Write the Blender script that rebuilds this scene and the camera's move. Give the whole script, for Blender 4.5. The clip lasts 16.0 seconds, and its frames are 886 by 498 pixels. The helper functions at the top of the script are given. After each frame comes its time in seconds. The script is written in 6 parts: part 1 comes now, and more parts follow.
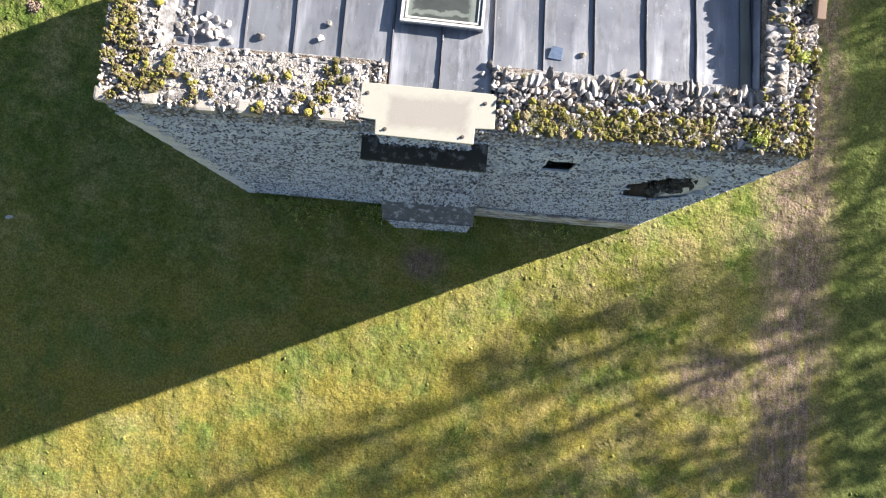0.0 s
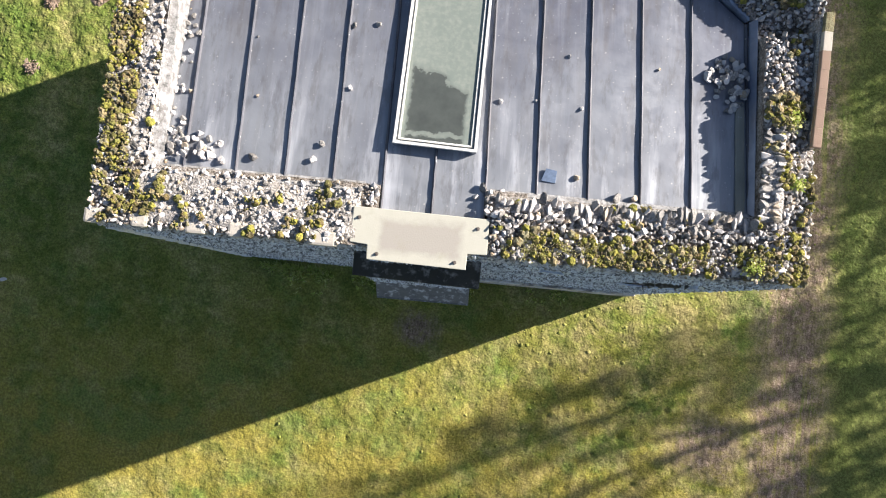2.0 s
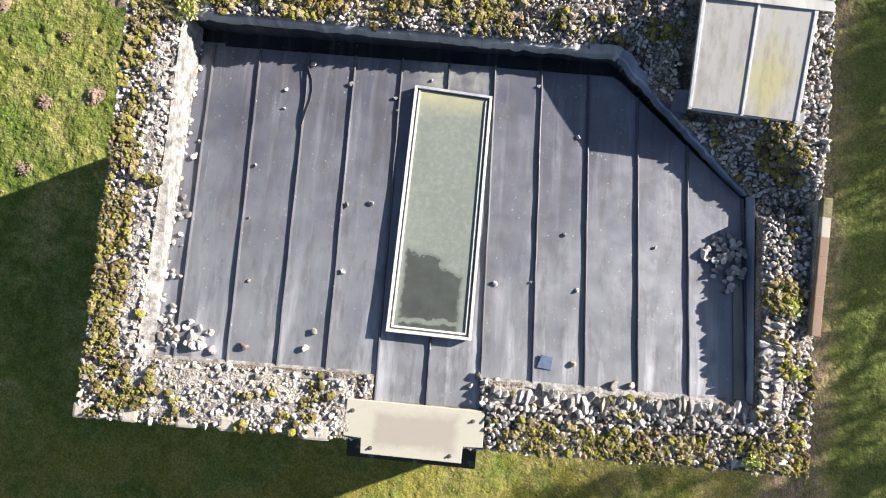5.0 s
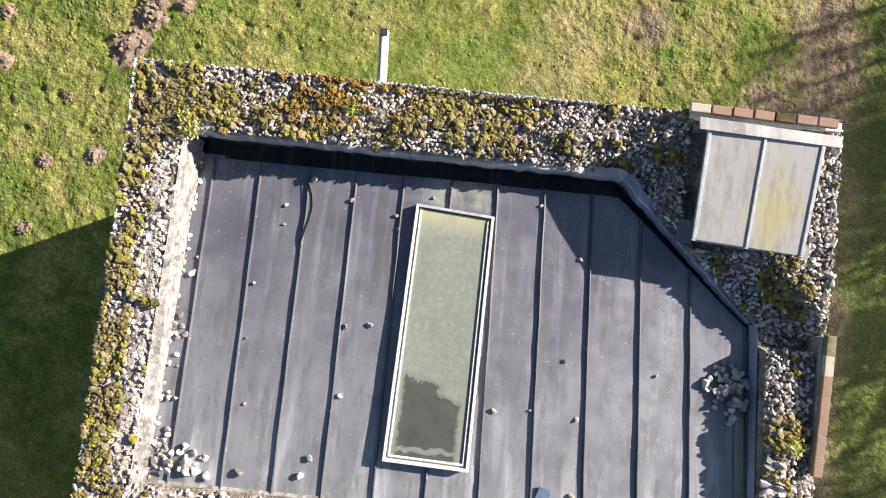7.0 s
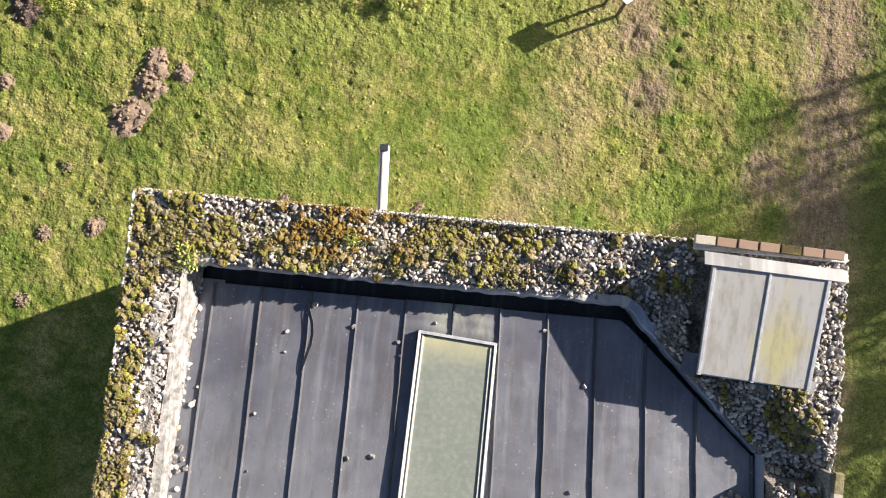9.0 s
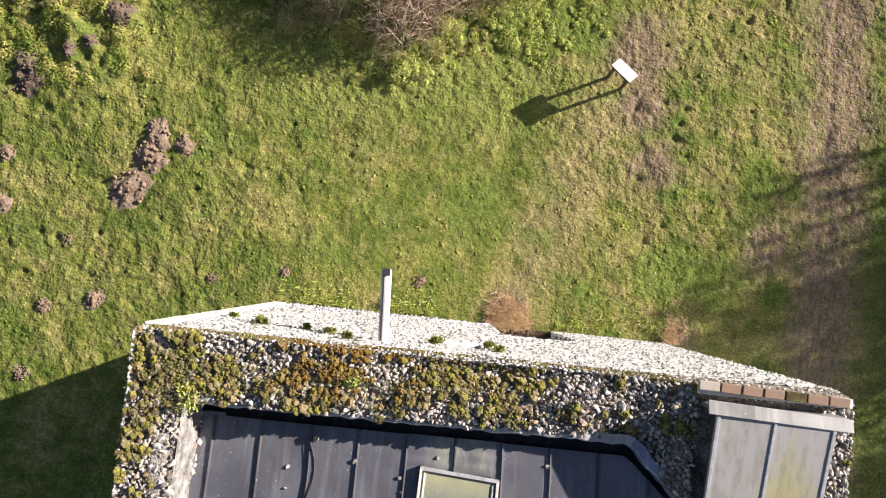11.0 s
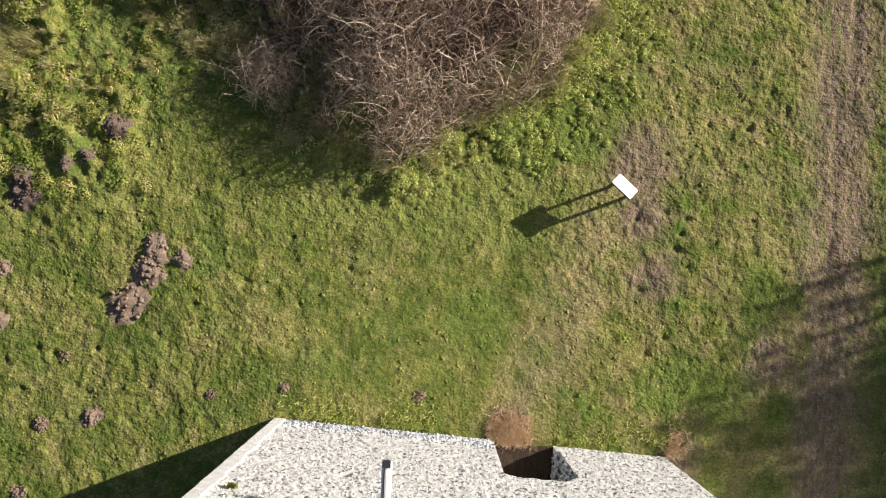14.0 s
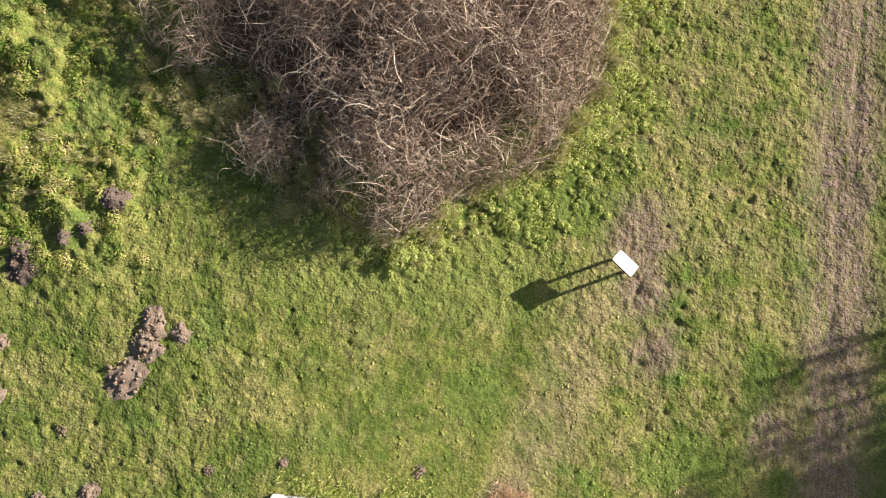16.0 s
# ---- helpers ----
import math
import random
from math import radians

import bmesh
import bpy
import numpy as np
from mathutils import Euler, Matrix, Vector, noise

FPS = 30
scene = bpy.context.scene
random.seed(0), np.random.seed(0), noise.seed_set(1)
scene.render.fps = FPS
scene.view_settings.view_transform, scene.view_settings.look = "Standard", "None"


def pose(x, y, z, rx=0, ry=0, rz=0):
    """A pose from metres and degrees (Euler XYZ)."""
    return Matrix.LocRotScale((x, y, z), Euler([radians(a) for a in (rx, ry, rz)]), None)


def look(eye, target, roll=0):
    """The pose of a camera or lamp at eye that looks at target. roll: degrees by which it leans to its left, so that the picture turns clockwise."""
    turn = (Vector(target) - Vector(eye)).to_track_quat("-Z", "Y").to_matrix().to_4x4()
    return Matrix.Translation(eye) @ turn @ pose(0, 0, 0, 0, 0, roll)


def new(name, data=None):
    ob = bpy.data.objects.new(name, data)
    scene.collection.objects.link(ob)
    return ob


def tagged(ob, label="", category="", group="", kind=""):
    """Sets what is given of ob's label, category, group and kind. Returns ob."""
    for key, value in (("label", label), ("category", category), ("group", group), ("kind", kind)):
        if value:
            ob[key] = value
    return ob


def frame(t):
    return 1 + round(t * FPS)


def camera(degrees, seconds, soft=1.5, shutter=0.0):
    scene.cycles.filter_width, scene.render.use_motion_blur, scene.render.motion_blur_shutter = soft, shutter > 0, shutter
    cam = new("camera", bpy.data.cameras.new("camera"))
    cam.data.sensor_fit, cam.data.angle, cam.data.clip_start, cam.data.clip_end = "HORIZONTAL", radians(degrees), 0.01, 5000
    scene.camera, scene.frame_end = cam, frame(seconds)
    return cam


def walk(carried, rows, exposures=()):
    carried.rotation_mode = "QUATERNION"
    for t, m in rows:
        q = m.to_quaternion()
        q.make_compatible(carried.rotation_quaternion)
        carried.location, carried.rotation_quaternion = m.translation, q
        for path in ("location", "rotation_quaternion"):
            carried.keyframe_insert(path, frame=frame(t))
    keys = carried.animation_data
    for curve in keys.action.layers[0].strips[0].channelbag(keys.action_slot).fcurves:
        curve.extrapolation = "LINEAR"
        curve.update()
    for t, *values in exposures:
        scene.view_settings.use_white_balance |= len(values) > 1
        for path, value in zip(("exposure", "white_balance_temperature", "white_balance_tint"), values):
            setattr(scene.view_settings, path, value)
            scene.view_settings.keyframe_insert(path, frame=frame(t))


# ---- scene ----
cam = camera(68.0, 16.0, soft=1.1)
PATH = [
    (0, (0.423, -6.274, 14.763), (0.418, -6.213, 12.764), 0.0),
    (0.5, (0.416, -5.92, 14.76), (0.41, -5.857, 12.76), -0.0),
    (1, (0.41, -5.564, 14.756), (0.404, -5.501, 12.757), -0.1),
    (1.5, (0.404, -5.206, 14.754), (0.399, -5.14, 12.755), -0.0),
    (2, (0.398, -4.847, 14.752), (0.392, -4.779, 12.754), 0.1),
    (2.5, (0.388, -4.489, 14.75), (0.382, -4.418, 12.751), 0.1),
    (3, (0.374, -4.134, 14.747), (0.368, -4.061, 12.748), 0.1),
    (3.5, (0.356, -3.78, 14.743), (0.349, -3.705, 12.745), 0.0),
    (4, (0.335, -3.424, 14.739), (0.329, -3.347, 12.741), 0.1),
    (6.5, (0.192, -1.628, 14.705), (0.184, -1.541, 12.707), -0.1),
    (7, (0.163, -1.264, 14.701), (0.154, -1.175, 12.703), -0.1),
    (7.5, (0.128, -0.895, 14.698), (0.121, -0.804, 12.7), 0.1),
    (8, (0.087, -0.521, 14.695), (0.079, -0.429, 12.697), 0.1),
    (8.5, (0.04, -0.142, 14.693), (0.032, -0.049, 12.695), 0.3),
    (9, (-0.011, 0.244, 14.694), (-0.02, 0.34, 12.696), -0.0),
    (11.5, (-0.237, 2.258, 14.723), (-0.247, 2.363, 12.725), 0.2),
    (12, (-0.279, 2.663, 14.726), (-0.289, 2.771, 12.729), 0.0),
    (12.5, (-0.319, 3.064, 14.73), (-0.329, 3.174, 12.734), -0.0),
    (13, (-0.356, 3.459, 14.735), (-0.367, 3.573, 12.739), -0.2),
    (13.5, (-0.392, 3.851, 14.741), (-0.402, 3.968, 12.744), -0.1),
    (14, (-0.427, 4.242, 14.747), (-0.438, 4.363, 12.75), -0.0),
    (14.5, (-0.462, 4.635, 14.752), (-0.473, 4.759, 12.756), -0.2),
    (15, (-0.495, 5.028, 14.757), (-0.506, 5.155, 12.761), -0.0),
    (15.5, (-0.526, 5.423, 14.761), (-0.538, 5.551, 12.765), -0.2),
    (16, (-0.557, 5.817, 14.764), (-0.569, 5.947, 12.768), -0.1),
]
walk(cam, [(t, look(eye, target, roll)) for t, eye, target, roll in PATH],
     exposures=[(0, 1.66, 6180, 15), (3.5, 1.47, 6330, 13), (6.5, 1.44, 6480, 14), (8.5, 1.4, 6680, 14), (11.3, 1.01, 6650, 17), (12.5, 0.78, 6600, 16), (14.0, 0.68, 6550, 15), (15, 0.94, 6450, 14), (16, 1.06, 6430, 14)])

# ---------- world, sun, exposure ----------
SUN = Vector((0.836, 0.392, 0.384))
world = bpy.data.worlds.new("world")
scene.world = world
world.use_nodes = True
wn = world.node_tree
sky = wn.nodes.new("ShaderNodeTexSky")
sky.sky_type, sky.sun_disc = "NISHITA", False
sky.sun_elevation, sky.sun_rotation = radians(22.5), math.atan2(SUN.x, SUN.y)
wn.links.new(sky.outputs[0], wn.nodes["Background"].inputs[0])
wn.nodes["Background"].inputs[1].default_value = 0.045
sun = new("sun", bpy.data.lights.new("sun", "SUN"))
sun.data.energy, sun.data.angle, sun.data.color = 5.0, radians(0.5), (1.0, 0.925, 0.81)
sun.matrix_world = look(SUN * 40, (0, 0, 0))

# ---------- small tools ----------
RNG = np.random.default_rng(7)


def lattice(ix, iy, seed):
    h = (ix * 374761393 + iy * 668265263 + seed * 982451653) & 0xFFFFFFFF
    h = ((h ^ (h >> 13)) * 1274126177) & 0xFFFFFFFF
    return ((h ^ (h >> 16)) & 0xFFFF) / 65535.0


def value_noise(x, y, scale, seed=0):
    """Smooth noise 0..1 over arrays of x, y; scale in cells a metre."""
    x, y = np.asarray(x, float) * scale, np.asarray(y, float) * scale
    ix, iy = np.floor(x).astype(np.int64), np.floor(y).astype(np.int64)
    fx, fy = x - ix, y - iy
    fx, fy = fx * fx * (3 - 2 * fx), fy * fy * (3 - 2 * fy)
    a, b = lattice(ix, iy, seed), lattice(ix + 1, iy, seed)
    c, d = lattice(ix, iy + 1, seed), lattice(ix + 1, iy + 1, seed)
    return (a + (b - a) * fx) * (1 - fy) + (c + (d - c) * fx) * fy


def fractal(x, y, scale, seed=0):
    return (value_noise(x, y, scale, seed) + 0.5 * value_noise(x, y, scale * 2.1, seed + 1)
            + 0.25 * value_noise(x, y, scale * 4.3, seed + 2)) / 1.75


def mesh_np(name, verts, faces, material=None, smooth=False):
    """A mesh from arrays: verts (n, 3), faces (m, 3 or 4)."""
    verts, faces = np.asarray(verts, np.float32), np.asarray(faces, np.int32)
    me = bpy.data.meshes.new(name)
    m, k = faces.shape
    me.vertices.add(len(verts))
    me.vertices.foreach_set("co", verts.ravel())
    me.loops.add(m * k)
    me.loops.foreach_set("vertex_index", faces.ravel())
    me.polygons.add(m)
    me.polygons.foreach_set("loop_start", np.arange(0, m * k, k, dtype=np.int32))
    me.polygons.foreach_set("use_smooth", np.full(m, smooth))
    me.update(calc_edges=True)
    me.validate()
    if material:
        me.materials.append(material)
    return me


def part(name, data, material=None, parent=None, label="", kind=""):
    """Links a bmesh or a mesh as one object under a thing or a part."""
    if isinstance(data, bmesh.types.BMesh):
        me = bpy.data.meshes.new(name)
        data.to_mesh(me)
        data.free()
    else:
        me = data
    if material and not me.materials:
        me.materials.append(material)
    ob = new(name, me)
    ob.parent = parent
    return tagged(ob, label, "", "", kind)


def thing(name, label, category, group="", kind=""):
    return tagged(new(name), label, category, group, kind)


def ico(level):
    bm = bmesh.new()
    bmesh.ops.create_icosphere(bm, subdivisions=level, radius=1)
    v = np.array([q.co[:] for q in bm.verts])
    f = np.array([[q.index for q in p.verts] for p in bm.faces])
    bm.free()
    return v, f


ICO1, ICO2 = ico(1), ico(2)
OCTA = (np.array([(1, 0, 0), (-1, 0, 0), (0, 1, 0), (0, -1, 0), (0, 0, 1), (0, 0, -1.0)]),
        np.array([(0, 2, 4), (2, 1, 4), (1, 3, 4), (3, 0, 4), (2, 0, 5), (1, 2, 5), (3, 1, 5), (0, 3, 5)]))


def turns(n, tilt=3.2, rng=RNG):
    """Random turns: any heading, leaning by up to tilt."""
    a, b, c = rng.uniform(0, 6.283, n), rng.uniform(-tilt, tilt, n), rng.uniform(-tilt, tilt, n)
    z = np.zeros(n)
    o = z + 1
    rz = np.array([[np.cos(a), -np.sin(a), z], [np.sin(a), np.cos(a), z], [z, z, o]]).transpose(2, 0, 1)
    rx = np.array([[o, z, z], [z, np.cos(b), -np.sin(b)], [z, np.sin(b), np.cos(b)]]).transpose(2, 0, 1)
    ry = np.array([[np.cos(c), z, np.sin(c)], [z, o, z], [-np.sin(c), z, np.cos(c)]]).transpose(2, 0, 1)
    return rx @ ry @ rz


def blobs(centres, sizes, rot, base=ICO1, rough=0.22, rng=RNG, cuts=0):
    """Lumpy stones: verts and faces of all of them in one pair of arrays."""
    bv, bf = base
    n, k = len(centres), len(bv)
    shape = bv[None] * (1 + rng.normal(0, rough, (n, k, 1)).clip(-0.4, 0.4))
    for _ in range(cuts):
        # flat breaks, as on split flint
        d = rng.normal(0, 1, (n, 3))
        d /= np.linalg.norm(d, axis=1, keepdims=True)
        over = np.einsum("nki,ni->nk", shape, d) - rng.uniform(0.34, 0.8, n)[:, None]
        shape = shape - np.maximum(over, 0)[..., None] * d[:, None, :]
    v = np.einsum("nij,nkj->nki", rot, shape * np.asarray(sizes)[:, None, :]) + np.asarray(centres)[:, None, :]
    f = bf[None] + (np.arange(n) * k)[:, None, None]
    return v.reshape(-1, 3), f.reshape(-1, 3)


def box_bm(x0, x1, y0, y1, z0, z1, bevel=0.0, bm=None):
    bm = bm or bmesh.new()
    m = Matrix.LocRotScale(((x0 + x1) / 2, (y0 + y1) / 2, (z0 + z1) / 2), None, (x1 - x0, y1 - y0, z1 - z0))
    out = bmesh.ops.create_cube(bm, size=1, matrix=m)
    if bevel:
        edges = list({e for v in out["verts"] for e in v.link_edges})
        bmesh.ops.bevel(bm, geom=edges, offset=bevel, segments=2, affect="EDGES", profile=0.6)
    return bm


def prism_bm(points, thick, up=None, bevel=0.0):
    """A slab: a ring of 3D points, thickened by thick along up."""
    bm = bmesh.new()
    up = Vector(up) if up else Vector((0, 0, 1))
    low = [bm.verts.new(p) for p in points]
    top = [bm.verts.new(Vector(p) + up * thick) for p in points]
    n = len(points)
    bm.faces.new(low[::-1])
    bm.faces.new(top)
    for i in range(n):
        bm.faces.new((low[i], low[(i + 1) % n], top[(i + 1) % n], top[i]))
    bmesh.ops.recalc_face_normals(bm, faces=bm.faces)
    if bevel:
        bmesh.ops.bevel(bm, geom=list(bm.edges), offset=bevel, segments=2, affect="EDGES", profile=0.6)
    return bm


def sweep_bm(path, ring):
    """A section of (side, up) pairs swept along a path of 3D points, with closed ends."""
    bm = bmesh.new()
    rows = []
    pts = [Vector(p) for p in path]
    for i, p in enumerate(pts):
        d = (pts[min(i + 1, len(pts) - 1)] - pts[max(i - 1, 0)]).normalized()
        side = d.cross(Vector((0, 0, 1)))
        side = side.normalized() if side.length > 1e-4 else Vector((1, 0, 0))
        up = side.cross(d).normalized()
        rows.append([bm.verts.new(p + side * a + up * b) for a, b in ring])
    n = len(ring)
    for r, s in zip(rows, rows[1:]):
        for i in range(n):
            bm.faces.new((r[i], r[(i + 1) % n], s[(i + 1) % n], s[i]))
    bm.faces.new(rows[0][::-1])
    bm.faces.new(rows[-1])
    bmesh.ops.recalc_face_normals(bm, faces=bm.faces)
    return bm


def join(pairs):
    vs, fs, k = [], [], 0
    for v, f in pairs:
        vs.append(v)
        fs.append(f + k)
        k += len(v)
    return np.concatenate(vs), np.concatenate(fs)


def inside(x, y, poly):
    """Which of the points x, y lie in the polygon."""
    x, y = np.asarray(x, float), np.asarray(y, float)
    hit = np.zeros(x.shape, bool)
    for (x0, y0), (x1, y1) in zip(poly, poly[1:] + poly[:1]):
        cross = (y0 > y) != (y1 > y)
        hit ^= cross & (x < (x1 - x0) * (y - y0) / (y1 - y0 + 1e-12) + x0)
    return hit


# ---------- materials ----------
class Mat:
    """A short way to write node materials."""

    def __init__(self, name, rough=0.85, metal=0.0, spec=0.4):
        self.m = bpy.data.materials.new(name)
        self.m.use_nodes = True
        self.t = self.m.node_tree
        self.p = self.t.nodes["Principled BSDF"]
        self.put("Roughness", rough)
        self.put("Metallic", metal)
        self.put("Specular IOR Level", spec)
        self.co = self.t.nodes.new("ShaderNodeTexCoord").outputs["Object"]

    def put(self, name, value):
        if isinstance(value, bpy.types.NodeSocket):
            self.t.links.new(value, self.p.inputs[name])
        else:
            self.p.inputs[name].default_value = value

    def link(self, value, socket):
        if isinstance(value, bpy.types.NodeSocket):
            self.t.links.new(value, socket)
        else:
            socket.default_value = value

    def noise(self, scale, detail=4, rough=0.55, stretch=None, co=None):
        n = self.t.nodes.new("ShaderNodeTexNoise")
        n.inputs["Scale"].default_value, n.inputs["Detail"].default_value, n.inputs["Roughness"].default_value = scale, detail, rough
        src = co or self.co
        if stretch:
            mp = self.t.nodes.new("ShaderNodeMapping")
            mp.inputs["Scale"].default_value = stretch
            self.t.links.new(src, mp.inputs[0])
            src = mp.outputs[0]
        self.t.links.new(src, n.inputs["Vector"])
        return n.outputs["Fac"]

    def cells(self, scale, feature="F1", out="Distance"):
        n = self.t.nodes.new("ShaderNodeTexVoronoi")
        n.feature = feature
        n.inputs["Scale"].default_value = scale
        self.t.links.new(self.co, n.inputs["Vector"])
        return n.outputs[out]

    def ramp(self, fac, stops):
        n = self.t.nodes.new("ShaderNodeValToRGB")
        e = n.color_ramp.elements
        while len(e) < len(stops):
            e.new(0.5)
        for q, (at, c) in zip(e, stops):
            q.position = at
            q.color = (*c, 1) if isinstance(c, tuple) else (c, c, c, 1)
        self.link(fac, n.inputs[0])
        return n.outputs[0]

    def mix(self, fac, a, b, how="MIX"):
        n = self.t.nodes.new("ShaderNodeMix")
        n.data_type, n.blend_type = "RGBA", how
        self.link(fac, n.inputs[0])
        for v, s in ((a, n.inputs[6]), (b, n.inputs[7])):
            self.link((*v, 1) if isinstance(v, tuple) else v, s)
        return n.outputs[2]

    def math(self, op, a, b=0.0, clamp=False):
        n = self.t.nodes.new("ShaderNodeMath")
        n.operation, n.use_clamp = op, clamp
        self.link(a, n.inputs[0])
        self.link(b, n.inputs[1])
        return n.outputs[0]

    def axis(self):
        n = self.t.nodes.new("ShaderNodeSeparateXYZ")
        self.t.links.new(self.co, n.inputs[0])
        return n.outputs

    def chance(self):
        """A number 0..1 for each loose piece, in one mesh or as an object of its own."""
        g = self.t.nodes.new("ShaderNodeNewGeometry").outputs["Random Per Island"]
        o = self.t.nodes.new("ShaderNodeObjectInfo").outputs["Random"]
        return self.math("FRACT", self.math("ADD", g, o))

    def bump(self, height, strength=0.4, distance=0.01):
        n = self.t.nodes.new("ShaderNodeBump")
        n.inputs["Strength"].default_value, n.inputs["Distance"].default_value = strength, distance
        self.link(height, n.inputs["Height"])
        self.t.links.new(n.outputs[0], self.p.inputs["Normal"])
        return self

    def colour(self, c):
        self.put("Base Color", (*c, 1) if isinstance(c, tuple) else c)
        return self


def flint_material(name, stops, lime, damp=False):
    m = Mat(name, rough=0.6, spec=0.45)
    base = m.ramp(m.chance(), stops)
    if damp:
        # dark courses and patches of damp
        base = m.mix(m.ramp(m.noise(4.5, 5, 0.65, stretch=(0.35, 1, 1.5)), [(0.38, 0.8), (0.47, 0.0)]), base, (0.045, 0.05, 0.065))
    skin = m.ramp(m.noise(14, 3), [(0.45, 0.0), (0.62, 1.0)])
    base = m.mix(m.math("MULTIPLY", skin, 0.55), base, lime)
    base = m.mix(m.ramp(m.noise(60, 3), [(0.35, 0.35), (0.7, 0.0)]), base, (0.12, 0.11, 0.10))
    return m.colour(base).bump(m.noise(45, 4), 0.5, 0.01).m


FLINT = flint_material("flint", [(0.0, (0.05, 0.05, 0.052)), (0.12, (0.15, 0.145, 0.14)), (0.32, (0.34, 0.315, 0.285)),
                                 (0.5, (0.58, 0.55, 0.53)), (0.85, (0.76, 0.72, 0.7)), (0.92, (0.42, 0.3, 0.19)), (1.0, (0.5, 0.4, 0.26))], (0.6, 0.55, 0.48))
# flint for the shaded walls: the blue of skylit shade is in its colours
FLINT_SHADE_BLUE = flint_material("shade_blue_flint", [(0.0, (0.03, 0.033, 0.045)), (0.3, (0.09, 0.1, 0.13)), (0.42, (0.42, 0.46, 0.53)),
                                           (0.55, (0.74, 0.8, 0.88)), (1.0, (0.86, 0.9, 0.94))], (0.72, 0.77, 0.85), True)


# lit copy of the wall flint, in neutral tones for the sunny side
FLINT_SUNNY = flint_material("sunlit_wall_flint", [(0.0, (0.05, 0.05, 0.055)), (0.2, (0.13, 0.13, 0.138)), (0.42, (0.4, 0.4, 0.41)), (0.7, (0.64, 0.64, 0.635)),
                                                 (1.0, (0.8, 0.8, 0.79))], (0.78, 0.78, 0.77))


def mortar_material():
    m = Mat("lime_mortar", rough=0.95, spec=0.2)
    c = m.ramp(m.noise(3.0, 5), [(0.3, (0.62, 0.615, 0.6)), (0.45, (0.75, 0.755, 0.76)), (0.65, (0.82, 0.83, 0.85))])
    c = m.mix(m.ramp(m.noise(38, 4), [(0.3, 0.5), (0.5, 0.0)]), c, (0.3, 0.28, 0.25))
    return m.colour(c).bump(m.noise(55, 5), 0.7, 0.02).m


def stone_material(name, a, b, stain):
    m = Mat(name, rough=0.9, spec=0.25)
    c = m.mix(m.noise(4, 4), a, b)
    c = m.mix(m.ramp(m.noise(9, 5, 0.65), [(0.52, 0.0), (0.7, 0.8)]), c, stain)
    return m.colour(c).bump(m.noise(50, 4), 0.4, 0.01).m


def lead_material(name, light, dark, streak, metal=0.35, bloom=False):
    m = Mat(name, rough=0.42, spec=0.5, metal=metal)
    m.put("Roughness", m.ramp(m.noise(5, 4), [(0.3, 0.36), (0.7, 0.56)]))
    c = m.mix(m.ramp(m.noise(1.1, 5, 0.6), [(0.35, 0.0), (0.7, 1.0)]), dark, light)
    run = m.noise(9, 4, 0.6, stretch=(1.0, 0.06, 0.06))
    c = m.mix(m.ramp(run, [(0.54, 0.0), (0.72, 0.5)]), c, streak)
    dirt = m.noise(7, 3, 0.6, stretch=(1.0, 0.12, 0.12))
    c = m.mix(m.ramp(dirt, [(0.3, 0.45), (0.5, 0.0)]), c, (0.12, 0.105, 0.1))
    if bloom:
        y = m.math("MULTIPLY", m.math("ADD", m.axis()[1], 0.6), -0.3)
        y = m.math("ADD", y, m.math("MULTIPLY", m.math("SUBTRACT", m.noise(1.3, 5, 0.6, stretch=(1.4, 0.5, 1)), 0.5), 0.9))
        c = m.mix(m.ramp(y, [(0.15, 0.0), (1.0, 0.75)]), c, (0.315, 0.33, 0.345))
        run = m.noise(3.1, 4, 0.6, stretch=(1.6, 0.16, 0.16))
        near = m.ramp(m.math("MULTIPLY", m.axis()[1], -0.25), [(0.6, 0.0), (0.95, 1.0)])
        c = m.mix(m.math("MULTIPLY", m.ramp(run, [(0.5, 0.0), (0.68, 0.9)]), near), c, (0.56, 0.57, 0.6))
        x = m.axis()
        wash = m.math("MULTIPLY", m.ramp(m.math("ABSOLUTE", m.math("SUBTRACT", x[0], 0.25)), [(0.2, 1.0), (0.55, 0.0)]), m.ramp(m.math("ADD", x[1], 0.6), [(0.1, 0.0), (0.3, 0.8)]))
        c = m.mix(m.math("MULTIPLY", wash, m.ramp(m.noise(6, 4, 0.6, stretch=(1, 0.3, 1)), [(0.4, 0.2), (0.6, 1.0)])), c, (0.4, 0.42, 0.36))
        speck = m.math("MULTIPLY", m.ramp(m.cells(21.0), [(0.07, 1.0), (0.14, 0.0)]), m.ramp(m.noise(3.7, 3), [(0.44, 0.0), (0.56, 0.7)]))
        c = m.mix(speck, c, (0.55, 0.54, 0.53))
        grime = m.ramp(m.noise(5.5, 6, 0.7, stretch=(1.3, 0.35, 1)), [(0.38, 0.4), (0.48, 0.0)])
        c = m.mix(grime, c, (0.13, 0.125, 0.125))
    spot = m.ramp(m.cells(9.0), [(0.05, 1.0), (0.11, 0.0)])
    spot = m.math("MULTIPLY", spot, m.ramp(m.noise(2.3, 2), [(0.36, 0.0), (0.5, 0.8)]))
    c = m.mix(spot, c, (0.5, 0.49, 0.47))
    return m.colour(c).bump(m.noise(6, 3), 0.15, 0.02).m


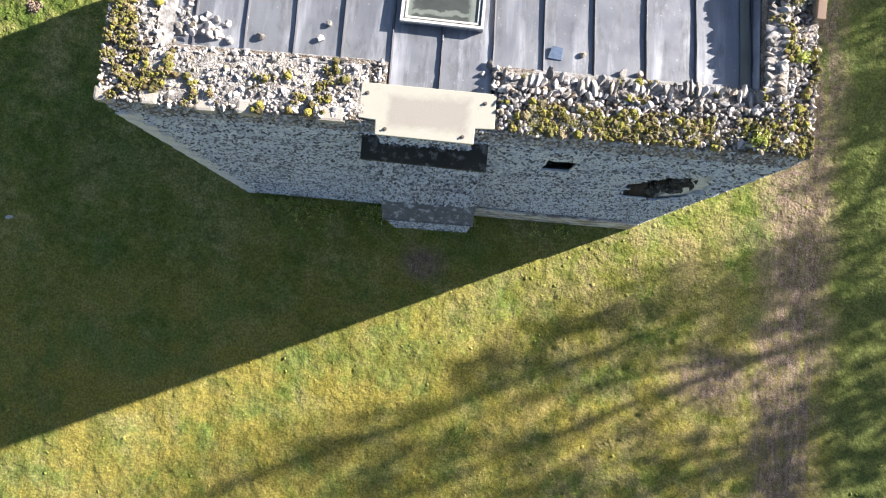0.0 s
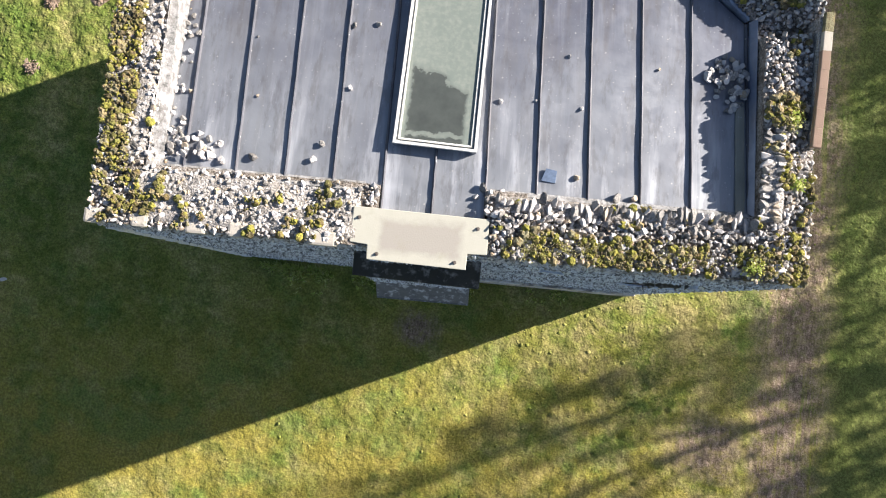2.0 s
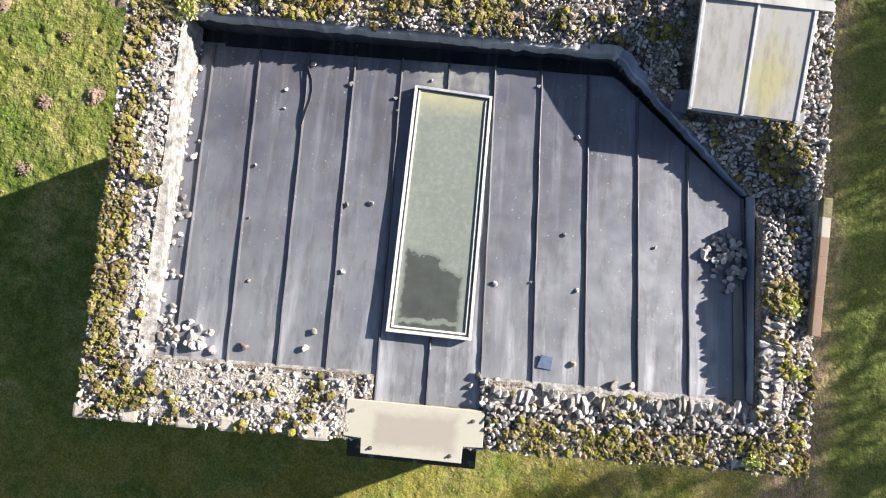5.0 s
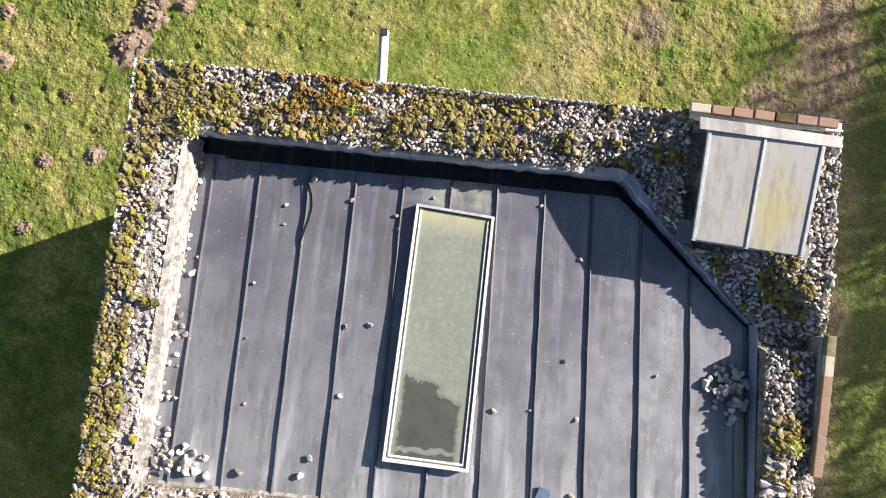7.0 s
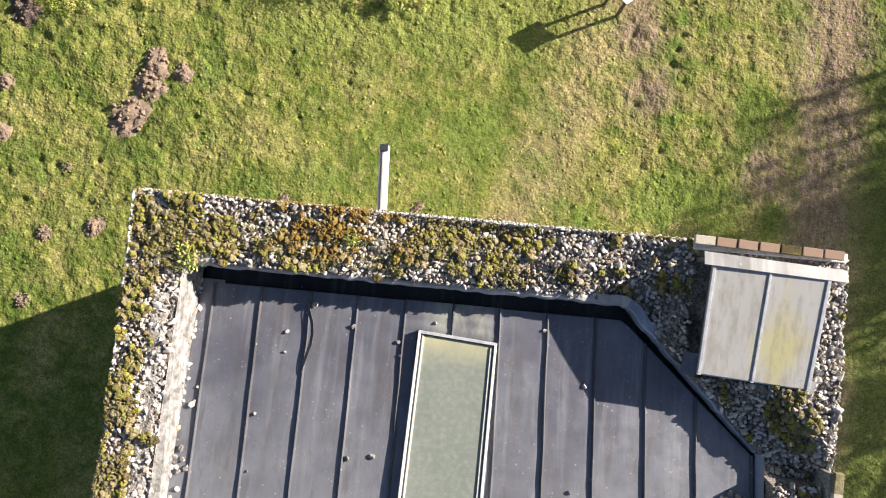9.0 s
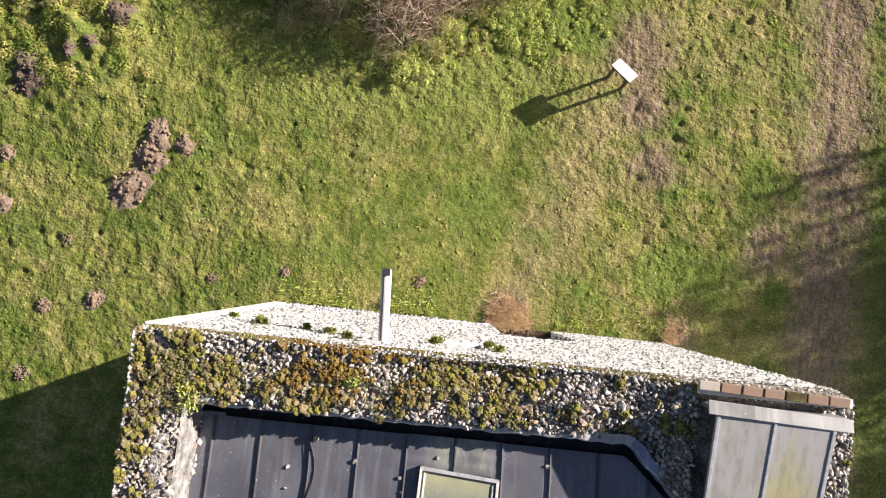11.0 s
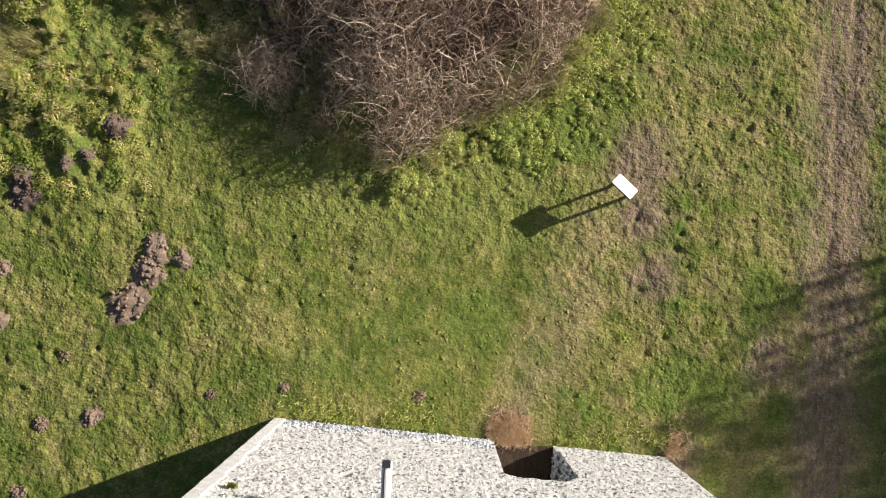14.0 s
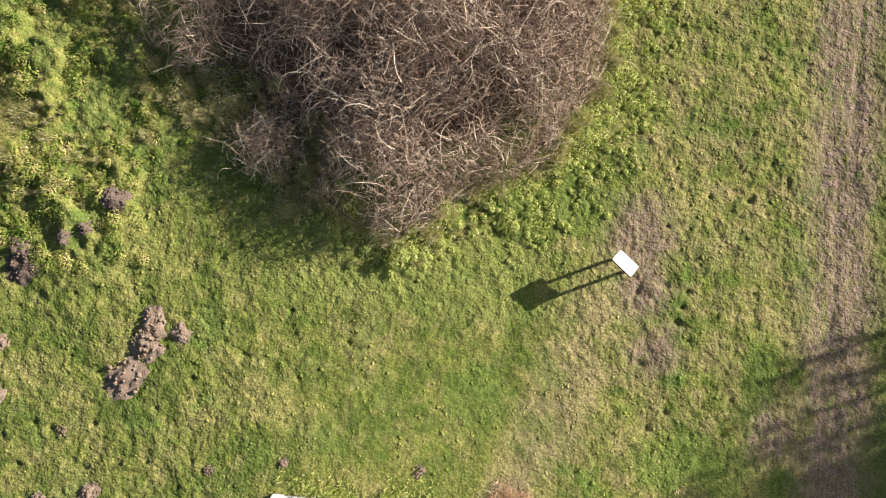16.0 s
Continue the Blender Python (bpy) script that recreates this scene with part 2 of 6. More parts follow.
def rubble_bed():
    m = Mat("rubble_bed", rough=1.0, spec=0.1)
    c = m.ramp(m.noise(5.0, 6, 0.65), [(0.28, (0.1, 0.082, 0.065)), (0.42, (0.24, 0.205, 0.17)), (0.54, (0.4, 0.355, 0.315)), (0.7, (0.56, 0.51, 0.47))])
    c = m.mix(m.ramp(m.noise(40, 4), [(0.3, 0.8), (0.6, 0.0)]), c, (0.06, 0.05, 0.03))
    return m.colour(c).bump(m.noise(50, 5), 1.0, 0.04).m


RUBBLE_BED = rubble_bed()
LEAD_ROLL = lead_material("seam_lead", (0.13, 0.133, 0.15), (0.06, 0.062, 0.072), (0.19, 0.193, 0.205), 0.0)
LEAD_ROLL.node_tree.nodes["Principled BSDF"].inputs["Specular IOR Level"].default_value = 0.12
MORTAR = mortar_material()


def dirty_shaded_mortar():
    m = Mat("dirty_shaded_mortar", rough=0.95, spec=0.2)
    # mottled dirt, plus a blue cast painted in for the south wall's shade
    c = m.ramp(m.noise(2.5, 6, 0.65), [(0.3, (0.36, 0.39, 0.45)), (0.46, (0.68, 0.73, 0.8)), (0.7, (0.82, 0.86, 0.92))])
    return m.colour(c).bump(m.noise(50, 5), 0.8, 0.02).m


WALL_DIRTY_SHADED = dirty_shaded_mortar()


def bed_mortar():
    m = Mat("weathered_mortar", rough=0.95, spec=0.2)
    c = m.ramp(m.noise(4.0, 6, 0.65), [(0.3, (0.27, 0.245, 0.22)), (0.5, (0.43, 0.4, 0.37)), (0.7, (0.58, 0.55, 0.52))])
    c = m.mix(m.ramp(m.noise(40, 4), [(0.35, 0.7), (0.6, 0.0)]), c, (0.13, 0.11, 0.08))
    return m.colour(c).bump(m.noise(40, 5), 1.0, 0.03).m


BED_MORTAR = bed_mortar()


def old_render():
    m = Mat("old_render", rough=0.95, spec=0.2)
    c = m.mix(m.noise(4, 4), (0.62, 0.6, 0.56), (0.75, 0.73, 0.69))
    c = m.mix(m.ramp(m.noise(3.2, 6, 0.7, stretch=(0.6, 1, 1)), [(0.46, 0.0), (0.56, 0.85)]), c, (0.16, 0.14, 0.13))
    c = m.mix(m.ramp(m.noise(2.1, 4, 0.6), [(0.52, 0.0), (0.6, 0.5)]), c, (0.5, 0.4, 0.27))
    return m.colour(c).bump(m.noise(30, 5), 0.7, 0.02).m


RENDER = old_render()
MOTTLED = stone_material("mottled_stone", (0.08, 0.08, 0.085), (0.22, 0.225, 0.235), (0.66, 0.69, 0.74))
DARKSTONE = stone_material("blackened_and_shaded_stone", (0.035, 0.034, 0.028), (0.08, 0.075, 0.06), (0.34, 0.33, 0.3))
BRICK = stone_material("old_brick", (0.25, 0.165, 0.12), (0.34, 0.25, 0.19), (0.2, 0.18, 0.11))
LEAD = lead_material("lead_sheet", (0.218, 0.23, 0.262), (0.125, 0.13, 0.165), (0.31, 0.317, 0.345), 0.4, True)
LEAD_PALE = lead_material("pale_lead", (0.5, 0.5, 0.5), (0.3, 0.3, 0.305), (0.62, 0.615, 0.61), 0.0)
LEAD_WHITE = lead_material("white_weathered_lead", (0.86, 0.86, 0.86), (0.76, 0.76, 0.76), (0.9, 0.9, 0.9), 0.0)
LEAD_MID = lead_material("stained_lead", (0.38, 0.385, 0.385), (0.2, 0.205, 0.21), (0.5, 0.5, 0.5), 0.0)
# blue of reflected sky, dimmed for shade, put into this lead's colour
LEAD_SKY_TINT = lead_material("sky_tinted_lead", (0.34, 0.385, 0.47), (0.14, 0.165, 0.23), (0.54, 0.59, 0.66), 0.35)



def limed_material():
    m = Mat("limed_lead", rough=0.85, spec=0.2)
    c = m.ramp(m.noise(7, 6, 0.7), [(0.36, (0.1, 0.1, 0.095)), (0.46, (0.24, 0.235, 0.23)), (0.6, (0.36, 0.355, 0.35))])
    c = m.mix(m.ramp(m.noise(22, 4, 0.65, stretch=(1, 0.4, 1)), [(0.4, 0.6), (0.52, 0.0)]), c, (0.13, 0.12, 0.11))
    return m.colour(c).bump(m.noise(16, 5, 0.65), 0.9, 0.02).m


LIMED = limed_material()
STAINED = lead_material("olive_lead", (0.3, 0.29, 0.23), (0.2, 0.19, 0.15), (0.38, 0.36, 0.3), 0.0)
# gutter and upstand lead, darkened to carry the shade of the recess
LEAD_SHADED = lead_material("shade_dark_lead", (0.085, 0.09, 0.1), (0.04, 0.042, 0.05), (0.2, 0.21, 0.22), 0.0)


def moss_material():
    m = Mat("moss", rough=0.95, spec=0.1)
    pick = m.math("ADD", m.math("MULTIPLY", m.chance(), 0.45), m.math("MULTIPLY", m.noise(4, 5, 0.65), 0.6))
    c = m.ramp(pick, [(0.2, (0.045, 0.038, 0.02)), (0.32, (0.12, 0.1, 0.05)), (0.42, (0.2, 0.195, 0.055)), (0.5, (0.31, 0.285, 0.06)),
                      (0.57, (0.15, 0.11, 0.06)), (0.66, (0.27, 0.25, 0.15)), (0.76, (0.33, 0.25, 0.13)), (0.88, (0.24, 0.26, 0.17))])
    x = m.axis()
    rust = m.math("MULTIPLY", m.ramp(m.math("ABSOLUTE", m.math("ADD", x[0], 1.25)), [(0.5, 1.0), (1.0, 0.0)]),
                  m.ramp(x[1], [(0.3, 0.0), (0.5, 0.85)]))
    rust = m.math("MULTIPLY", rust, m.ramp(m.noise(4.5, 4), [(0.36, 0.3), (0.5, 1.0)]))
    c = m.mix(rust, c, m.mix(m.noise(9, 2), (0.3, 0.15, 0.03), (0.17, 0.13, 0.04)))
    return m.colour(c).bump(m.noise(70, 4, 0.65), 0.9, 0.025).m


MOSS = moss_material()


def earth_colours(m):
    """Bare soil."""
    c = m.ramp(m.noise(6, 6, 0.65), [(0.3, (0.21, 0.15, 0.11)), (0.55, (0.34, 0.255, 0.19)), (0.75, (0.45, 0.35, 0.26))])
    c = m.mix(m.ramp(m.noise(30, 4, 0.7), [(0.4, 0.75), (0.55, 0.0)]), c, (0.08, 0.055, 0.036))
    c = m.mix(m.ramp(m.noise(14, 4, 0.7, stretch=(1, 0.2, 1)), [(0.42, 0.6), (0.54, 0.0)]), c, (0.1, 0.075, 0.04))
    crumb = m.ramp(m.cells(26.0), [(0.1, 1.0), (0.2, 0.0)])
    return m.mix(m.math("MULTIPLY", crumb, 0.5), c, (0.55, 0.46, 0.35))


def sward_colours(m):
    """The lawn's drift from green to straw."""
    a = m.ramp(m.noise(0.55, 5, 0.6), [(0.42, (0.1, 0.16, 0.028)), (0.5, (0.235, 0.26, 0.058)), (0.58, (0.37, 0.33, 0.12))])
    b = m.ramp(m.noise(2.6, 4, 0.65), [(0.4, (0.1, 0.145, 0.03)), (0.5, (0.235, 0.26, 0.06)), (0.6, (0.39, 0.345, 0.14))])
    c = m.mix(0.42, a, b)
    c = m.mix(m.ramp(m.noise(8, 4, 0.7), [(0.42, 0.4), (0.56, 0.0)]), c, (0.08, 0.115, 0.025))
    c = m.mix(m.ramp(m.noise(1.5, 6, 0.7), [(0.4, 0.65), (0.52, 0.0)]), c, (0.085, 0.13, 0.024))
    south = m.ramp(m.math("MULTIPLY", m.math("ADD", m.axis()[1], 3.0), -0.1), [(0.05, 0.0), (0.6, 0.75)])
    gold = m.math("MULTIPLY", south, m.ramp(m.noise(0.9, 4, 0.6), [(0.36, 0.1), (0.56, 1.0)]))
    c = m.mix(gold, c, m.mix(m.noise(9, 4, 0.65), (0.225, 0.19, 0.028), (0.43, 0.335, 0.075)))
    x = m.axis()
    band = m.math("MULTIPLY", m.ramp(m.math("ABSOLUTE", m.math("SUBTRACT", x[1], 6.2)), [(0.8, 0.75), (2.4, 0.0)]),
                  m.ramp(m.math("ABSOLUTE", m.math("MULTIPLY", m.math("ADD", x[0], 1.2), 0.1)), [(0.2, 1.0), (0.5, 0.0)]))
    c = m.mix(band, c, m.mix(m.noise(3.2, 5, 0.65), (0.13, 0.19, 0.042), (0.29, 0.31, 0.085)))
    corner = m.math("MULTIPLY", m.ramp(m.math("MULTIPLY", x[0], -0.1), [(0.58, 0.0), (0.8, 1.0)]), m.ramp(m.math("MULTIPLY", x[1], 0.1), [(0.38, 0.0), (0.65, 0.85)]))
    c = m.mix(corner, c, m.mix(m.ramp(m.noise(2.4, 5, 0.65), [(0.4, 0.0), (0.6, 1.0)]), (0.12, 0.18, 0.035), (0.31, 0.305, 0.085)))
    # worn line from the doorway towards the sign
    along = m.math("ADD", m.math("MULTIPLY", m.math("SUBTRACT", x[0], 1.3), 0.93), m.math("MULTIPLY", m.math("SUBTRACT", x[1], 1.2), -0.366))
    along = m.math("ADD", along, m.math("MULTIPLY", m.math("SUBTRACT", m.noise(0.9, 4, 0.6), 0.5), 1.6))
    worn = m.math("MULTIPLY", m.ramp(m.math("ABSOLUTE", along), [(0.2, 0.55), (1.0, 0.0)]), m.ramp(m.math("MULTIPLY", x[1], 0.1), [(0.09, 0.0), (0.14, 1.0), (0.72, 1.0), (0.85, 0.0)]))
    worn = m.math("MULTIPLY", worn, m.ramp(m.noise(2.2, 5, 0.65), [(0.36, 0.15), (0.56, 1.0)]))
    c = m.mix(worn, c, m.mix(m.noise(11, 4), (0.34, 0.255, 0.14), (0.48, 0.385, 0.23)))
    clover = m.ramp(m.noise(0.75, 5, 0.62), [(0.54, 0.0), (0.62, 0.55)])
    c = m.mix(clover, c, m.mix(m.noise(17, 3), (0.07, 0.13, 0.03), (0.17, 0.25, 0.055)))
    dry = m.math("MULTIPLY", m.ramp(m.math("MULTIPLY", m.axis()[0], 0.1), [(0.05, 0.1), (0.38, 0.55)]), m.ramp(m.noise(1.3, 5, 0.65), [(0.42, 0.0), (0.62, 1.0)]))
    c = m.mix(dry, c, m.mix(m.noise(13, 4), (0.25, 0.185, 0.09), (0.37, 0.3, 0.15)))
    # greener hollows beside the track
    for px, py, rx, ry in ((5.3, 2.5, 1.6, 0.8), (6.6, 4.3, 0.45, 1.6), (0.3, 3.6, 0.8, 1.0), (1.9, 8.0, 2.2, 0.7)):
        dx, dy = m.math("DIVIDE", m.math("SUBTRACT", x[0], px), rx), m.math("DIVIDE", m.math("SUBTRACT", x[1], py), ry)
        d = m.math("ADD", m.math("MULTIPLY", dx, dx), m.math("MULTIPLY", dy, dy))
        d = m.math("ADD", d, m.math("MULTIPLY", m.math("SUBTRACT", m.noise(1.6, 5, 0.65), 0.5), 2.4))
        c = m.mix(m.ramp(d, [(0.3, 0.8), (1.0, 0.0)]), c, m.mix(m.noise(7, 4, 0.6), (0.085, 0.145, 0.03), (0.2, 0.255, 0.055)))
    verge = m.ramp(m.math("MULTIPLY", x[0], 0.1), [(0.88, 0.0), (0.95, 0.85)])
    c = m.mix(verge, c, m.mix(m.noise(3, 5, 0.65), (0.06, 0.1, 0.025), (0.15, 0.17, 0.05)))
    c = m.mix(1.0, c, m.ramp(m.noise(19, 3, 0.65), [(0.42, 0.74), (0.5, 1.0), (0.58, 1.12)]), "MULTIPLY")
    c = m.mix(1.0, c, m.ramp(m.noise(44, 2, 0.6), [(0.4, 0.78), (0.5, 1.0), (0.6, 1.1)]), "MULTIPLY")
    return c


def ground_material():
    m = Mat("lawn_soil", rough=1.0, spec=0.1)
    c = sward_colours(m)
    c = m.mix(m.ramp(m.noise(26, 5, 0.7), [(0.34, 0.5), (0.52, 0.0)]), c, (0.06, 0.065, 0.02))
    x = m.axis()
    wob = m.math("MULTIPLY", m.math("SUBTRACT", m.noise(0.8, 4), 0.5), 1.3)
    track = m.math("ABSOLUTE", m.math("ADD", m.math("SUBTRACT", x[0], 8.3), wob))
    # a single narrow path south of the tower
    track = m.math("MULTIPLY", track, m.ramp(m.math("ADD", m.math("MULTIPLY", x[1], 0.1), 0.5), [(0.0, 0.64), (0.3, 0.62)]))
    track = m.math("MULTIPLY", track, 1.6)
    rut = m.noise(4.2, 5, 0.65, stretch=(1.0, 0.08, 1.0))
    bare = m.math("MULTIPLY", m.ramp(track, [(0.45, 1.0), (1.05, 0.0)]), m.ramp(rut, [(0.36, 0.1), (0.44, 1.0)]))

    def patch(px, py, r):
        dx, dy = m.math("SUBTRACT", x[0], px), m.math("SUBTRACT", x[1], py)
        d = m.math("SQRT", m.math("ADD", m.math("MULTIPLY", dx, dx), m.math("MULTIPLY", dy, dy)))
        d = m.math("ADD", d, m.math("MULTIPLY", wob, r * 1.3))
        return m.ramp(m.math("DIVIDE", d, r), [(0.45, 1.0), (1.0, 0.0)])

    for px, py, r in ((3.75, 7.6, 1.0), (3.95, 6.1, 0.8), (4.3, 5.0, 0.8), (1.25, 1.35, 0.55), (5.1, 1.0, 0.6), (-0.1, -6.2, 0.55), (7.0, 3.2, 0.8), (6.6, -8.2, 0.9)):
        bare = m.math("MAXIMUM", bare, patch(px, py, r))
    bare = m.math("MULTIPLY", bare, m.ramp(m.noise(5, 5, 0.7), [(0.32, 0.25), (0.55, 1.0)]))
    c = m.mix(bare, c, earth_colours(m))
    tx, ty = m.math("DIVIDE", m.math("ADD", x[0], 2.2), 5.0), m.math("DIVIDE", m.math("SUBTRACT", x[1], 13.0), 4.8)
    litter = m.math("ADD", m.math("SQRT", m.math("ADD", m.math("MULTIPLY", tx, tx), m.math("MULTIPLY", ty, ty))), m.math("MULTIPLY", wob, 0.2))
    c = m.mix(m.ramp(litter, [(0.8, 1.0), (1.0, 0.0)]), c, m.mix(m.noise(20, 4), (0.06, 0.04, 0.028), (0.15, 0.105, 0.07)))
    relief = m.math("ADD", m.noise(8.5, 2, 0.5), m.math("MULTIPLY", m.noise(20, 2, 0.5), 0.4))
    # the turf is closer and smoother south of the tower
    relief = m.math("MULTIPLY", relief, m.ramp(m.math("ADD", m.math("MULTIPLY", x[1], 0.1), 1.0), [(0.3, 0.5), (0.62, 1.0)]))
    # and trodden flat before the doorway
    dx, dy = m.math("MULTIPLY", m.math("ADD", x[0], 0.3), 0.22), m.math("MULTIPLY", m.math("SUBTRACT", x[1], 3.4), 0.4)
    near = m.math("SQRT", m.math("ADD", m.math("MULTIPLY", dx, dx), m.math("MULTIPLY", dy, dy)))
    relief = m.math("MULTIPLY", relief, m.ramp(near, [(0.5, 0.55), (1.0, 1.0)]))
    return m.colour(c).bump(relief, 1.0, 0.054).m


def leafy(m, c, share):
    """Thin leaves that let light through."""
    m.colour(c)
    t = m.t.nodes.new("ShaderNodeBsdfTranslucent")
    m.t.links.new(c, t.inputs[0])
    x = m.t.nodes.new("ShaderNodeMixShader")
    x.inputs[0].default_value = share
    m.t.links.new(m.p.outputs[0], x.inputs[1])
    m.t.links.new(t.outputs[0], x.inputs[2])
    out = next(n for n in m.t.nodes if n.type == "OUTPUT_MATERIAL")
    m.t.links.new(x.outputs[0], out.inputs[0])
    return m.m


def blade_material(name, tint, dry, share=0.55):
    m = Mat(name, rough=0.75, spec=0.25)
    c = m.mix(share, sward_colours(m), m.ramp(m.chance(), [(0.0, tint[0]), (0.45, tint[1]), (0.8, tint[2]), (1.0, dry)]))
    return leafy(m, c, 0.35)


GROUND = ground_material()
CUSHION = blade_material("grass_cushion", ((0.13, 0.19, 0.03), (0.24, 0.28, 0.055), (0.33, 0.35, 0.08)), (0.38, 0.36, 0.12), 0.3)
GRASS = blade_material("grass", ((0.09, 0.14, 0.025), (0.2, 0.24, 0.045), (0.34, 0.34, 0.08)), (0.46, 0.41, 0.19))
LUSH = blade_material("lush_weeds", ((0.2, 0.32, 0.05), (0.54, 0.62, 0.14), (0.72, 0.72, 0.28)), (0.78, 0.72, 0.42), 0.9)


def coarse_material():
    m = Mat("coarse_grass", rough=0.8, spec=0.2)
    pick = m.math("ADD", m.math("MULTIPLY", m.noise(2.6, 5, 0.65), 0.88), m.math("MULTIPLY", m.chance(), 0.13))
    return leafy(m, m.ramp(pick, [(0.36, (0.1, 0.18, 0.035)), (0.46, (0.22, 0.3, 0.055)), (0.54, (0.37, 0.38, 0.1)), (0.63, (0.54, 0.47, 0.2)), (0.72, (0.66, 0.57, 0.33))]), 0.3)


COARSE = coarse_material()
DEAD_GRASS = blade_material("dead_grass", ((0.5, 0.34, 0.2), (0.7, 0.52, 0.34), (0.78, 0.63, 0.43)), (0.82, 0.72, 0.52), 1.0)
TUSSOCK = blade_material("tussock", ((0.3, 0.33, 0.09), (0.52, 0.49, 0.2), (0.7, 0.62, 0.36)), (0.8, 0.72, 0.48), 0.8)


def turf_material(name, tint, share):
    m = Mat(name, rough=1.0, spec=0.1)
    c = m.mix(share, sward_colours(m), m.ramp(m.chance(), [(0.0, tint[0]), (0.5, tint[1]), (1.0, tint[2])]))
    return m.colour(c).bump(m.noise(22, 3, 0.6), 0.8, 0.016).m


TURF = turf_material("turf", ((0.13, 0.18, 0.03), (0.27, 0.29, 0.06), (0.4, 0.37, 0.13)), 0.2)


def earth_material(name, tint, share=0.3):
    m = Mat(name, rough=1.0, spec=0.1)
    return m.colour(m.mix(share, earth_colours(m), tint)).bump(m.noise(45, 5), 0.9, 0.03).m


EARTH = earth_material("molehill_soil", (0.34, 0.26, 0.2), 0.5)
# soil blackened so that the doorway reads as a shaded room
EARTH_FLOOR_SHADE = earth_material("shaded_floor_earth", (0.03, 0.022, 0.016), 0.8)
EARTH_DARK = earth_material("fresh_molehill_soil", (0.15, 0.115, 0.095), 0.7)
EDGEBLOCK = stone_material("buff_block", (0.4, 0.36, 0.3), (0.54, 0.5, 0.43), (0.17, 0.15, 0.09))


def twig_material(name, stops):
    m = Mat(name, rough=0.8, spec=0.3)
    return m.colour(m.ramp(m.chance(), stops)).m


CANE = twig_material("bramble_cane", [(0.0, (0.08, 0.052, 0.04)), (0.35, (0.27, 0.185, 0.135)), (0.75, (0.53, 0.405, 0.295)), (1.0, (0.82, 0.71, 0.55))])
BARK = twig_material("bark", [(0.0, (0.1, 0.08, 0.06)), (1.0, (0.2, 0.165, 0.13))])
NEEDLES = twig_material("dark_leaves", [(0.0, (0.03, 0.05, 0.015)), (1.0, (0.08, 0.11, 0.03))])


def plain(name, colour, rough=0.5, metal=0.0, speck=0.15, scale=12):
    m = Mat(name, rough=rough, metal=metal)
    dark = tuple(v * (1 - 2.2 * speck) for v in colour)
    return m.colour(m.mix(m.ramp(m.noise(scale, 5, 0.65), [(0.4, 0.0), (0.7, 1.0)]), colour, dark)).m


ALUMINIUM = plain("weathered_aluminium", (0.56, 0.58, 0.61), 0.45, 0.3)
WHITEPAINT = plain("white_frame_paint", (0.72, 0.71, 0.66), 0.6, 0.0, 0.2, 20)
BOARDWHITE = plain("white_panel", (0.74, 0.74, 0.71), 0.45, 0.0, 0.03)
BOARDPRINT = plain("grey_print", (0.5, 0.55, 0.57), 0.5)
TIMBER = plain("brown_timber", (0.14, 0.1, 0.07), 0.8, 0.0, 0.25, 30)
BLUE_SLATE = plain("blue_slate", (0.13, 0.18, 0.27), 0.5, 0.0, 0.15, 20)
SHADOWED = plain("hollow_shade", (0.03, 0.033, 0.045), 0.6)
STEEL = plain("rusty_steel", (0.2, 0.17, 0.15), 0.6, 0.5)


def slab_material():
    m = Mat("cast_slab", rough=0.8, spec=0.3)
    x = m.axis()
    dx = m.math("SUBTRACT", m.math("ABSOLUTE", m.math("SUBTRACT", x[0], 0.1)), 0.42)
    dy = m.math("SUBTRACT", m.math("ABSOLUTE", m.math("ADD", x[1], 4.49)), 0.14)
    d = m.math("ADD", m.math("MAXIMUM", dx, dy), m.math("MULTIPLY", m.math("SUBTRACT", m.noise(7, 4), 0.5), 0.16))
    c = m.mix(m.noise(5, 5), (0.42, 0.405, 0.33), (0.5, 0.485, 0.41))
    c = m.mix(m.ramp(d, [(0.0, 0.85), (0.09, 0.0)]), c, (0.34, 0.31, 0.27))
    c = m.mix(m.ramp(m.noise(5, 5, 0.7), [(0.52, 0.0), (0.75, 0.4)]), c, (0.3, 0.28, 0.19))
    return m.colour(c).bump(m.noise(60, 4), 0.3, 0.005).m


SLAB = slab_material()
DARKROOM = plain("interior_plaster", (0.2, 0.18, 0.15), 0.9)


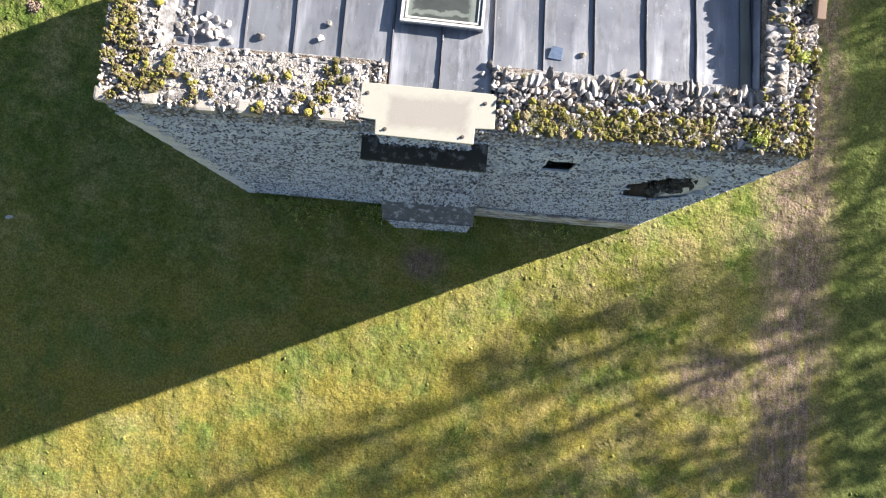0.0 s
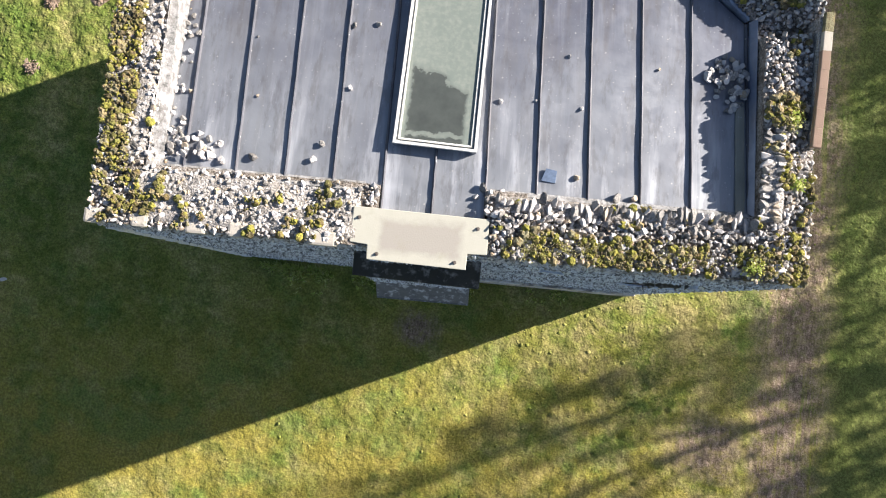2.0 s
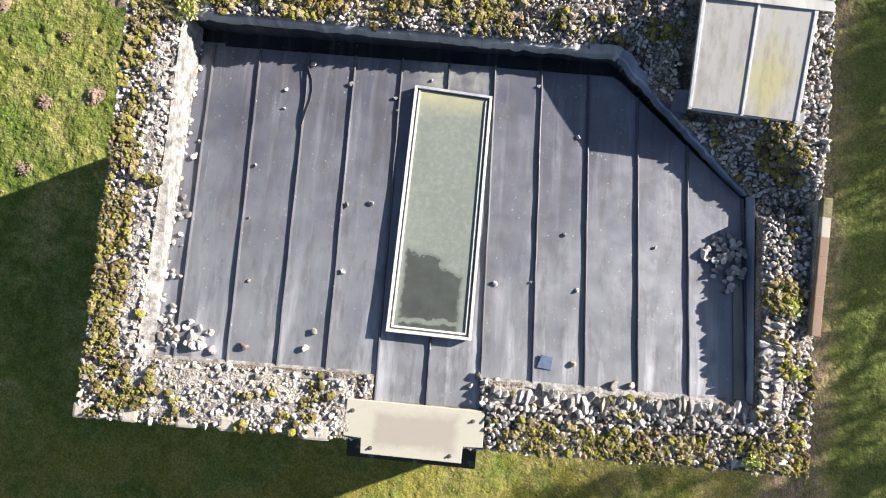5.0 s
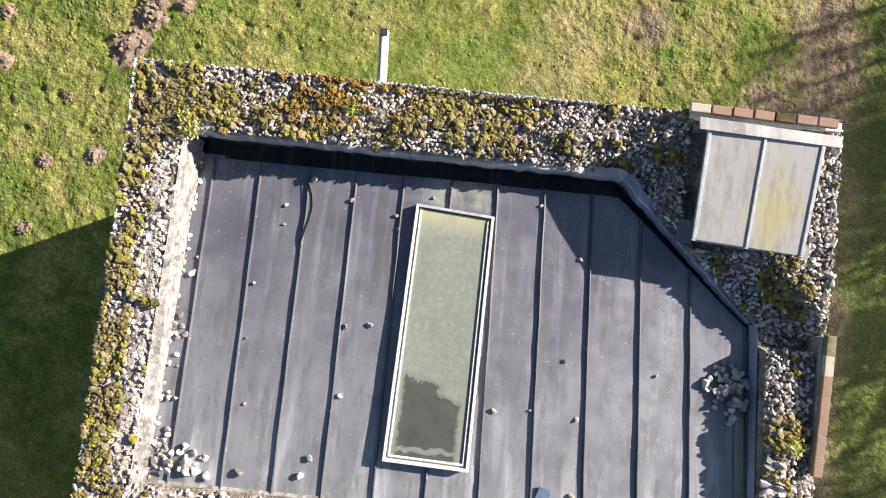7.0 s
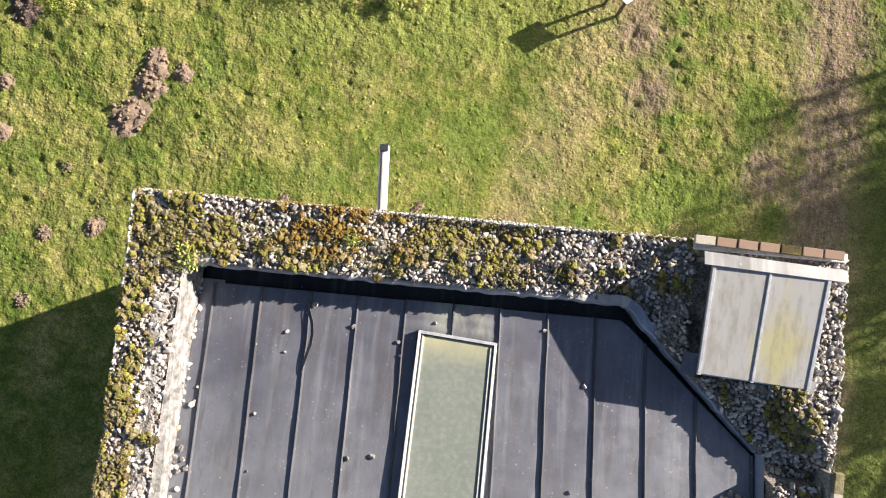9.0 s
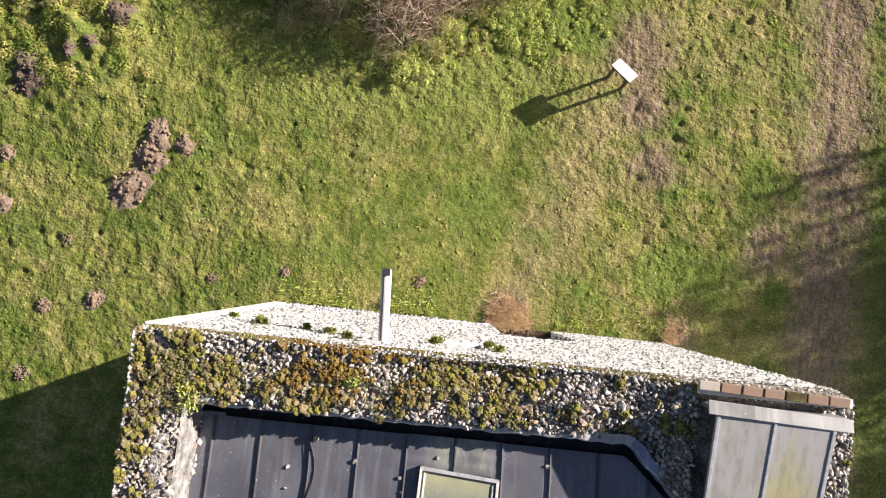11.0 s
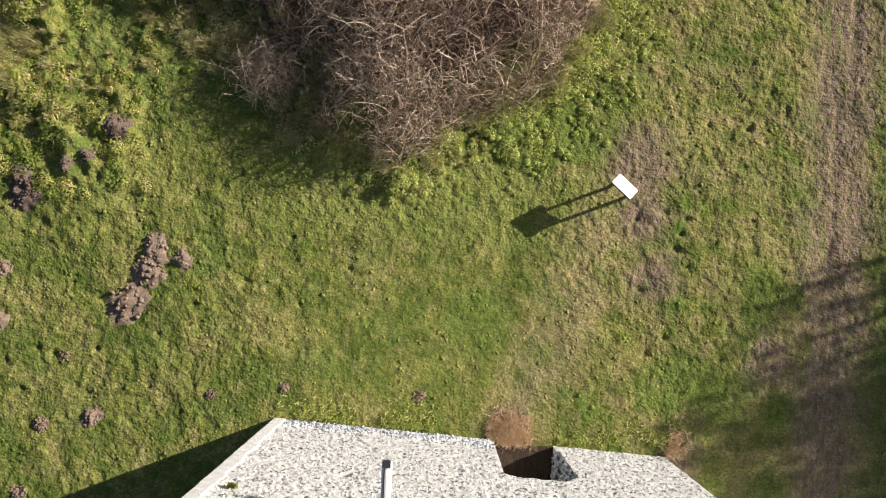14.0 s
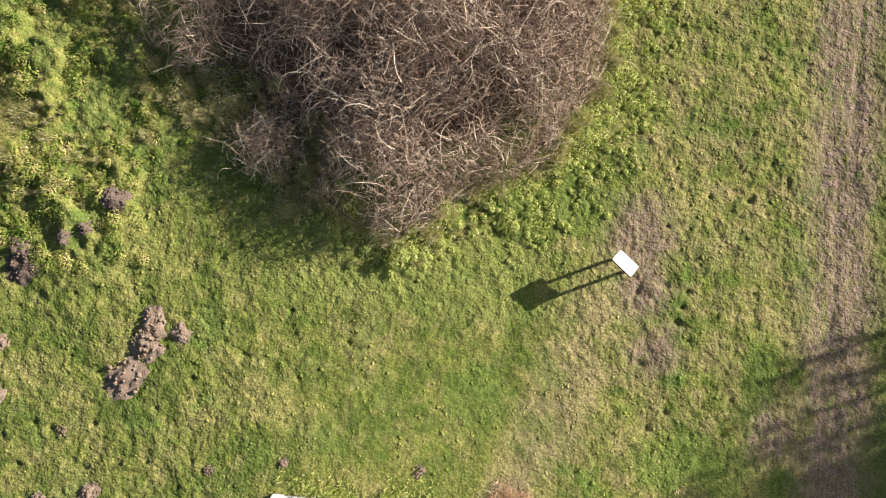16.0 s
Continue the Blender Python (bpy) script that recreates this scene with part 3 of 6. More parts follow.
def algae_glass():
    m = Mat("algae_glass", rough=0.35, spec=0.5)
    x = m.axis()
    # clear patch, higher on the west side
    edge = m.math("ADD", m.math("ADD", x[1], m.math("MULTIPLY", x[0], 0.62)), m.math("MULTIPLY", m.math("SUBTRACT", m.noise(4.2, 7, 0.65), 0.5), 0.75))
    film = m.ramp(m.math("ADD", edge, 2.97), [(0.46, 0.0), (0.5, 0.7), (0.6, 1.0)])
    side = m.math("ABSOLUTE", m.math("SUBTRACT", x[0], m.math("ADD", 0.22, m.math("MULTIPLY", x[1], 0.022))))
    side = m.math("ADD", side, m.math("MULTIPLY", m.math("SUBTRACT", m.noise(7, 6, 0.7), 0.5), 0.14))
    film = m.math("MAXIMUM", film, m.ramp(side, [(0.31, 0.0), (0.36, 1.0)]))
    foot = m.math("ADD", m.math("ADD", x[1], 3.26), m.math("MULTIPLY", m.math("SUBTRACT", m.noise(5, 5, 0.7), 0.5), 0.2))
    film = m.math("MAXIMUM", film, m.ramp(m.math("ABSOLUTE", foot), [(0.015, 0.9), (0.04, 0.0)]))
    c = m.mix(m.noise(2.2, 5, 0.6, stretch=(1.5, 0.4, 1)), (0.13, 0.16, 0.14), (0.215, 0.24, 0.21))
    head = m.math("ADD", m.math("ADD", x[1], 1.15), m.math("MULTIPLY", m.math("SUBTRACT", m.noise(5, 4), 0.5), 0.35))
    c = m.mix(m.ramp(head, [(0.35, 0.0), (0.75, 0.75)]), c, (0.44, 0.42, 0.24))
    c = m.mix(m.ramp(m.noise(16, 5, 0.7), [(0.45, 0.0), (0.75, 0.35)]), c, (0.38, 0.38, 0.32))
    m.colour(m.mix(film, m.mix(m.noise(6, 5, 0.6), (0.055, 0.063, 0.058), (0.14, 0.155, 0.14)), c))
    m.put("Transmission Weight", m.math("MULTIPLY", m.math("SUBTRACT", 1.0, film), 0.3))
    m.put("Roughness", m.ramp(film, [(0.0, 0.12), (1.0, 0.5)]))
    return m.m


ALGAE_GLASS = algae_glass()


def milky_sheet():
    m = Mat("milky_sheet", rough=0.4, spec=0.5)
    c = m.mix(m.noise(3, 5, 0.6, stretch=(1, 0.3, 1)), (0.32, 0.32, 0.32), (0.44, 0.44, 0.425))
    x = m.axis()
    d = m.math("ADD", m.math("ABSOLUTE", m.math("SUBTRACT", x[0], 3.85)), m.math("MULTIPLY", m.math("ABSOLUTE", m.math("ADD", x[1], 0.15)), 0.5))
    stain = m.math("ADD", d, m.math("MULTIPLY", m.math("SUBTRACT", m.noise(4, 4), 0.5), 0.5))
    c = m.mix(m.ramp(stain, [(0.12, 0.75), (0.42, 0.0)]), c, (0.42, 0.39, 0.17))
    c = m.mix(m.ramp(m.noise(11, 5, 0.7, stretch=(1, 0.2, 1)), [(0.45, 0.0), (0.68, 0.65)]), c, (0.22, 0.205, 0.16))
    return m.colour(c).m


MILKY = milky_sheet()

# ---------- ground ----------
def spread(lo, hi, step, far):
    mid = np.arange(lo, hi + step / 2, step)
    out, d, x = [], step, 0.0
    while x < far:
        d *= 1.35
        x += d
        out.append(x)
    out = np.array(out)
    return np.concatenate([(lo - out)[::-1], mid, hi + out])


def track_gap(x, y):
    """How far a place is from the trodden track, in half-widths."""
    return np.abs(x - 8.3 + (value_noise(x, y, 0.7, 61) - 0.5) * 0.8) / 0.75


THICKET = [(-8.2, 11.3), (-7.2, 10.25), (-4.9, 10.1), (-3.6, 9.2), (-3.4, 7.6), (-1.6, 6.9), (0.3, 8.3), (1.55, 9.15),
           (2.25, 10.0), (2.6, 10.9), (2.55, 11.8), (2.8, 12.7), (3.2, 15.0), (2.0, 17.5), (-8.0, 17.5), (-8.6, 13.0)]


def thicket_r(x, y):
    """1 on the thicket's edge, falling by 1 in 2.6 m inwards and rising outwards."""
    x, y = np.asarray(x, float), np.asarray(y, float)
    d = np.full(x.shape, 1e9)
    for (ax, ay), (bx, by) in zip(THICKET, THICKET[1:] + THICKET[:1]):
        ex, ey = bx - ax, by - ay
        t = np.clip(((x - ax) * ex + (y - ay) * ey) / (ex * ex + ey * ey), 0, 1)
        d = np.minimum(d, np.hypot(x - ax - t * ex, y - ay - t * ey))
    d = np.where(inside(x, y, THICKET), -d, d)
    return np.maximum(1 + d / 2.6 + (fractal(x, y, 0.9, 33) - 0.5) * 0.3, 0)


# holes trodden or dug into the turf
PITS = [(5.3, 8.5, 0.1), (6.2, 8.5, 0.12), (-2.55, 4.5, 0.07), (-3.6, 3.6, 0.06), (-4.87, 4.03, 0.12), (-6.7, 2.68, 0.08), (-3.9, 5.1, 0.08),
        (-9.36, 2.1, 0.14), (-8.97, 2.03, 0.12), (-5.95, 3.4, 0.09), (-8.0, 2.2, 0.07), (-8.75, 5.05, 0.07), (-8.72, 3.64, 0.07), (-9.57, 1.2, 0.1),
        (-6.74, 1.47, 0.06), (3.96, 4.6, 0.12), (4.37, 7.75, 0.1), (4.9, 6.3, 0.13), (4.7, 5.6, 0.12), (4.8, 5.95, 0.1), (2.95, -6.72, 0.1), (2.55, -7.8, 0.07),
        (3.0, -7.85, 0.07), (4.6, -8.2, 0.12), (3.5, -9.4, 0.08), (4.6, -9.8, 0.12), (5.6, -7.5, 0.08), (5.0, -9.2, 0.09), (4.05, -8.6, 0.08), (7.6, -5.4, 0.1)]


def ground_height(x, y):
    x, y = np.asarray(x, float), np.asarray(y, float)
    h = (fractal(x, y, 0.35, 11) - 0.5) * 0.12 + (fractal(x, y, 2.2, 15) - 0.5) * 0.06
    worn = np.clip(track_gap(x, y) * 1.2, 0.25, 1) * np.clip((y + 7.5) / 4, 0.45, 1)
    worn = worn * np.clip(np.hypot((x + 0.3) * 0.22, (y - 3.4) * 0.4), 0.5, 1)
    h += worn * ((value_noise(x, y, 5.0, 18) - 0.5) * 0.036 + (value_noise(x, y, 9.0, 19) - 0.5) * 0.028 + (value_noise(x, y, 14.0, 20) - 0.5) * 0.016)
    h -= 0.045 * np.clip(1 - track_gap(x, y), 0, 1)
    h += 0.06 * np.clip(1 - track_gap(x, y) * 1.2, 0, 0.75) * (value_noise(x * 6.0, y * 0.5, 1.0, 24) - 0.5)
    # scattered pits
    h -= 0.03 * np.clip((fractal(x, y, 5.0, 26) - 0.74) / 0.06, 0, 1) * worn
    # hummocks of coarse grass in the north-west and round the thicket
    coarse = np.clip((-x - 6.6) / 2.2, 0, 1) * np.clip((y - 4.2) / 2.5, 0, 1)
    if np.any(y > 5):
        coarse = np.maximum(coarse, np.clip(1.32 - np.abs(thicket_r(x, y) - 1.05) * 5, 0, 1) * (y > 5) * np.clip((2.6 - x) / 3, 0.25, 1))
    lump = np.clip((fractal(x, y, 1.25, 28) - 0.42) / 0.3, 0, 1)
    h += coarse * (0.25 * lump * lump * (3 - 2 * lump) + 0.07 * (value_noise(x, y, 5.5, 29) - 0.5))
    if x.size > 1:
        for px, py, r in PITS:
            h -= (0.09 if py > 0 else 0.055) * np.exp(-((x - px) ** 2 + ((y - py) * 1.3) ** 2) / (r * r * 0.55) * (0.5 + value_noise(x, y, 11, 27)))
    tower = np.clip((np.maximum(np.abs(x - 0.35) - 4.6, np.abs(y + 2.0) - 3.3)) / 1.5, 0, 1)
    return h * (0.35 + 0.65 * tower)


gx, gy = spread(-11.4, 11.2, 0.042, 420), spread(-12.6, 14.2, 0.042, 420)
GX, GY = np.meshgrid(gx, gy)
verts = np.stack([GX, GY, ground_height(GX, GY)], -1).reshape(-1, 3)
nx, ny = len(gx), len(gy)
corner = (np.arange(ny - 1)[:, None] * nx + np.arange(nx - 1)[None]).ravel()
faces = np.stack([corner, corner + 1, corner + nx + 1, corner + nx], 1)
ground = part("ground", mesh_np("ground", verts, faces, GROUND, True), kind="structure")
tagged(ground, "rough mown lawn with bare trodden earth track", "lawn")


def blades(x, y, z, count, length, width, lean, rng, apart=0.018):
    """Grass blades, one triangle each, in tufts at x, y, z."""
    n = len(x) * count
    bx, by = np.repeat(x, count) + rng.normal(0, 1, n) * np.repeat(apart + 0 * x, count), np.repeat(y, count) + rng.normal(0, 1, n) * np.repeat(apart + 0 * x, count)
    bz = np.repeat(z, count) - 0.008
    ln = np.repeat(length, count) * rng.uniform(0.55, 1.25, n)
    a, out = rng.uniform(0, 6.283, n), rng.uniform(0.15, 1, n) * lean
    dx, dy = np.cos(a), np.sin(a)
    w = width * rng.uniform(0.6, 1.3, n)
    p0 = np.stack([bx - dy * w, by + dx * w, bz], 1)
    p1 = np.stack([bx + dy * w, by - dx * w, bz], 1)
    p2 = np.stack([bx + dx * ln * out, by + dy * ln * out, bz + ln * np.sqrt(np.maximum(1 - out * out, 0.05))], 1)
    return np.stack([p0, p1, p2], 1).reshape(-1, 3), np.arange(n * 3).reshape(-1, 3)


def tower_plan(x, y, grow=0.0):
    return (x > -4.0 - grow) & (x < 4.72 + grow) & (y > -4.95 - grow) & (y < 1.05 + grow)


def lawn():
    rng = np.random.default_rng(21)
    n = 80000
    x, y = rng.uniform(-11, 11, n), rng.uniform(-13, 14.5, n)
    keep = ~tower_plan(x, y) & ~((x > -0.8) & (x < 0.95) & (y < -4.8) & (y > -5.4))
    keep &= rng.uniform(0, 1, n) < np.clip(track_gap(x, y) - 0.25, 0.12, 1)
    keep &= rng.uniform(0, 1, n) < np.clip(1.45 * fractal(x, y, 1.6, 41) + 0.05, 0.25, 1)
    for px, py, r in ((3.75, 7.6, 1.0), (4.0, 6.0, 0.8), (4.3, 5.0, 0.7), (1.5, 1.35, 0.9), (6.6, -8.2, 0.8)):
        keep &= rng.uniform(0, 1, n) < np.clip(np.hypot(x - px, y - py) / r, 0.15, 1)
    x, y = x[keep], y[keep]
    # close tufts with bare gaps between them
    tuft = np.clip((0.55 * value_noise(x, y, 9.0, 19) + 0.45 * value_noise(x, y, 14.0, 20) - 0.36) / 0.3, 0, 1)
    ok = rng.uniform(0, 1, len(x)) < 0.25 + 0.75 * tuft
    for px, py, r in PITS:
        ok &= np.hypot(x - px, y - py) > r * 1.1
    x, y, tuft = x[ok], y[ok], tuft[ok]
    ln = 0.01 + 0.012 * fractal(x, y, 1.1, 45) + 0.02 * tuft
    v, f = blades(x, y, ground_height(x, y), 2, ln, 0.007, 0.85, rng)
    tagged(part("grass", mesh_np("grass", v, f, GRASS), kind="stuff"), "short green and straw-coloured lawn grass", "grass")
    # the turf's small clods
    n = 18000
    x, y = rng.uniform(-11, 11, n), rng.uniform(-13, 14.5, n)
    ok = ~tower_plan(x, y, 0.03) & ~((x > -0.85) & (x < 1.0) & (y < -4.8) & (y > -5.5)) & (track_gap(x, y) > rng.uniform(0.3, 1.0, n))
    ok &= (fractal(x, y, 0.8, 47) > rng.uniform(0.33, 0.68, n)) & (rng.uniform(0, 1, n) < np.clip((y + 9) / 6, 0.2, 1)) & (thicket_r(x, y) > 0.85)
    for px, py, r in ((3.75, 7.6, 1.0), (4.0, 6.0, 0.8), (4.3, 5.0, 0.7), (1.5, 1.35, 0.9), (6.6, -8.2, 0.8), (5.5, 6.2, 0.7)):
        ok &= rng.uniform(0, 1, n) < np.clip(np.hypot(x - px, y - py) / r - 0.2, 0.1, 1)
    for px, py, r in PITS:
        ok &= np.hypot(x - px, y - py) > r * 1.2
    x, y = x[ok], y[ok]
    r = (0.016 + 0.045 * rng.uniform(0, 1, len(x)) ** 2) * (0.7 + 0.6 * value_noise(x, y, 1.1, 49))
    v, f = blobs(np.stack([x, y, ground_height(x, y)], 1), np.stack([r, r * rng.uniform(0.6, 1, len(x)), r * rng.uniform(0.15, 0.3, len(x))], 1), turns(len(x), 0.3, rng), ICO1, 0.2, rng)
    tagged(part("turf_clods", mesh_np("turf_clods", v, f, TURF, True), kind="stuff"), "small uneven clods of lawn turf", "turf")


def triangles(v, f):
    """Four-cornered faces cut in two."""
    return v, np.concatenate([f[:, [0, 1, 2]], f[:, [0, 2, 3]]])


def rank_growth():
    rng = np.random.default_rng(22)
    n = 26000
    x, y = rng.uniform(-11, 8, n), rng.uniform(5.5, 15, n)
    r = thicket_r(x, y)
    ring = (r > 0.85) & (r < 1.3)
    out = np.clip((r - 0.95) / np.where(x > 0.8, 0.75, 0.42), 0, 1)
    bright = (r > 0.93) & (out < 1) & (x > -3.4) & (y > 5.6) & (rng.uniform(0, 1, n) < 0.5 * (1 - out) + 0.04) & (fractal(x, y, 1.5, 65) > 0.3)
    r = (0.06 + 0.24 * rng.uniform(0, 1, bright.sum()) ** 1.6) * (1.1 - 0.75 * out[bright])
    v, f = leaf_mounds(x[bright], y[bright], r, r * rng.uniform(0.35, 0.8, len(r)), 120, 0.025, rng)
    tagged(part("undergrowth", mesh_np("undergrowth", v, f, LUSH), kind="stuff"), "bright green nettles and weeds edging the thicket", "weeds")
    pale = (ring & ~bright & (rng.uniform(0, 1, n) < np.where(x < -2, 0.025, 0.03))) | ((x < -7.5) & (y > 7) & (fractal(x, y, 0.9, 53) > 0.56) & (rng.uniform(0, 1, n) < 0.06))
    v, f = blades(x[pale], y[pale], ground_height(x[pale], y[pale]), 110, 0.08 + 0.12 * rng.uniform(0, 1, pale.sum()), 0.006, 0.8, rng)
    k = 1200
    tx = np.concatenate([rng.normal(-10.7, 0.4, 40), rng.uniform(-7.8, -3.0, 160), rng.uniform(-4, 4.3, 1000)])
    ty = np.concatenate([rng.normal(8.7, 0.5, 40), rng.uniform(7.2, 10.7, 160), rng.uniform(6.6, 13.5, 1000)])
    tr = thicket_r(tx, ty)
    ok = (np.arange(k) < 40) | ((np.arange(k) < 200) & (tr > 0.94) & (tr < 1.6) & (fractal(tx, ty, 1.2, 55) > 0.4)) | ((tr > 0.92) & (tr < 1.1) & (np.arange(k) >= 200))
    tx, ty = tx[ok], ty[ok]
    rr = rng.uniform(0.1, 0.26, len(tx))
    mv, mf = blades(tx, ty, ground_height(tx, ty), 230, rr * 1.25, 0.009, 0.9, rng, rr * 0.3)
    # soft bleached mounds in the thicket's shade
    sx, sy = rng.uniform(-7.6, -3.3, 520), rng.uniform(7.2, 10.6, 520)
    sr = thicket_r(sx, sy)
    ok = (sr > 0.97) & (sr < 1.45) & (fractal(sx, sy, 1.6, 67) > 0.46)
    sx, sy = sx[ok], sy[ok]
    size = rng.uniform(0.08, 0.24, len(sx))
    mv, mf = join([(mv, mf), triangles(*leaf_mounds(sx, sy, size, size * rng.uniform(0.7, 1.2, len(sx)), 130, 0.022, rng))])
    tagged(part("straw_tussocks", mesh_np("straw_tussocks", mv, mf, TUSSOCK), kind="stuff"), "straw-coloured tussocks at the thicket edge", "grass")
    tagged(part("tussock_grass", mesh_np("tussock_grass", v, f, TUSSOCK), kind="stuff"), "long pale tussocks of winter grass", "grass")
    # a green fringe at the wall's foot
    m = 2600
    side = rng.integers(0, 2, m)
    x = rng.uniform(-4.1, 4.9, m)
    y = np.where(side == 0, 1.12 + rng.exponential(0.12, m), -5.02 - rng.exponential(0.1, m))
    ok = (fractal(x, y, 1.1, 46) > 0.5) & ~((x > 0.85) & (x < 2.4) & (side == 0)) & ~((x > -0.8) & (x < 0.95) & (side == 1))
    x, y = x[ok], y[ok]
    v, f = blades(x, y, ground_height(x, y), 6, 0.08 + 0.08 * rng.uniform(0, 1, len(x)), 0.009, 0.85, rng)
    tagged(part("wall_foot_grass", mesh_np("wall_foot_grass", v, f, LUSH), kind="stuff"), "lush uncut grass along the tower foot", "grass")


def leaf_mounds(x, y, r, h, count, leaf, rng):
    """Low cushions of small leaves over x, y: r their radii, h their heights."""
    n = len(x) * count
    i = np.repeat(np.arange(len(x)), count)
    a, e = rng.uniform(0, 6.283, n), np.arccos(rng.uniform(0, 1, n))
    k = rng.uniform(0.75, 1.1, n)
    d = np.stack([np.cos(a) * np.sin(e), np.sin(a) * np.sin(e), np.cos(e)], 1)
    c = np.stack([x[i] + d[:, 0] * r[i] * k, y[i] + d[:, 1] * r[i] * k, ground_height(x, y)[i] + d[:, 2] * h[i] * k], 1)
    t = np.cross(d, rng.normal(0, 1, (n, 3)))
    t /= np.linalg.norm(t, axis=1, keepdims=True) + 1e-9
    b = np.cross(d, t) + rng.normal(0, 0.35, (n, 3))
    s = (leaf * rng.uniform(0.5, 1.3, n))[:, None]
    v = np.stack([c - b * s * 0.5, c + t * s, c + b * s * 0.5, c - t * s * 0.8], 1).reshape(-1, 3)
    return v, np.arange(n * 4).reshape(-1, 4)


def cushions():
    rng = np.random.default_rng(23)
    n = 2200
    x, y = rng.uniform(-11, 11, n), rng.uniform(-13, 14.3, n)
    keep = ~tower_plan(x, y, 0.05) & ~((x > -0.9) & (x < 1.0) & (y < -4.8) & (y > -5.5)) & (track_gap(x, y) > 0.9) & (thicket_r(x, y) > 0.9)
    keep &= (fractal(x, y, 0.9, 57) > 0.36) & (rng.uniform(0, 1, n) < np.clip((y + 9) / 6, 0.25, 1))
    for px, py, r in ((3.75, 7.6, 1.0), (4.0, 6.0, 0.8), (1.5, 1.35, 0.9)):
        keep &= np.hypot(x - px, y - py) > r * 0.8
    x, y = x[keep], y[keep]
    r = rng.uniform(0.025, 0.075, len(x))
    v, f = leaf_mounds(x, y, r, r * rng.uniform(0.5, 0.9, len(x)), 13, 0.014, rng)
    tagged(part("lawn_herbs", mesh_np("lawn_herbs", v, f, CUSHION), kind="stuff"), "low leafy clumps scattered through the lawn", "herbs")
    # coarse growth in the rough north-west corner and round the thicket
    n = 1300
    x, y = rng.uniform(-11.5, -5.5, n), rng.uniform(3.5, 14.5, n)
    rough = np.clip((-x - 7.0) / 2.5, 0, 1) * np.clip((y - 5.2) / 2.5, 0, 1) + 0.25 * np.clip((y - 8) / 2, 0, 1)
    keep = (rng.uniform(0, 1, n) < rough) & (thicket_r(x, y) > 0.95) & (fractal(x, y, 0.8, 59) > 0.38)
    for px, py in ((-8.1, 7.2), (-9.1, 6.25), (-8.62, 6.5), (-10.05, 5.6)):
        keep &= np.hypot(x - px, y - py) > 0.36
    x, y = x[keep], y[keep]
    r = rng.uniform(0.1, 0.34, len(x)) * (0.6 + 0.7 * fractal(x, y, 0.7, 63))
    v, f = leaf_mounds(x, y, r, r * rng.uniform(0.18, 0.5, len(x)), 170, 0.03, rng)
    tagged(part("rough_grass", mesh_np("rough_grass", v, f, COARSE), kind="stuff"), "hummocks of coarse yellow-green grass", "grass")


def doorway_straw():
    rng = np.random.default_rng(24)
    n = 420
    x, y = np.append(rng.normal(1.35, 0.24, n - 60).clip(0.9, 2.0), rng.normal(4.95, 0.12, 60)), 1.0 + np.abs(rng.normal(0, 0.3, n))
    v, f = blades(x, y, np.maximum(ground_height(x, y), np.where(y < 1.05, 0.07, -1)), 14, 0.1 + 0.14 * rng.uniform(0, 1, n), 0.006, 0.92, rng, 0.03)
    tagged(part("dead_grass", mesh_np("dead_grass", v, f, DEAD_GRASS), kind="stuff"), "matted red-brown dead grass before the doorway", "grass")


lawn()
rank_growth()
doorway_straw()
cushions()

# ---------- the tower ----------
BASE = {"nw": (-3.86, 1.05), "ne": (4.76, 1.0), "se": (4.56, -4.98), "sw": (-4.06, -4.88)}
EAVE = {"nw": (-3.73, 1.01), "ne": (4.66, 1.03), "se": (4.57, -4.68), "sw": (-3.75, -4.66)}
RIM = {"nw": (-3.72, 0.97), "ne": (4.63, 0.98), "se": (4.56, -4.64), "sw": (-3.74, -4.63)}
EAVE_Z = 6.72
tower = thing("stone_tower", "square roofless-looking flint tower with lead roof behind mossy parapet", "tower")


def lerp(a, b, t):
    return tuple(p + (q - p) * t for p, q in zip(a, b))


def face_flints(point, out, along, length, height, pitch, rng, open_at=None, big=1.0, cover=0.93, proud=1.0):
    """Flints set in a wall face: point(u, z) gives places, u in metres along it."""
    nu, nz = int(length / pitch), int(height / (pitch * 0.72))
    u, z = np.meshgrid((np.arange(nu) + 0.5) * length / nu, (np.arange(nz) + 0.5) * height / nz)
    u = u + rng.uniform(-0.45, 0.45, u.shape) * pitch
    z = z + rng.uniform(-0.4, 0.4, z.shape) * pitch * 0.72
    u, z = u.ravel().clip(0.02, length - 0.02), z.ravel().clip(0.02, height - 0.01)
    keep = rng.uniform(0, 1, len(u)) < cover
    if open_at is not None:
        keep &= ~open_at(u, z)
    u, z = u[keep], z[keep]
    n = len(u)
    c = point(u, z) + np.array(out)[None] * rng.uniform(-0.012, 0.008, n)[:, None]
    a = rng.normal(0, 0.35, n)
    e, up, o = np.array(along, float), np.array((0, 0, 1.0)), np.array(out, float)
    c0 = e[None] * np.cos(a)[:, None] + up[None] * np.sin(a)[:, None]
    c2 = up[None] * np.cos(a)[:, None] - e[None] * np.sin(a)[:, None]
    rot = np.stack([c0, np.repeat(o[None], n, 0), c2], 2)
    s = np.stack([rng.uniform(0.34, 0.62, n) * pitch, rng.uniform(0.014, 0.028, n) * proud, rng.uniform(0.22, 0.4, n) * pitch], 1) * big
    return blobs(c, s * np.array((1.1, 1.25, 1.15)), rot, OCTA, 0.18, rng)


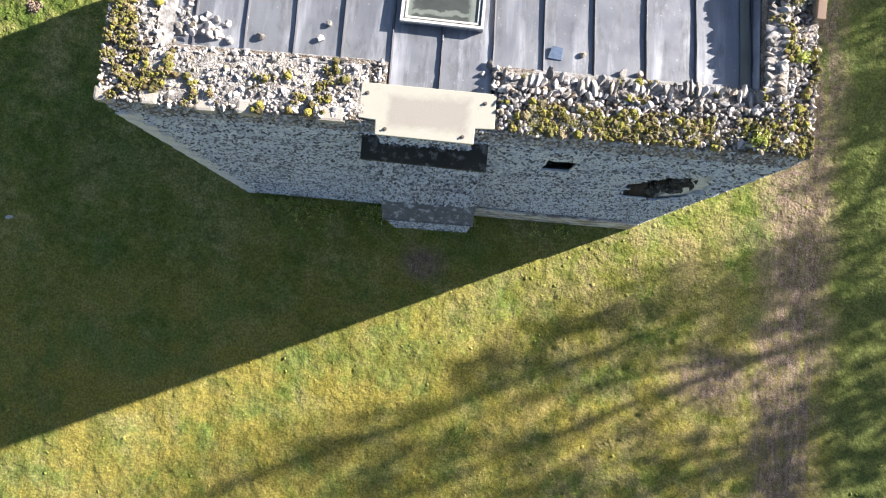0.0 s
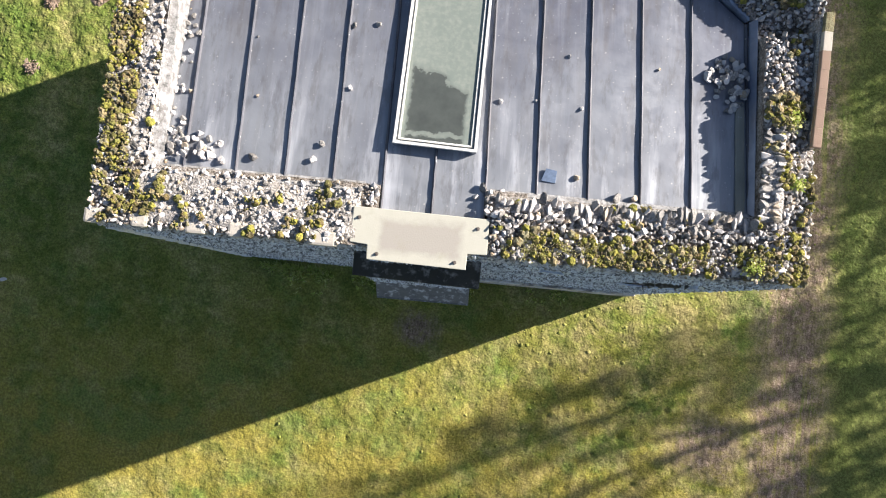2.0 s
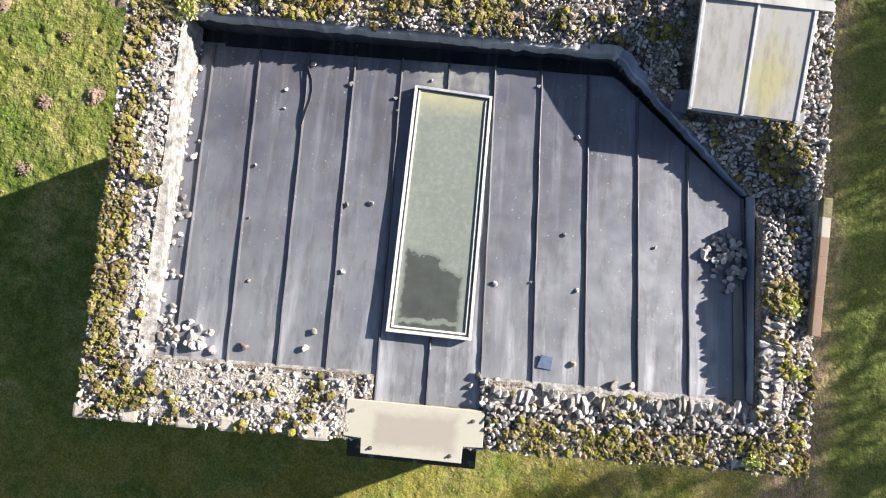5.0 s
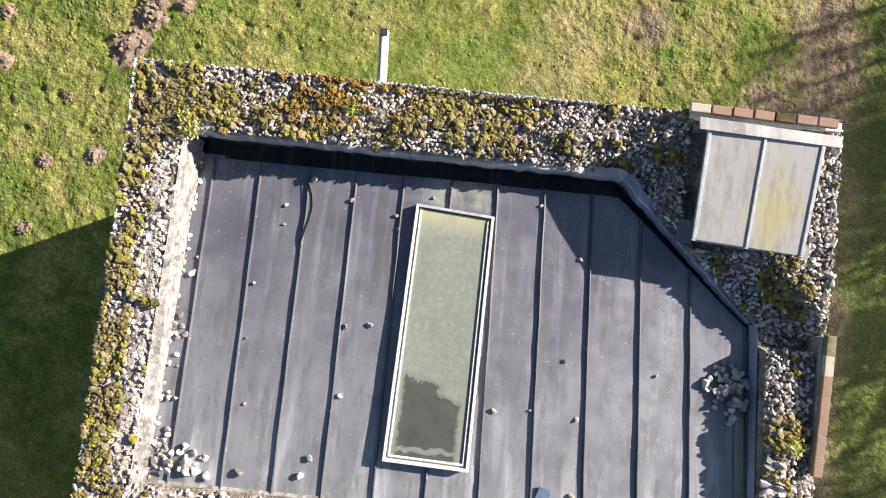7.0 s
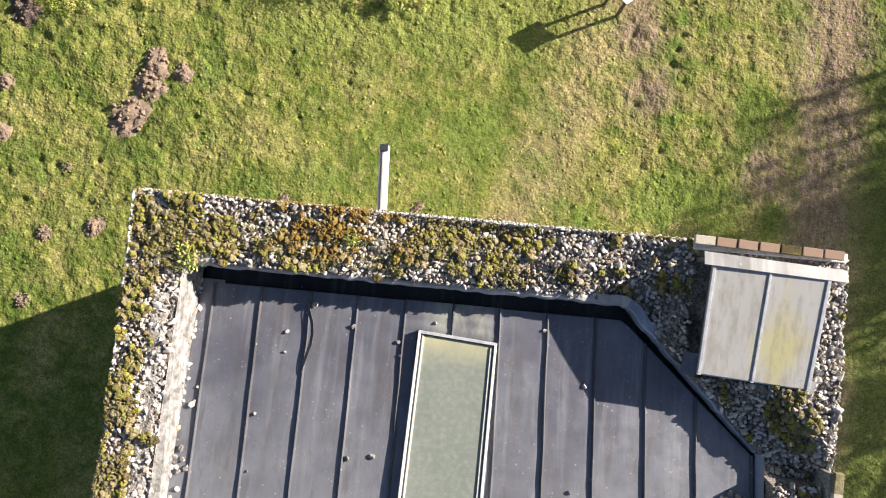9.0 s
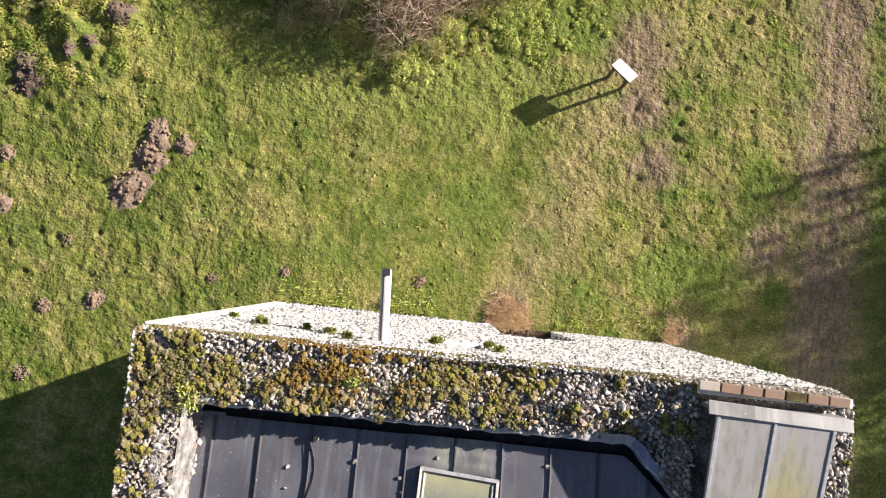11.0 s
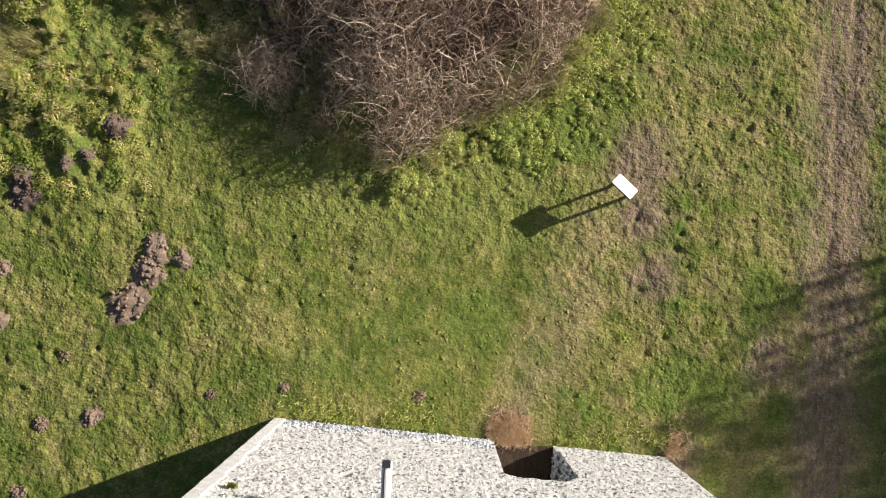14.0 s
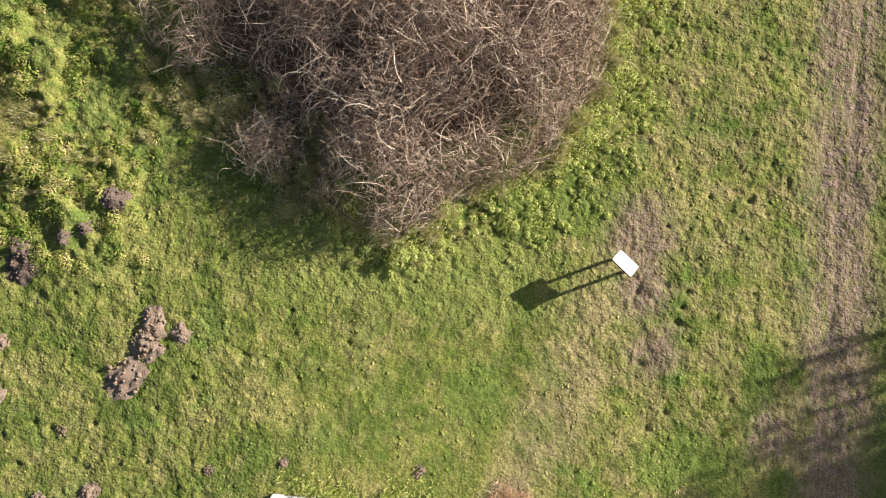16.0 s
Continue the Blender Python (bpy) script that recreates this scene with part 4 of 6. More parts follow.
def masonry_wall(name, a, b, out, openings, pitch, seed, label, alcoves=(), flint=None, core=None):
    """One side of the tower between the corners a and b, with openings cut through it, and its flints."""
    rng = np.random.default_rng(seed)
    A, B, C, D = (np.array(q) for q in (BASE[a], BASE[b], EAVE[a], EAVE[b]))
    if abs(out[0]) > 0.5:
        A, B, C, D = A + (0, 0.07), B - (0, 0.07), C + (0, 0.07), D - (0, 0.07)
    length = float(np.linalg.norm(B - A))
    along = np.array([*(B - A) / length, 0])
    out = np.array(out, float)

    def point(u, z):
        u, z = np.asarray(u, float), np.asarray(z, float)
        s, t = (u / length)[..., None], (z / EAVE_Z)[..., None]
        xy = (A + (B - A) * s) * (1 - t) + (C + (D - C) * s) * t
        return np.concatenate([xy, z[..., None]], -1)

    def open_at(u, z, grow=0.0):
        hit = np.zeros(np.shape(u), bool)
        p = point(u, z)
        for test in openings:
            hit |= test(p[..., 0], p[..., 2], grow)
        return hit

    nu, nz = int(length / 0.07), int(EAVE_Z / 0.07)
    us, zs = np.linspace(0, length, nu + 1), np.linspace(-0.3, EAVE_Z, nz + 1)
    U, Z = np.meshgrid(us, zs, indexing="ij")
    face = point(U, Z)
    jag = rng.normal(0, 0.006, face.shape[:2])
    depth = np.full(face.shape[:2], 0.6 if out[0] else 0.75)
    for x0, x1, z0, z1 in alcoves:
        depth[(face[..., 0] > x0) & (face[..., 0] < x1) & (face[..., 2] > z0) & (face[..., 2] < z1)] = 0.03
    outer, inner = face + out * jag[..., None], face - out * depth[..., None]
    cu, cz = np.meshgrid((us[1:] + us[:-1]) / 2, (zs[1:] + zs[:-1]) / 2, indexing="ij")
    solid = ~open_at(cu, cz)
    n = (nu + 1) * (nz + 1)
    verts = np.concatenate([outer.reshape(-1, 3), inner.reshape(-1, 3)])
    quads = []
    for i in range(nu):
        for j in range(nz):
            if not solid[i, j]:
                continue
            p = [i * (nz + 1) + j, (i + 1) * (nz + 1) + j, (i + 1) * (nz + 1) + j + 1, i * (nz + 1) + j + 1]
            quads += [p, [q + n for q in p[::-1]]]
            for (di, dj), (s, t) in (((0, -1), (p[0], p[1])), ((1, 0), (p[1], p[2])), ((0, 1), (p[2], p[3])), ((-1, 0), (p[3], p[0]))):
                k, m = i + di, j + dj
                if not (0 <= k < nu and 0 <= m < nz) or not solid[k, m]:
                    quads.append([t, s, s + n, t + n])
    wall = part(name, mesh_np(name, verts, quads, core or MORTAR), parent=tower, label=label)
    v, f = face_flints(point, out, along, length, EAVE_Z, pitch, rng, lambda u, z: open_at(u, z, 0.02) | ((flint is not None) & (u < 0.27)), 1.0, 0.5 if flint else 0.93, 0.4 if out[0] else 0.75)
    part("flint_facing", mesh_np("flint_facing", v, f, flint or FLINT_SHADE_BLUE), parent=wall, kind="stuff", label="small grey and white flints in lime mortar")
    return wall, point, length


def door_hole(x, z, g):
    arch = 2.82 - 0.5 * np.clip(np.abs(x - 1.62) - 0.25, 0, 1) ** 2 * 3
    return (x > 0.97 - g) & (x < 2.34 + g) & (z < arch + g)


def loop_hole(x0, x1, z0, z1):
    return lambda x, z, g: (x > x0 - g) & (x < x1 + g) & (z > z0 - g) & (z < z1 + g)


def slant_hole(x, z, g):
    """A small window, its head falling to one side."""
    return (x > -0.14 - g) & (x < 0.46 + g) & (z > 5.15 - g) & (z < 5.9 - 0.35 * np.clip((0.25 - x) / 0.4, 0, 1) + g)


def ragged_hole(x, z, g):
    r = np.hypot((x - 3.72) / 0.58, (z - 4.6) / 1.12) + (value_noise(x, z, 5, 71) - 0.5) * 0.6
    return r < 1 + g


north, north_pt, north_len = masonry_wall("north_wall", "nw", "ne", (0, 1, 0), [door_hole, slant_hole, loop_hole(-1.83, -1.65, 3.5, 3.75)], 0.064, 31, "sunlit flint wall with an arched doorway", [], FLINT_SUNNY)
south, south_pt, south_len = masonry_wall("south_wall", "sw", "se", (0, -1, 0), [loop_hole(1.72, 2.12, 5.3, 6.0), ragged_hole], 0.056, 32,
    "shaded flint wall with a small window and a broken hollow", [(1.4, 2.5, 3.6, 6.3), (3.0, 4.3, 1.8, 5.6)], None, WALL_DIRTY_SHADED)
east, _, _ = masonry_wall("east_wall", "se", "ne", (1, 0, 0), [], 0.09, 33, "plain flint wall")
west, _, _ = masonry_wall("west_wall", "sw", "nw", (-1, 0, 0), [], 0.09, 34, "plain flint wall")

# a band of closer, darker flints along the north wall's foot
v, f = face_flints(north_pt, (0, 1, 0), (1, 0, 0), north_len, 0.95, 0.07, np.random.default_rng(41), lambda u, z: (u > 4.75) | (u < 0.3) | (z > 0.55 + 0.4 * value_noise(u, z, 1.5, 43)), 1.1, 0.85, 1.3)
part("flint_footing", mesh_np("flint_footing", v, f, FLINT_SHADE_BLUE), parent=north, kind="stuff", label="band of dark and white flints at the wall foot")


def batter(kx, ky):
    """A lean by kx, ky for each metre of height."""
    return Matrix(((1, 0, kx, 0), (0, 1, ky, 0), (0, 0, 1, 0), (0, 0, 0, 1)))


# dressed corner stones
quoin_mesh = bpy.data.meshes.new("quoin")
qb = box_bm(-0.02, 0.40, -0.02, 0.21, 0, 0.265, 0.014)
qb.to_mesh(quoin_mesh)
qb.free()
quoin_mesh.materials.append(MORTAR)
for key, wall in (("nw", north), ("sw", south)):
    sx, sy = (1 if key[1] == "w" else -1), (-1 if key[0] == "n" else 1)
    for i in range(24):
        x, y = lerp(BASE[key], EAVE[key], i * 0.28 / EAVE_Z)
        ob = part("quoin", quoin_mesh, parent=wall)
        w, d = ((0.62, 0.9) if i % 2 else (0.4, 1.25)) if key[0] == "s" else (0.55 + 0.06 * math.sin(i * 1.7), 1.0)
        k = random.uniform(0.9, 1.08)
        ob.matrix_basis = Matrix.Translation((x - random.uniform(0.004, 0.01) * sx, y - random.uniform(0.004, 0.01) * sy, i * 0.28)) @ batter((EAVE[key][0] - BASE[key][0]) / EAVE_Z, (EAVE[key][1] - BASE[key][1]) / EAVE_Z) @ Matrix.Diagonal((sx * w * k, sy * d, 1.02, 1))

# old render along the foot of the south wall
rb = prism_bm([(1.0, -4.975, -0.1), (4.5, -5.0, -0.1), (4.5, -4.955, 0.82), (3.4, -4.945, 0.95), (2.4, -4.935, 0.86), (1.0, -4.925, 1.05)], 0.05, (0, -1, 0), 0.012)
part("render_band", rb, RENDER, south, "patch of stained pale render")
part("earth_floor", box_bm(-3.2, 4.0, -4.2, 1.0, -0.1, 0.06, 0.01), EARTH_FLOOR_SHADE, tower, "earth floor inside, coloured dark for the room's shade")
rr = np.random.default_rng(39)
n = 260
rs = rr.uniform(0.03, 0.07, n)
v, f = blobs(np.stack([rr.normal(2.33, 0.015, n), rr.uniform(0.32, 0.98, n), rr.uniform(0.05, 2.55, n)], 1), np.stack([rs * 0.6, rs * 1.2, rs], 1), turns(n, 0.5, rr), ICO1, 0.2, rr)
part("jamb_rubble", mesh_np("jamb_rubble", v, f, FLINT_SHADE_BLUE), parent=north, kind="stuff", label="rough flints lining the doorway")
# added slab, keeps the lit ground out of sight through the wall openings
part("view_block_slab", box_bm(-3.0, 3.8, -4.0, 0.3, 3.0, 3.18, 0.01), TIMBER, tower, "added dark slab that hides the lit ground inside")
# rubble left in the broken hollow, in dark stone to paint the shade there
hr = np.random.default_rng(38)
n = 120
hc = np.stack([hr.uniform(3.68, 4.08, n), hr.uniform(-4.74, -4.55, n), hr.uniform(3.9, 5.15, n)], 1)
hs = hr.uniform(0.025, 0.07, n)
v, f = blobs(hc, np.stack([hs * 1.3, hs, hs * 0.8], 1), turns(n, 3, hr), ICO1, 0.25, hr)
part("hollow_rubble", mesh_np("hollow_rubble", v, f, DARKSTONE), parent=south, kind="stuff", label="broken flints coloured dark for the hollow's shade")

# buttress and flue on the south side
flue = part("buttress", box_bm(-0.74, 0.88, -5.40, -4.7, -0.2, 2.45, 0.02), MORTAR, tower, "stepped flint buttress carrying an old flue")


def tapered(z0, z1, r0, r1):
    bm = bmesh.new()
    lo = [bm.verts.new((x, y, z0)) for x, y in ((r0[0], r0[2]), (r0[1], r0[2]), (r0[1], r0[3]), (r0[0], r0[3]))]
    hi = [bm.verts.new((x, y, z1)) for x, y in ((r1[0], r1[2]), (r1[1], r1[2]), (r1[1], r1[3]), (r1[0], r1[3]))]
    bm.faces.new(lo[::-1])
    bm.faces.new(hi)
    for i in range(4):
        bm.faces.new((lo[i], lo[(i + 1) % 4], hi[(i + 1) % 4], hi[i]))
    bmesh.ops.bevel(bm, geom=list(bm.edges), offset=0.012, segments=1, affect="EDGES")
    return bm


part("upper_stage", tapered(2.4, 6.56, (-0.80, 0.87, -5.12, -4.6), (-0.66, 0.76, -4.93, -4.5)), MORTAR, flue)
part("weathering", prism_bm([(-0.79, -5.44, 2.44), (0.92, -5.44, 2.44), (0.92, -5.06, 2.44), (-0.79, -5.06, 2.44)], 0.06, (0, 0, 1), 0.015), MOTTLED, flue, "mottled dark sloping ledge")
part("weathering_slope", tapered(2.5, 2.86, (-0.79, 0.92, -5.42, -5.0), (-0.8, 0.9, -5.13, -5.0)), MOTTLED, flue, "mottled dark sloping ledge")
part("flue_ledge", prism_bm([(-0.72, -4.99, 6.56), (0.86, -5.03, 6.56), (0.86, -4.55, 6.56), (-0.72, -4.55, 6.56)], 0.07, (0, 0, 1), 0.015), DARKSTONE, flue, "blackened mossy ledge")
part("flue_stack", box_bm(-0.48, 0.64, -4.77, -4.25, 6.6, 7.155, 0.015), MORTAR, flue)
rng = np.random.default_rng(35)


def flat_face(p0, p1, top0, top1):
    p0, p1, top0, top1 = (np.array(q, float) for q in (p0, p1, top0, top1))
    length, height = float(np.linalg.norm(p1 - p0)), float(top0[2] - p0[2])

    def point(u, z):
        s, t = (u / length)[:, None], (z / height)[:, None]
        return (p0 + (p1 - p0) * s) * (1 - t) + (top0 + (top1 - top0) * s) * t
    return point, (p1 - p0) / length, length, height


pieces = []
for p0, p1, t0, t1, out in (
        ((-0.74, -5.4, 0), (0.88, -5.4, 0), (-0.74, -5.4, 2.42), (0.88, -5.4, 2.42), (0, -1, 0)),
        ((-0.8, -5.12, 2.86), (0.87, -5.12, 2.86), (-0.66, -4.93, 6.55), (0.76, -4.93, 6.55), (0, -1, 0)),
        ((-0.74, -5.4, 0), (-0.74, -4.9, 0), (-0.74, -5.4, 2.42), (-0.74, -4.8, 2.42), (-1, 0, 0)),
        ((0.88, -5.4, 0), (0.88, -4.9, 0), (0.88, -5.4, 2.42), (0.88, -4.8, 2.42), (1, 0, 0)),
        ((-0.8, -5.12, 2.86), (-0.8, -4.8, 2.86), (-0.66, -4.93, 6.55), (-0.66, -4.7, 6.55), (-1, 0, 0)),
        ((0.87, -5.12, 2.86), (0.87, -4.8, 2.86), (0.76, -4.93, 6.55), (0.76, -4.7, 6.55), (1, 0, 0)),
        ((-0.48, -4.77, 6.63), (0.64, -4.77, 6.63), (-0.48, -4.77, 7.15), (0.64, -4.77, 7.15), (0, -1, 0))):
    point, along, length, height = flat_face(p0, p1, t0, t1)
    pieces.append(face_flints(point, out, along, length, height, 0.058, rng))
v, f = join(pieces)
part("flint_facing", mesh_np("flint_facing", v, f, FLINT_SHADE_BLUE), parent=flue, kind="stuff", label="small grey and white flints in lime mortar")
# ---------- parapet ----------
WELL = [(-3.13, -3.92), (-0.43, -3.92), (-0.43, -4.20), (0.83, -4.20), (0.83, -3.88), (3.93, -3.92), (3.96, -1.50), (2.2, 0.2), (-3.06, 0.2)]
RIM_RING = [RIM[k] for k in ("sw", "se", "ne", "nw")]


def roof_z(y):
    return 6.53 - 0.14 * y


def rim_z(x, y):
    """Height of the parapet's top."""
    s, t = np.clip((np.asarray(x) + 3.7) / 8.25, 0, 1), np.clip((np.asarray(y) + 4.6) / 5.5, 0, 1)
    h = (7.2 * (1 - s) + 7.19 * s) * (1 - t) + (6.97 * (1 - s) + 7.10 * s) * t
    # the north edge sags in the middle
    h = h - 0.2 * np.clip(1 - np.abs(np.asarray(x) - 0.6) / 1.9, 0, 1) * np.clip((np.asarray(y) - 0.3) / 0.6, 0, 1)
    # and falls towards the roof
    h = h - 0.22 * np.clip((np.asarray(x) + 2) / 3.5, 0, 1) * np.clip((2.9 - np.asarray(x)) / 0.5, 0, 1) * np.clip(1 - (np.asarray(y) - 0.2) / 0.4, 0, 1) * (np.asarray(y) > -0.3)
    # sunk ground west of the stair hatch
    h = h - 0.15 * np.clip(1.5 - np.hypot((np.asarray(x) - 2.45) / 0.6, (np.asarray(y) - 0.1) / 0.75), 0, 1)
    # low along the skew edge and the east side of the roof
    skew = np.abs(np.asarray(x) * 0.7 + np.asarray(y) * 0.714 - 1.69)
    h = h - 0.26 * np.clip(1.5 - skew / 0.4, 0, 1) * (np.asarray(x) > 2.9) * (np.asarray(y) > -1.7)
    h = h - (-0.06 + 0.1 * np.clip((np.asarray(y) + 3.2) / 1.6, 0, 1)) * np.clip((np.asarray(x) - 3.85) / 0.05, 0, 1) * np.clip((4.4 - np.asarray(x)) / 0.2, 0, 1) * np.clip((-1.3 - np.asarray(y)) / 0.3, 0, 1)
    return h + (fractal(x, y, 2.4, 81) - 0.5) * 0.09


def parapet_core():
    nu, nv = 170, 116
    s, t = np.meshgrid(np.linspace(0, 1, nu + 1), np.linspace(0, 1, nv + 1), indexing="ij")

    def quad(c):
        sw, se, ne, nw = (np.array(c[k]) for k in ("sw", "se", "ne", "nw"))
        return (sw * (1 - s[..., None]) + se * s[..., None]) * (1 - t[..., None]) + (nw * (1 - s[..., None]) + ne * s[..., None]) * t[..., None]

    top, low = quad(RIM), quad(EAVE)
    z = rim_z(top[..., 0], top[..., 1]) - 0.02
    zl = np.full_like(z, 6.1)
    edge = (s == 0) | (s == 1) | (t == 0) | (t == 1)
    zl[edge] = EAVE_Z - 0.01
    hi = np.concatenate([top, z[..., None]], -1).reshape(-1, 3)
    lowxy = np.where(edge[..., None], low, top)
    lo = np.concatenate([lowxy, zl[..., None]], -1).reshape(-1, 3)
    mid = (top[1:, 1:] + top[:-1, :-1]) / 2
    solid = ~inside(mid[..., 0], mid[..., 1], WELL)
    n, quads = len(hi), []
    for i in range(nu):
        for j in range(nv):
            if not solid[i, j]:
                continue
            p = [i * (nv + 1) + j, (i + 1) * (nv + 1) + j, (i + 1) * (nv + 1) + j + 1, i * (nv + 1) + j + 1]
            quads.append(p)
            for (di, dj), (a, b) in (((0, -1), (p[0], p[1])), ((1, 0), (p[1], p[2])), ((0, 1), (p[2], p[3])), ((-1, 0), (p[3], p[0]))):
                k, m = i + di, j + dj
                if not (0 <= k < nu and 0 <= m < nv) or not solid[k, m]:
                    quads.append([b, a, a + n, b + n])
    return mesh_np("parapet", np.concatenate([hi, lo]), quads, RUBBLE_BED, False)


parapet = part("parapet", parapet_core(), parent=tower, label="broad rubble parapet crusted with moss and loose flints")


def parapet_flints():
    rng = np.random.default_rng(36)
    p = 0.046
    X, Y = np.meshgrid(np.arange(-3.85, 4.75, p), np.arange(-4.75, 1.05, p))
    x = (X + rng.uniform(-0.5, 0.5, X.shape) * p).ravel()
    y = (Y + rng.uniform(-0.5, 0.5, Y.shape) * p).ravel()
    ok = inside(x, y, RIM_RING) & ~inside(x, y, WELL)
    ok &= ~((x > -0.72) & (x < 0.9) & (y > -4.85) & (y < -4.15))
    ok &= ~((x > 2.9) & (x < 4.3) & (y > -0.6) & (y < 0.86)) & ~((x > 2.82) & (y > 0.9)) & ~((x > 4.48) & (y < -1.5) & (y > -3.1))
    cobble = ((x > 0.88) & (x < 3.9) & (y > -4.07) & (y < -3.8)) | ((x > 3.85) & (x < 4.2) & (y < -2.9) & (y > -3.97))
    ok &= ~cobble
    lime = (x < -3.05) & (x > -3.32) & (y < -0.2) | (y > -4.05) & (y < -3.85) & (x < -0.5)
    ok &= ~lime | (rng.uniform(0, 1, len(x)) < 0.6)
    x, y, lime = x[ok], y[ok], lime[ok]
    n = len(x)
    small = (y > 0.0) & (x < 4.4)
    r = np.where(small, rng.uniform(0.01, 0.03, n), rng.uniform(0.011, 0.034, n))
    r = np.where(rng.uniform(0, 1, n) < 0.06, r * 1.6, r)
    s = np.stack([r * rng.uniform(0.9, 1.45, n), r * rng.uniform(0.7, 1.0, n), r * rng.uniform(0.6, 0.95, n)], 1)
    c = np.stack([x, y, rim_z(x, y) + r * rng.uniform(-0.35, 0.55, n)], 1)
    rot = turns(n, 0.9, rng)
    # rows of long cobbles set on edge along the inner side
    cc, cs, cr = [], [], []
    for row, y0 in enumerate((-3.98, -4.13)):
        xx = 0.92
        while xx < 3.88:
            w = rng.uniform(0.024, 0.046)
            xx += w
            a = rng.normal(1.5708, 0.18 if row == 0 else 0.7)
            yy = y0 + rng.uniform(-0.05, 0.05)
            cc.append((xx, yy, float(rim_z(xx, yy)) + 0.02 + 0.02 * rng.uniform()))
            cs.append((rng.uniform(0.055, 0.1) if row == 0 else rng.uniform(0.03, 0.06), w * 1.12, rng.uniform(0.035, 0.05)))
            cr.append([[math.cos(a), -math.sin(a), 0], [math.sin(a), math.cos(a), 0], [0, 0, 1]])
            xx += w * 0.95
    for col, x0 in enumerate((3.98, 4.13)):
        yy = -3.95
        while yy < -2.9:
            w = rng.uniform(0.024, 0.055)
            yy += w
            a = rng.normal(0, 0.4)
            cc.append((x0, yy, float(rim_z(x0, yy)) + 0.02))
            cs.append((rng.uniform(0.04, 0.09), w * 1.02, rng.uniform(0.035, 0.06)))
            cr.append([[math.cos(a), -math.sin(a), 0], [math.sin(a), math.cos(a), 0], [0, 0, 1]])
            yy += w * 0.95
    c, s, rot = np.concatenate([c, cc]), np.concatenate([s, cs]), np.concatenate([rot, cr])
    # the most visible ones are pieces of their own, the rest one mass
    size = s.max(1) + 0.02 * (np.arange(len(s)) >= n)
    own = np.zeros(len(s), bool)
    own[np.argsort(-size)[:300]] = True
    # pebbles along both sides of the west flashing
    edge = rng.uniform(-3.88, 0.0, 230)
    ex = np.where(np.arange(230) < 160, rng.normal(-3.125, 0.026, 230), rng.normal(-2.985, 0.02, 230))
    er = rng.uniform(0.01, 0.034, 230)
    ez = 7.18 - 0.21 * (edge + 3.94) / 4.1
    ez = ez + (roof_z(edge) + 0.012 - ez) * np.clip((ex + 3.14) / 0.155, 0, 1) + 0.4 * er
    shard = ~own & (s.max(1) < 0.05)
    v, f = join([blobs(c[~own & ~shard], s[~own & ~shard], rot[~own & ~shard], ICO2, 0.05, rng, 7), blobs(c[shard], s[shard] * 1.1, rot[shard], ICO1, 0.25, rng),
                 blobs(np.stack([ex, edge, ez], 1), np.stack([er * 1.3, er, er * 0.8], 1), turns(230, 0.6, rng), ICO1, 0.24, rng)])
    part("flint_rubble", mesh_np("flint_rubble", v, f, FLINT, False), parent=parapet, kind="stuff", label="weathered grey and white flints")
    shapes = []
    for i in range(9):
        v, f = blobs(np.zeros((1, 3)), np.ones((1, 3)), np.eye(3)[None] * 1.12, ICO2, 0.05, rng, 7)
        shapes.append(mesh_np("flint", v, f, FLINT, False))
    for i in np.nonzero(own)[0]:
        ob = part("flint", shapes[i % 9], parent=parapet)
        m = Matrix([list(map(float, q)) for q in rot[i]]).to_4x4()
        ob.matrix_basis = Matrix.Translation([float(q) for q in c[i]]) @ m @ Matrix.Diagonal((*[float(q) for q in s[i]], 1))


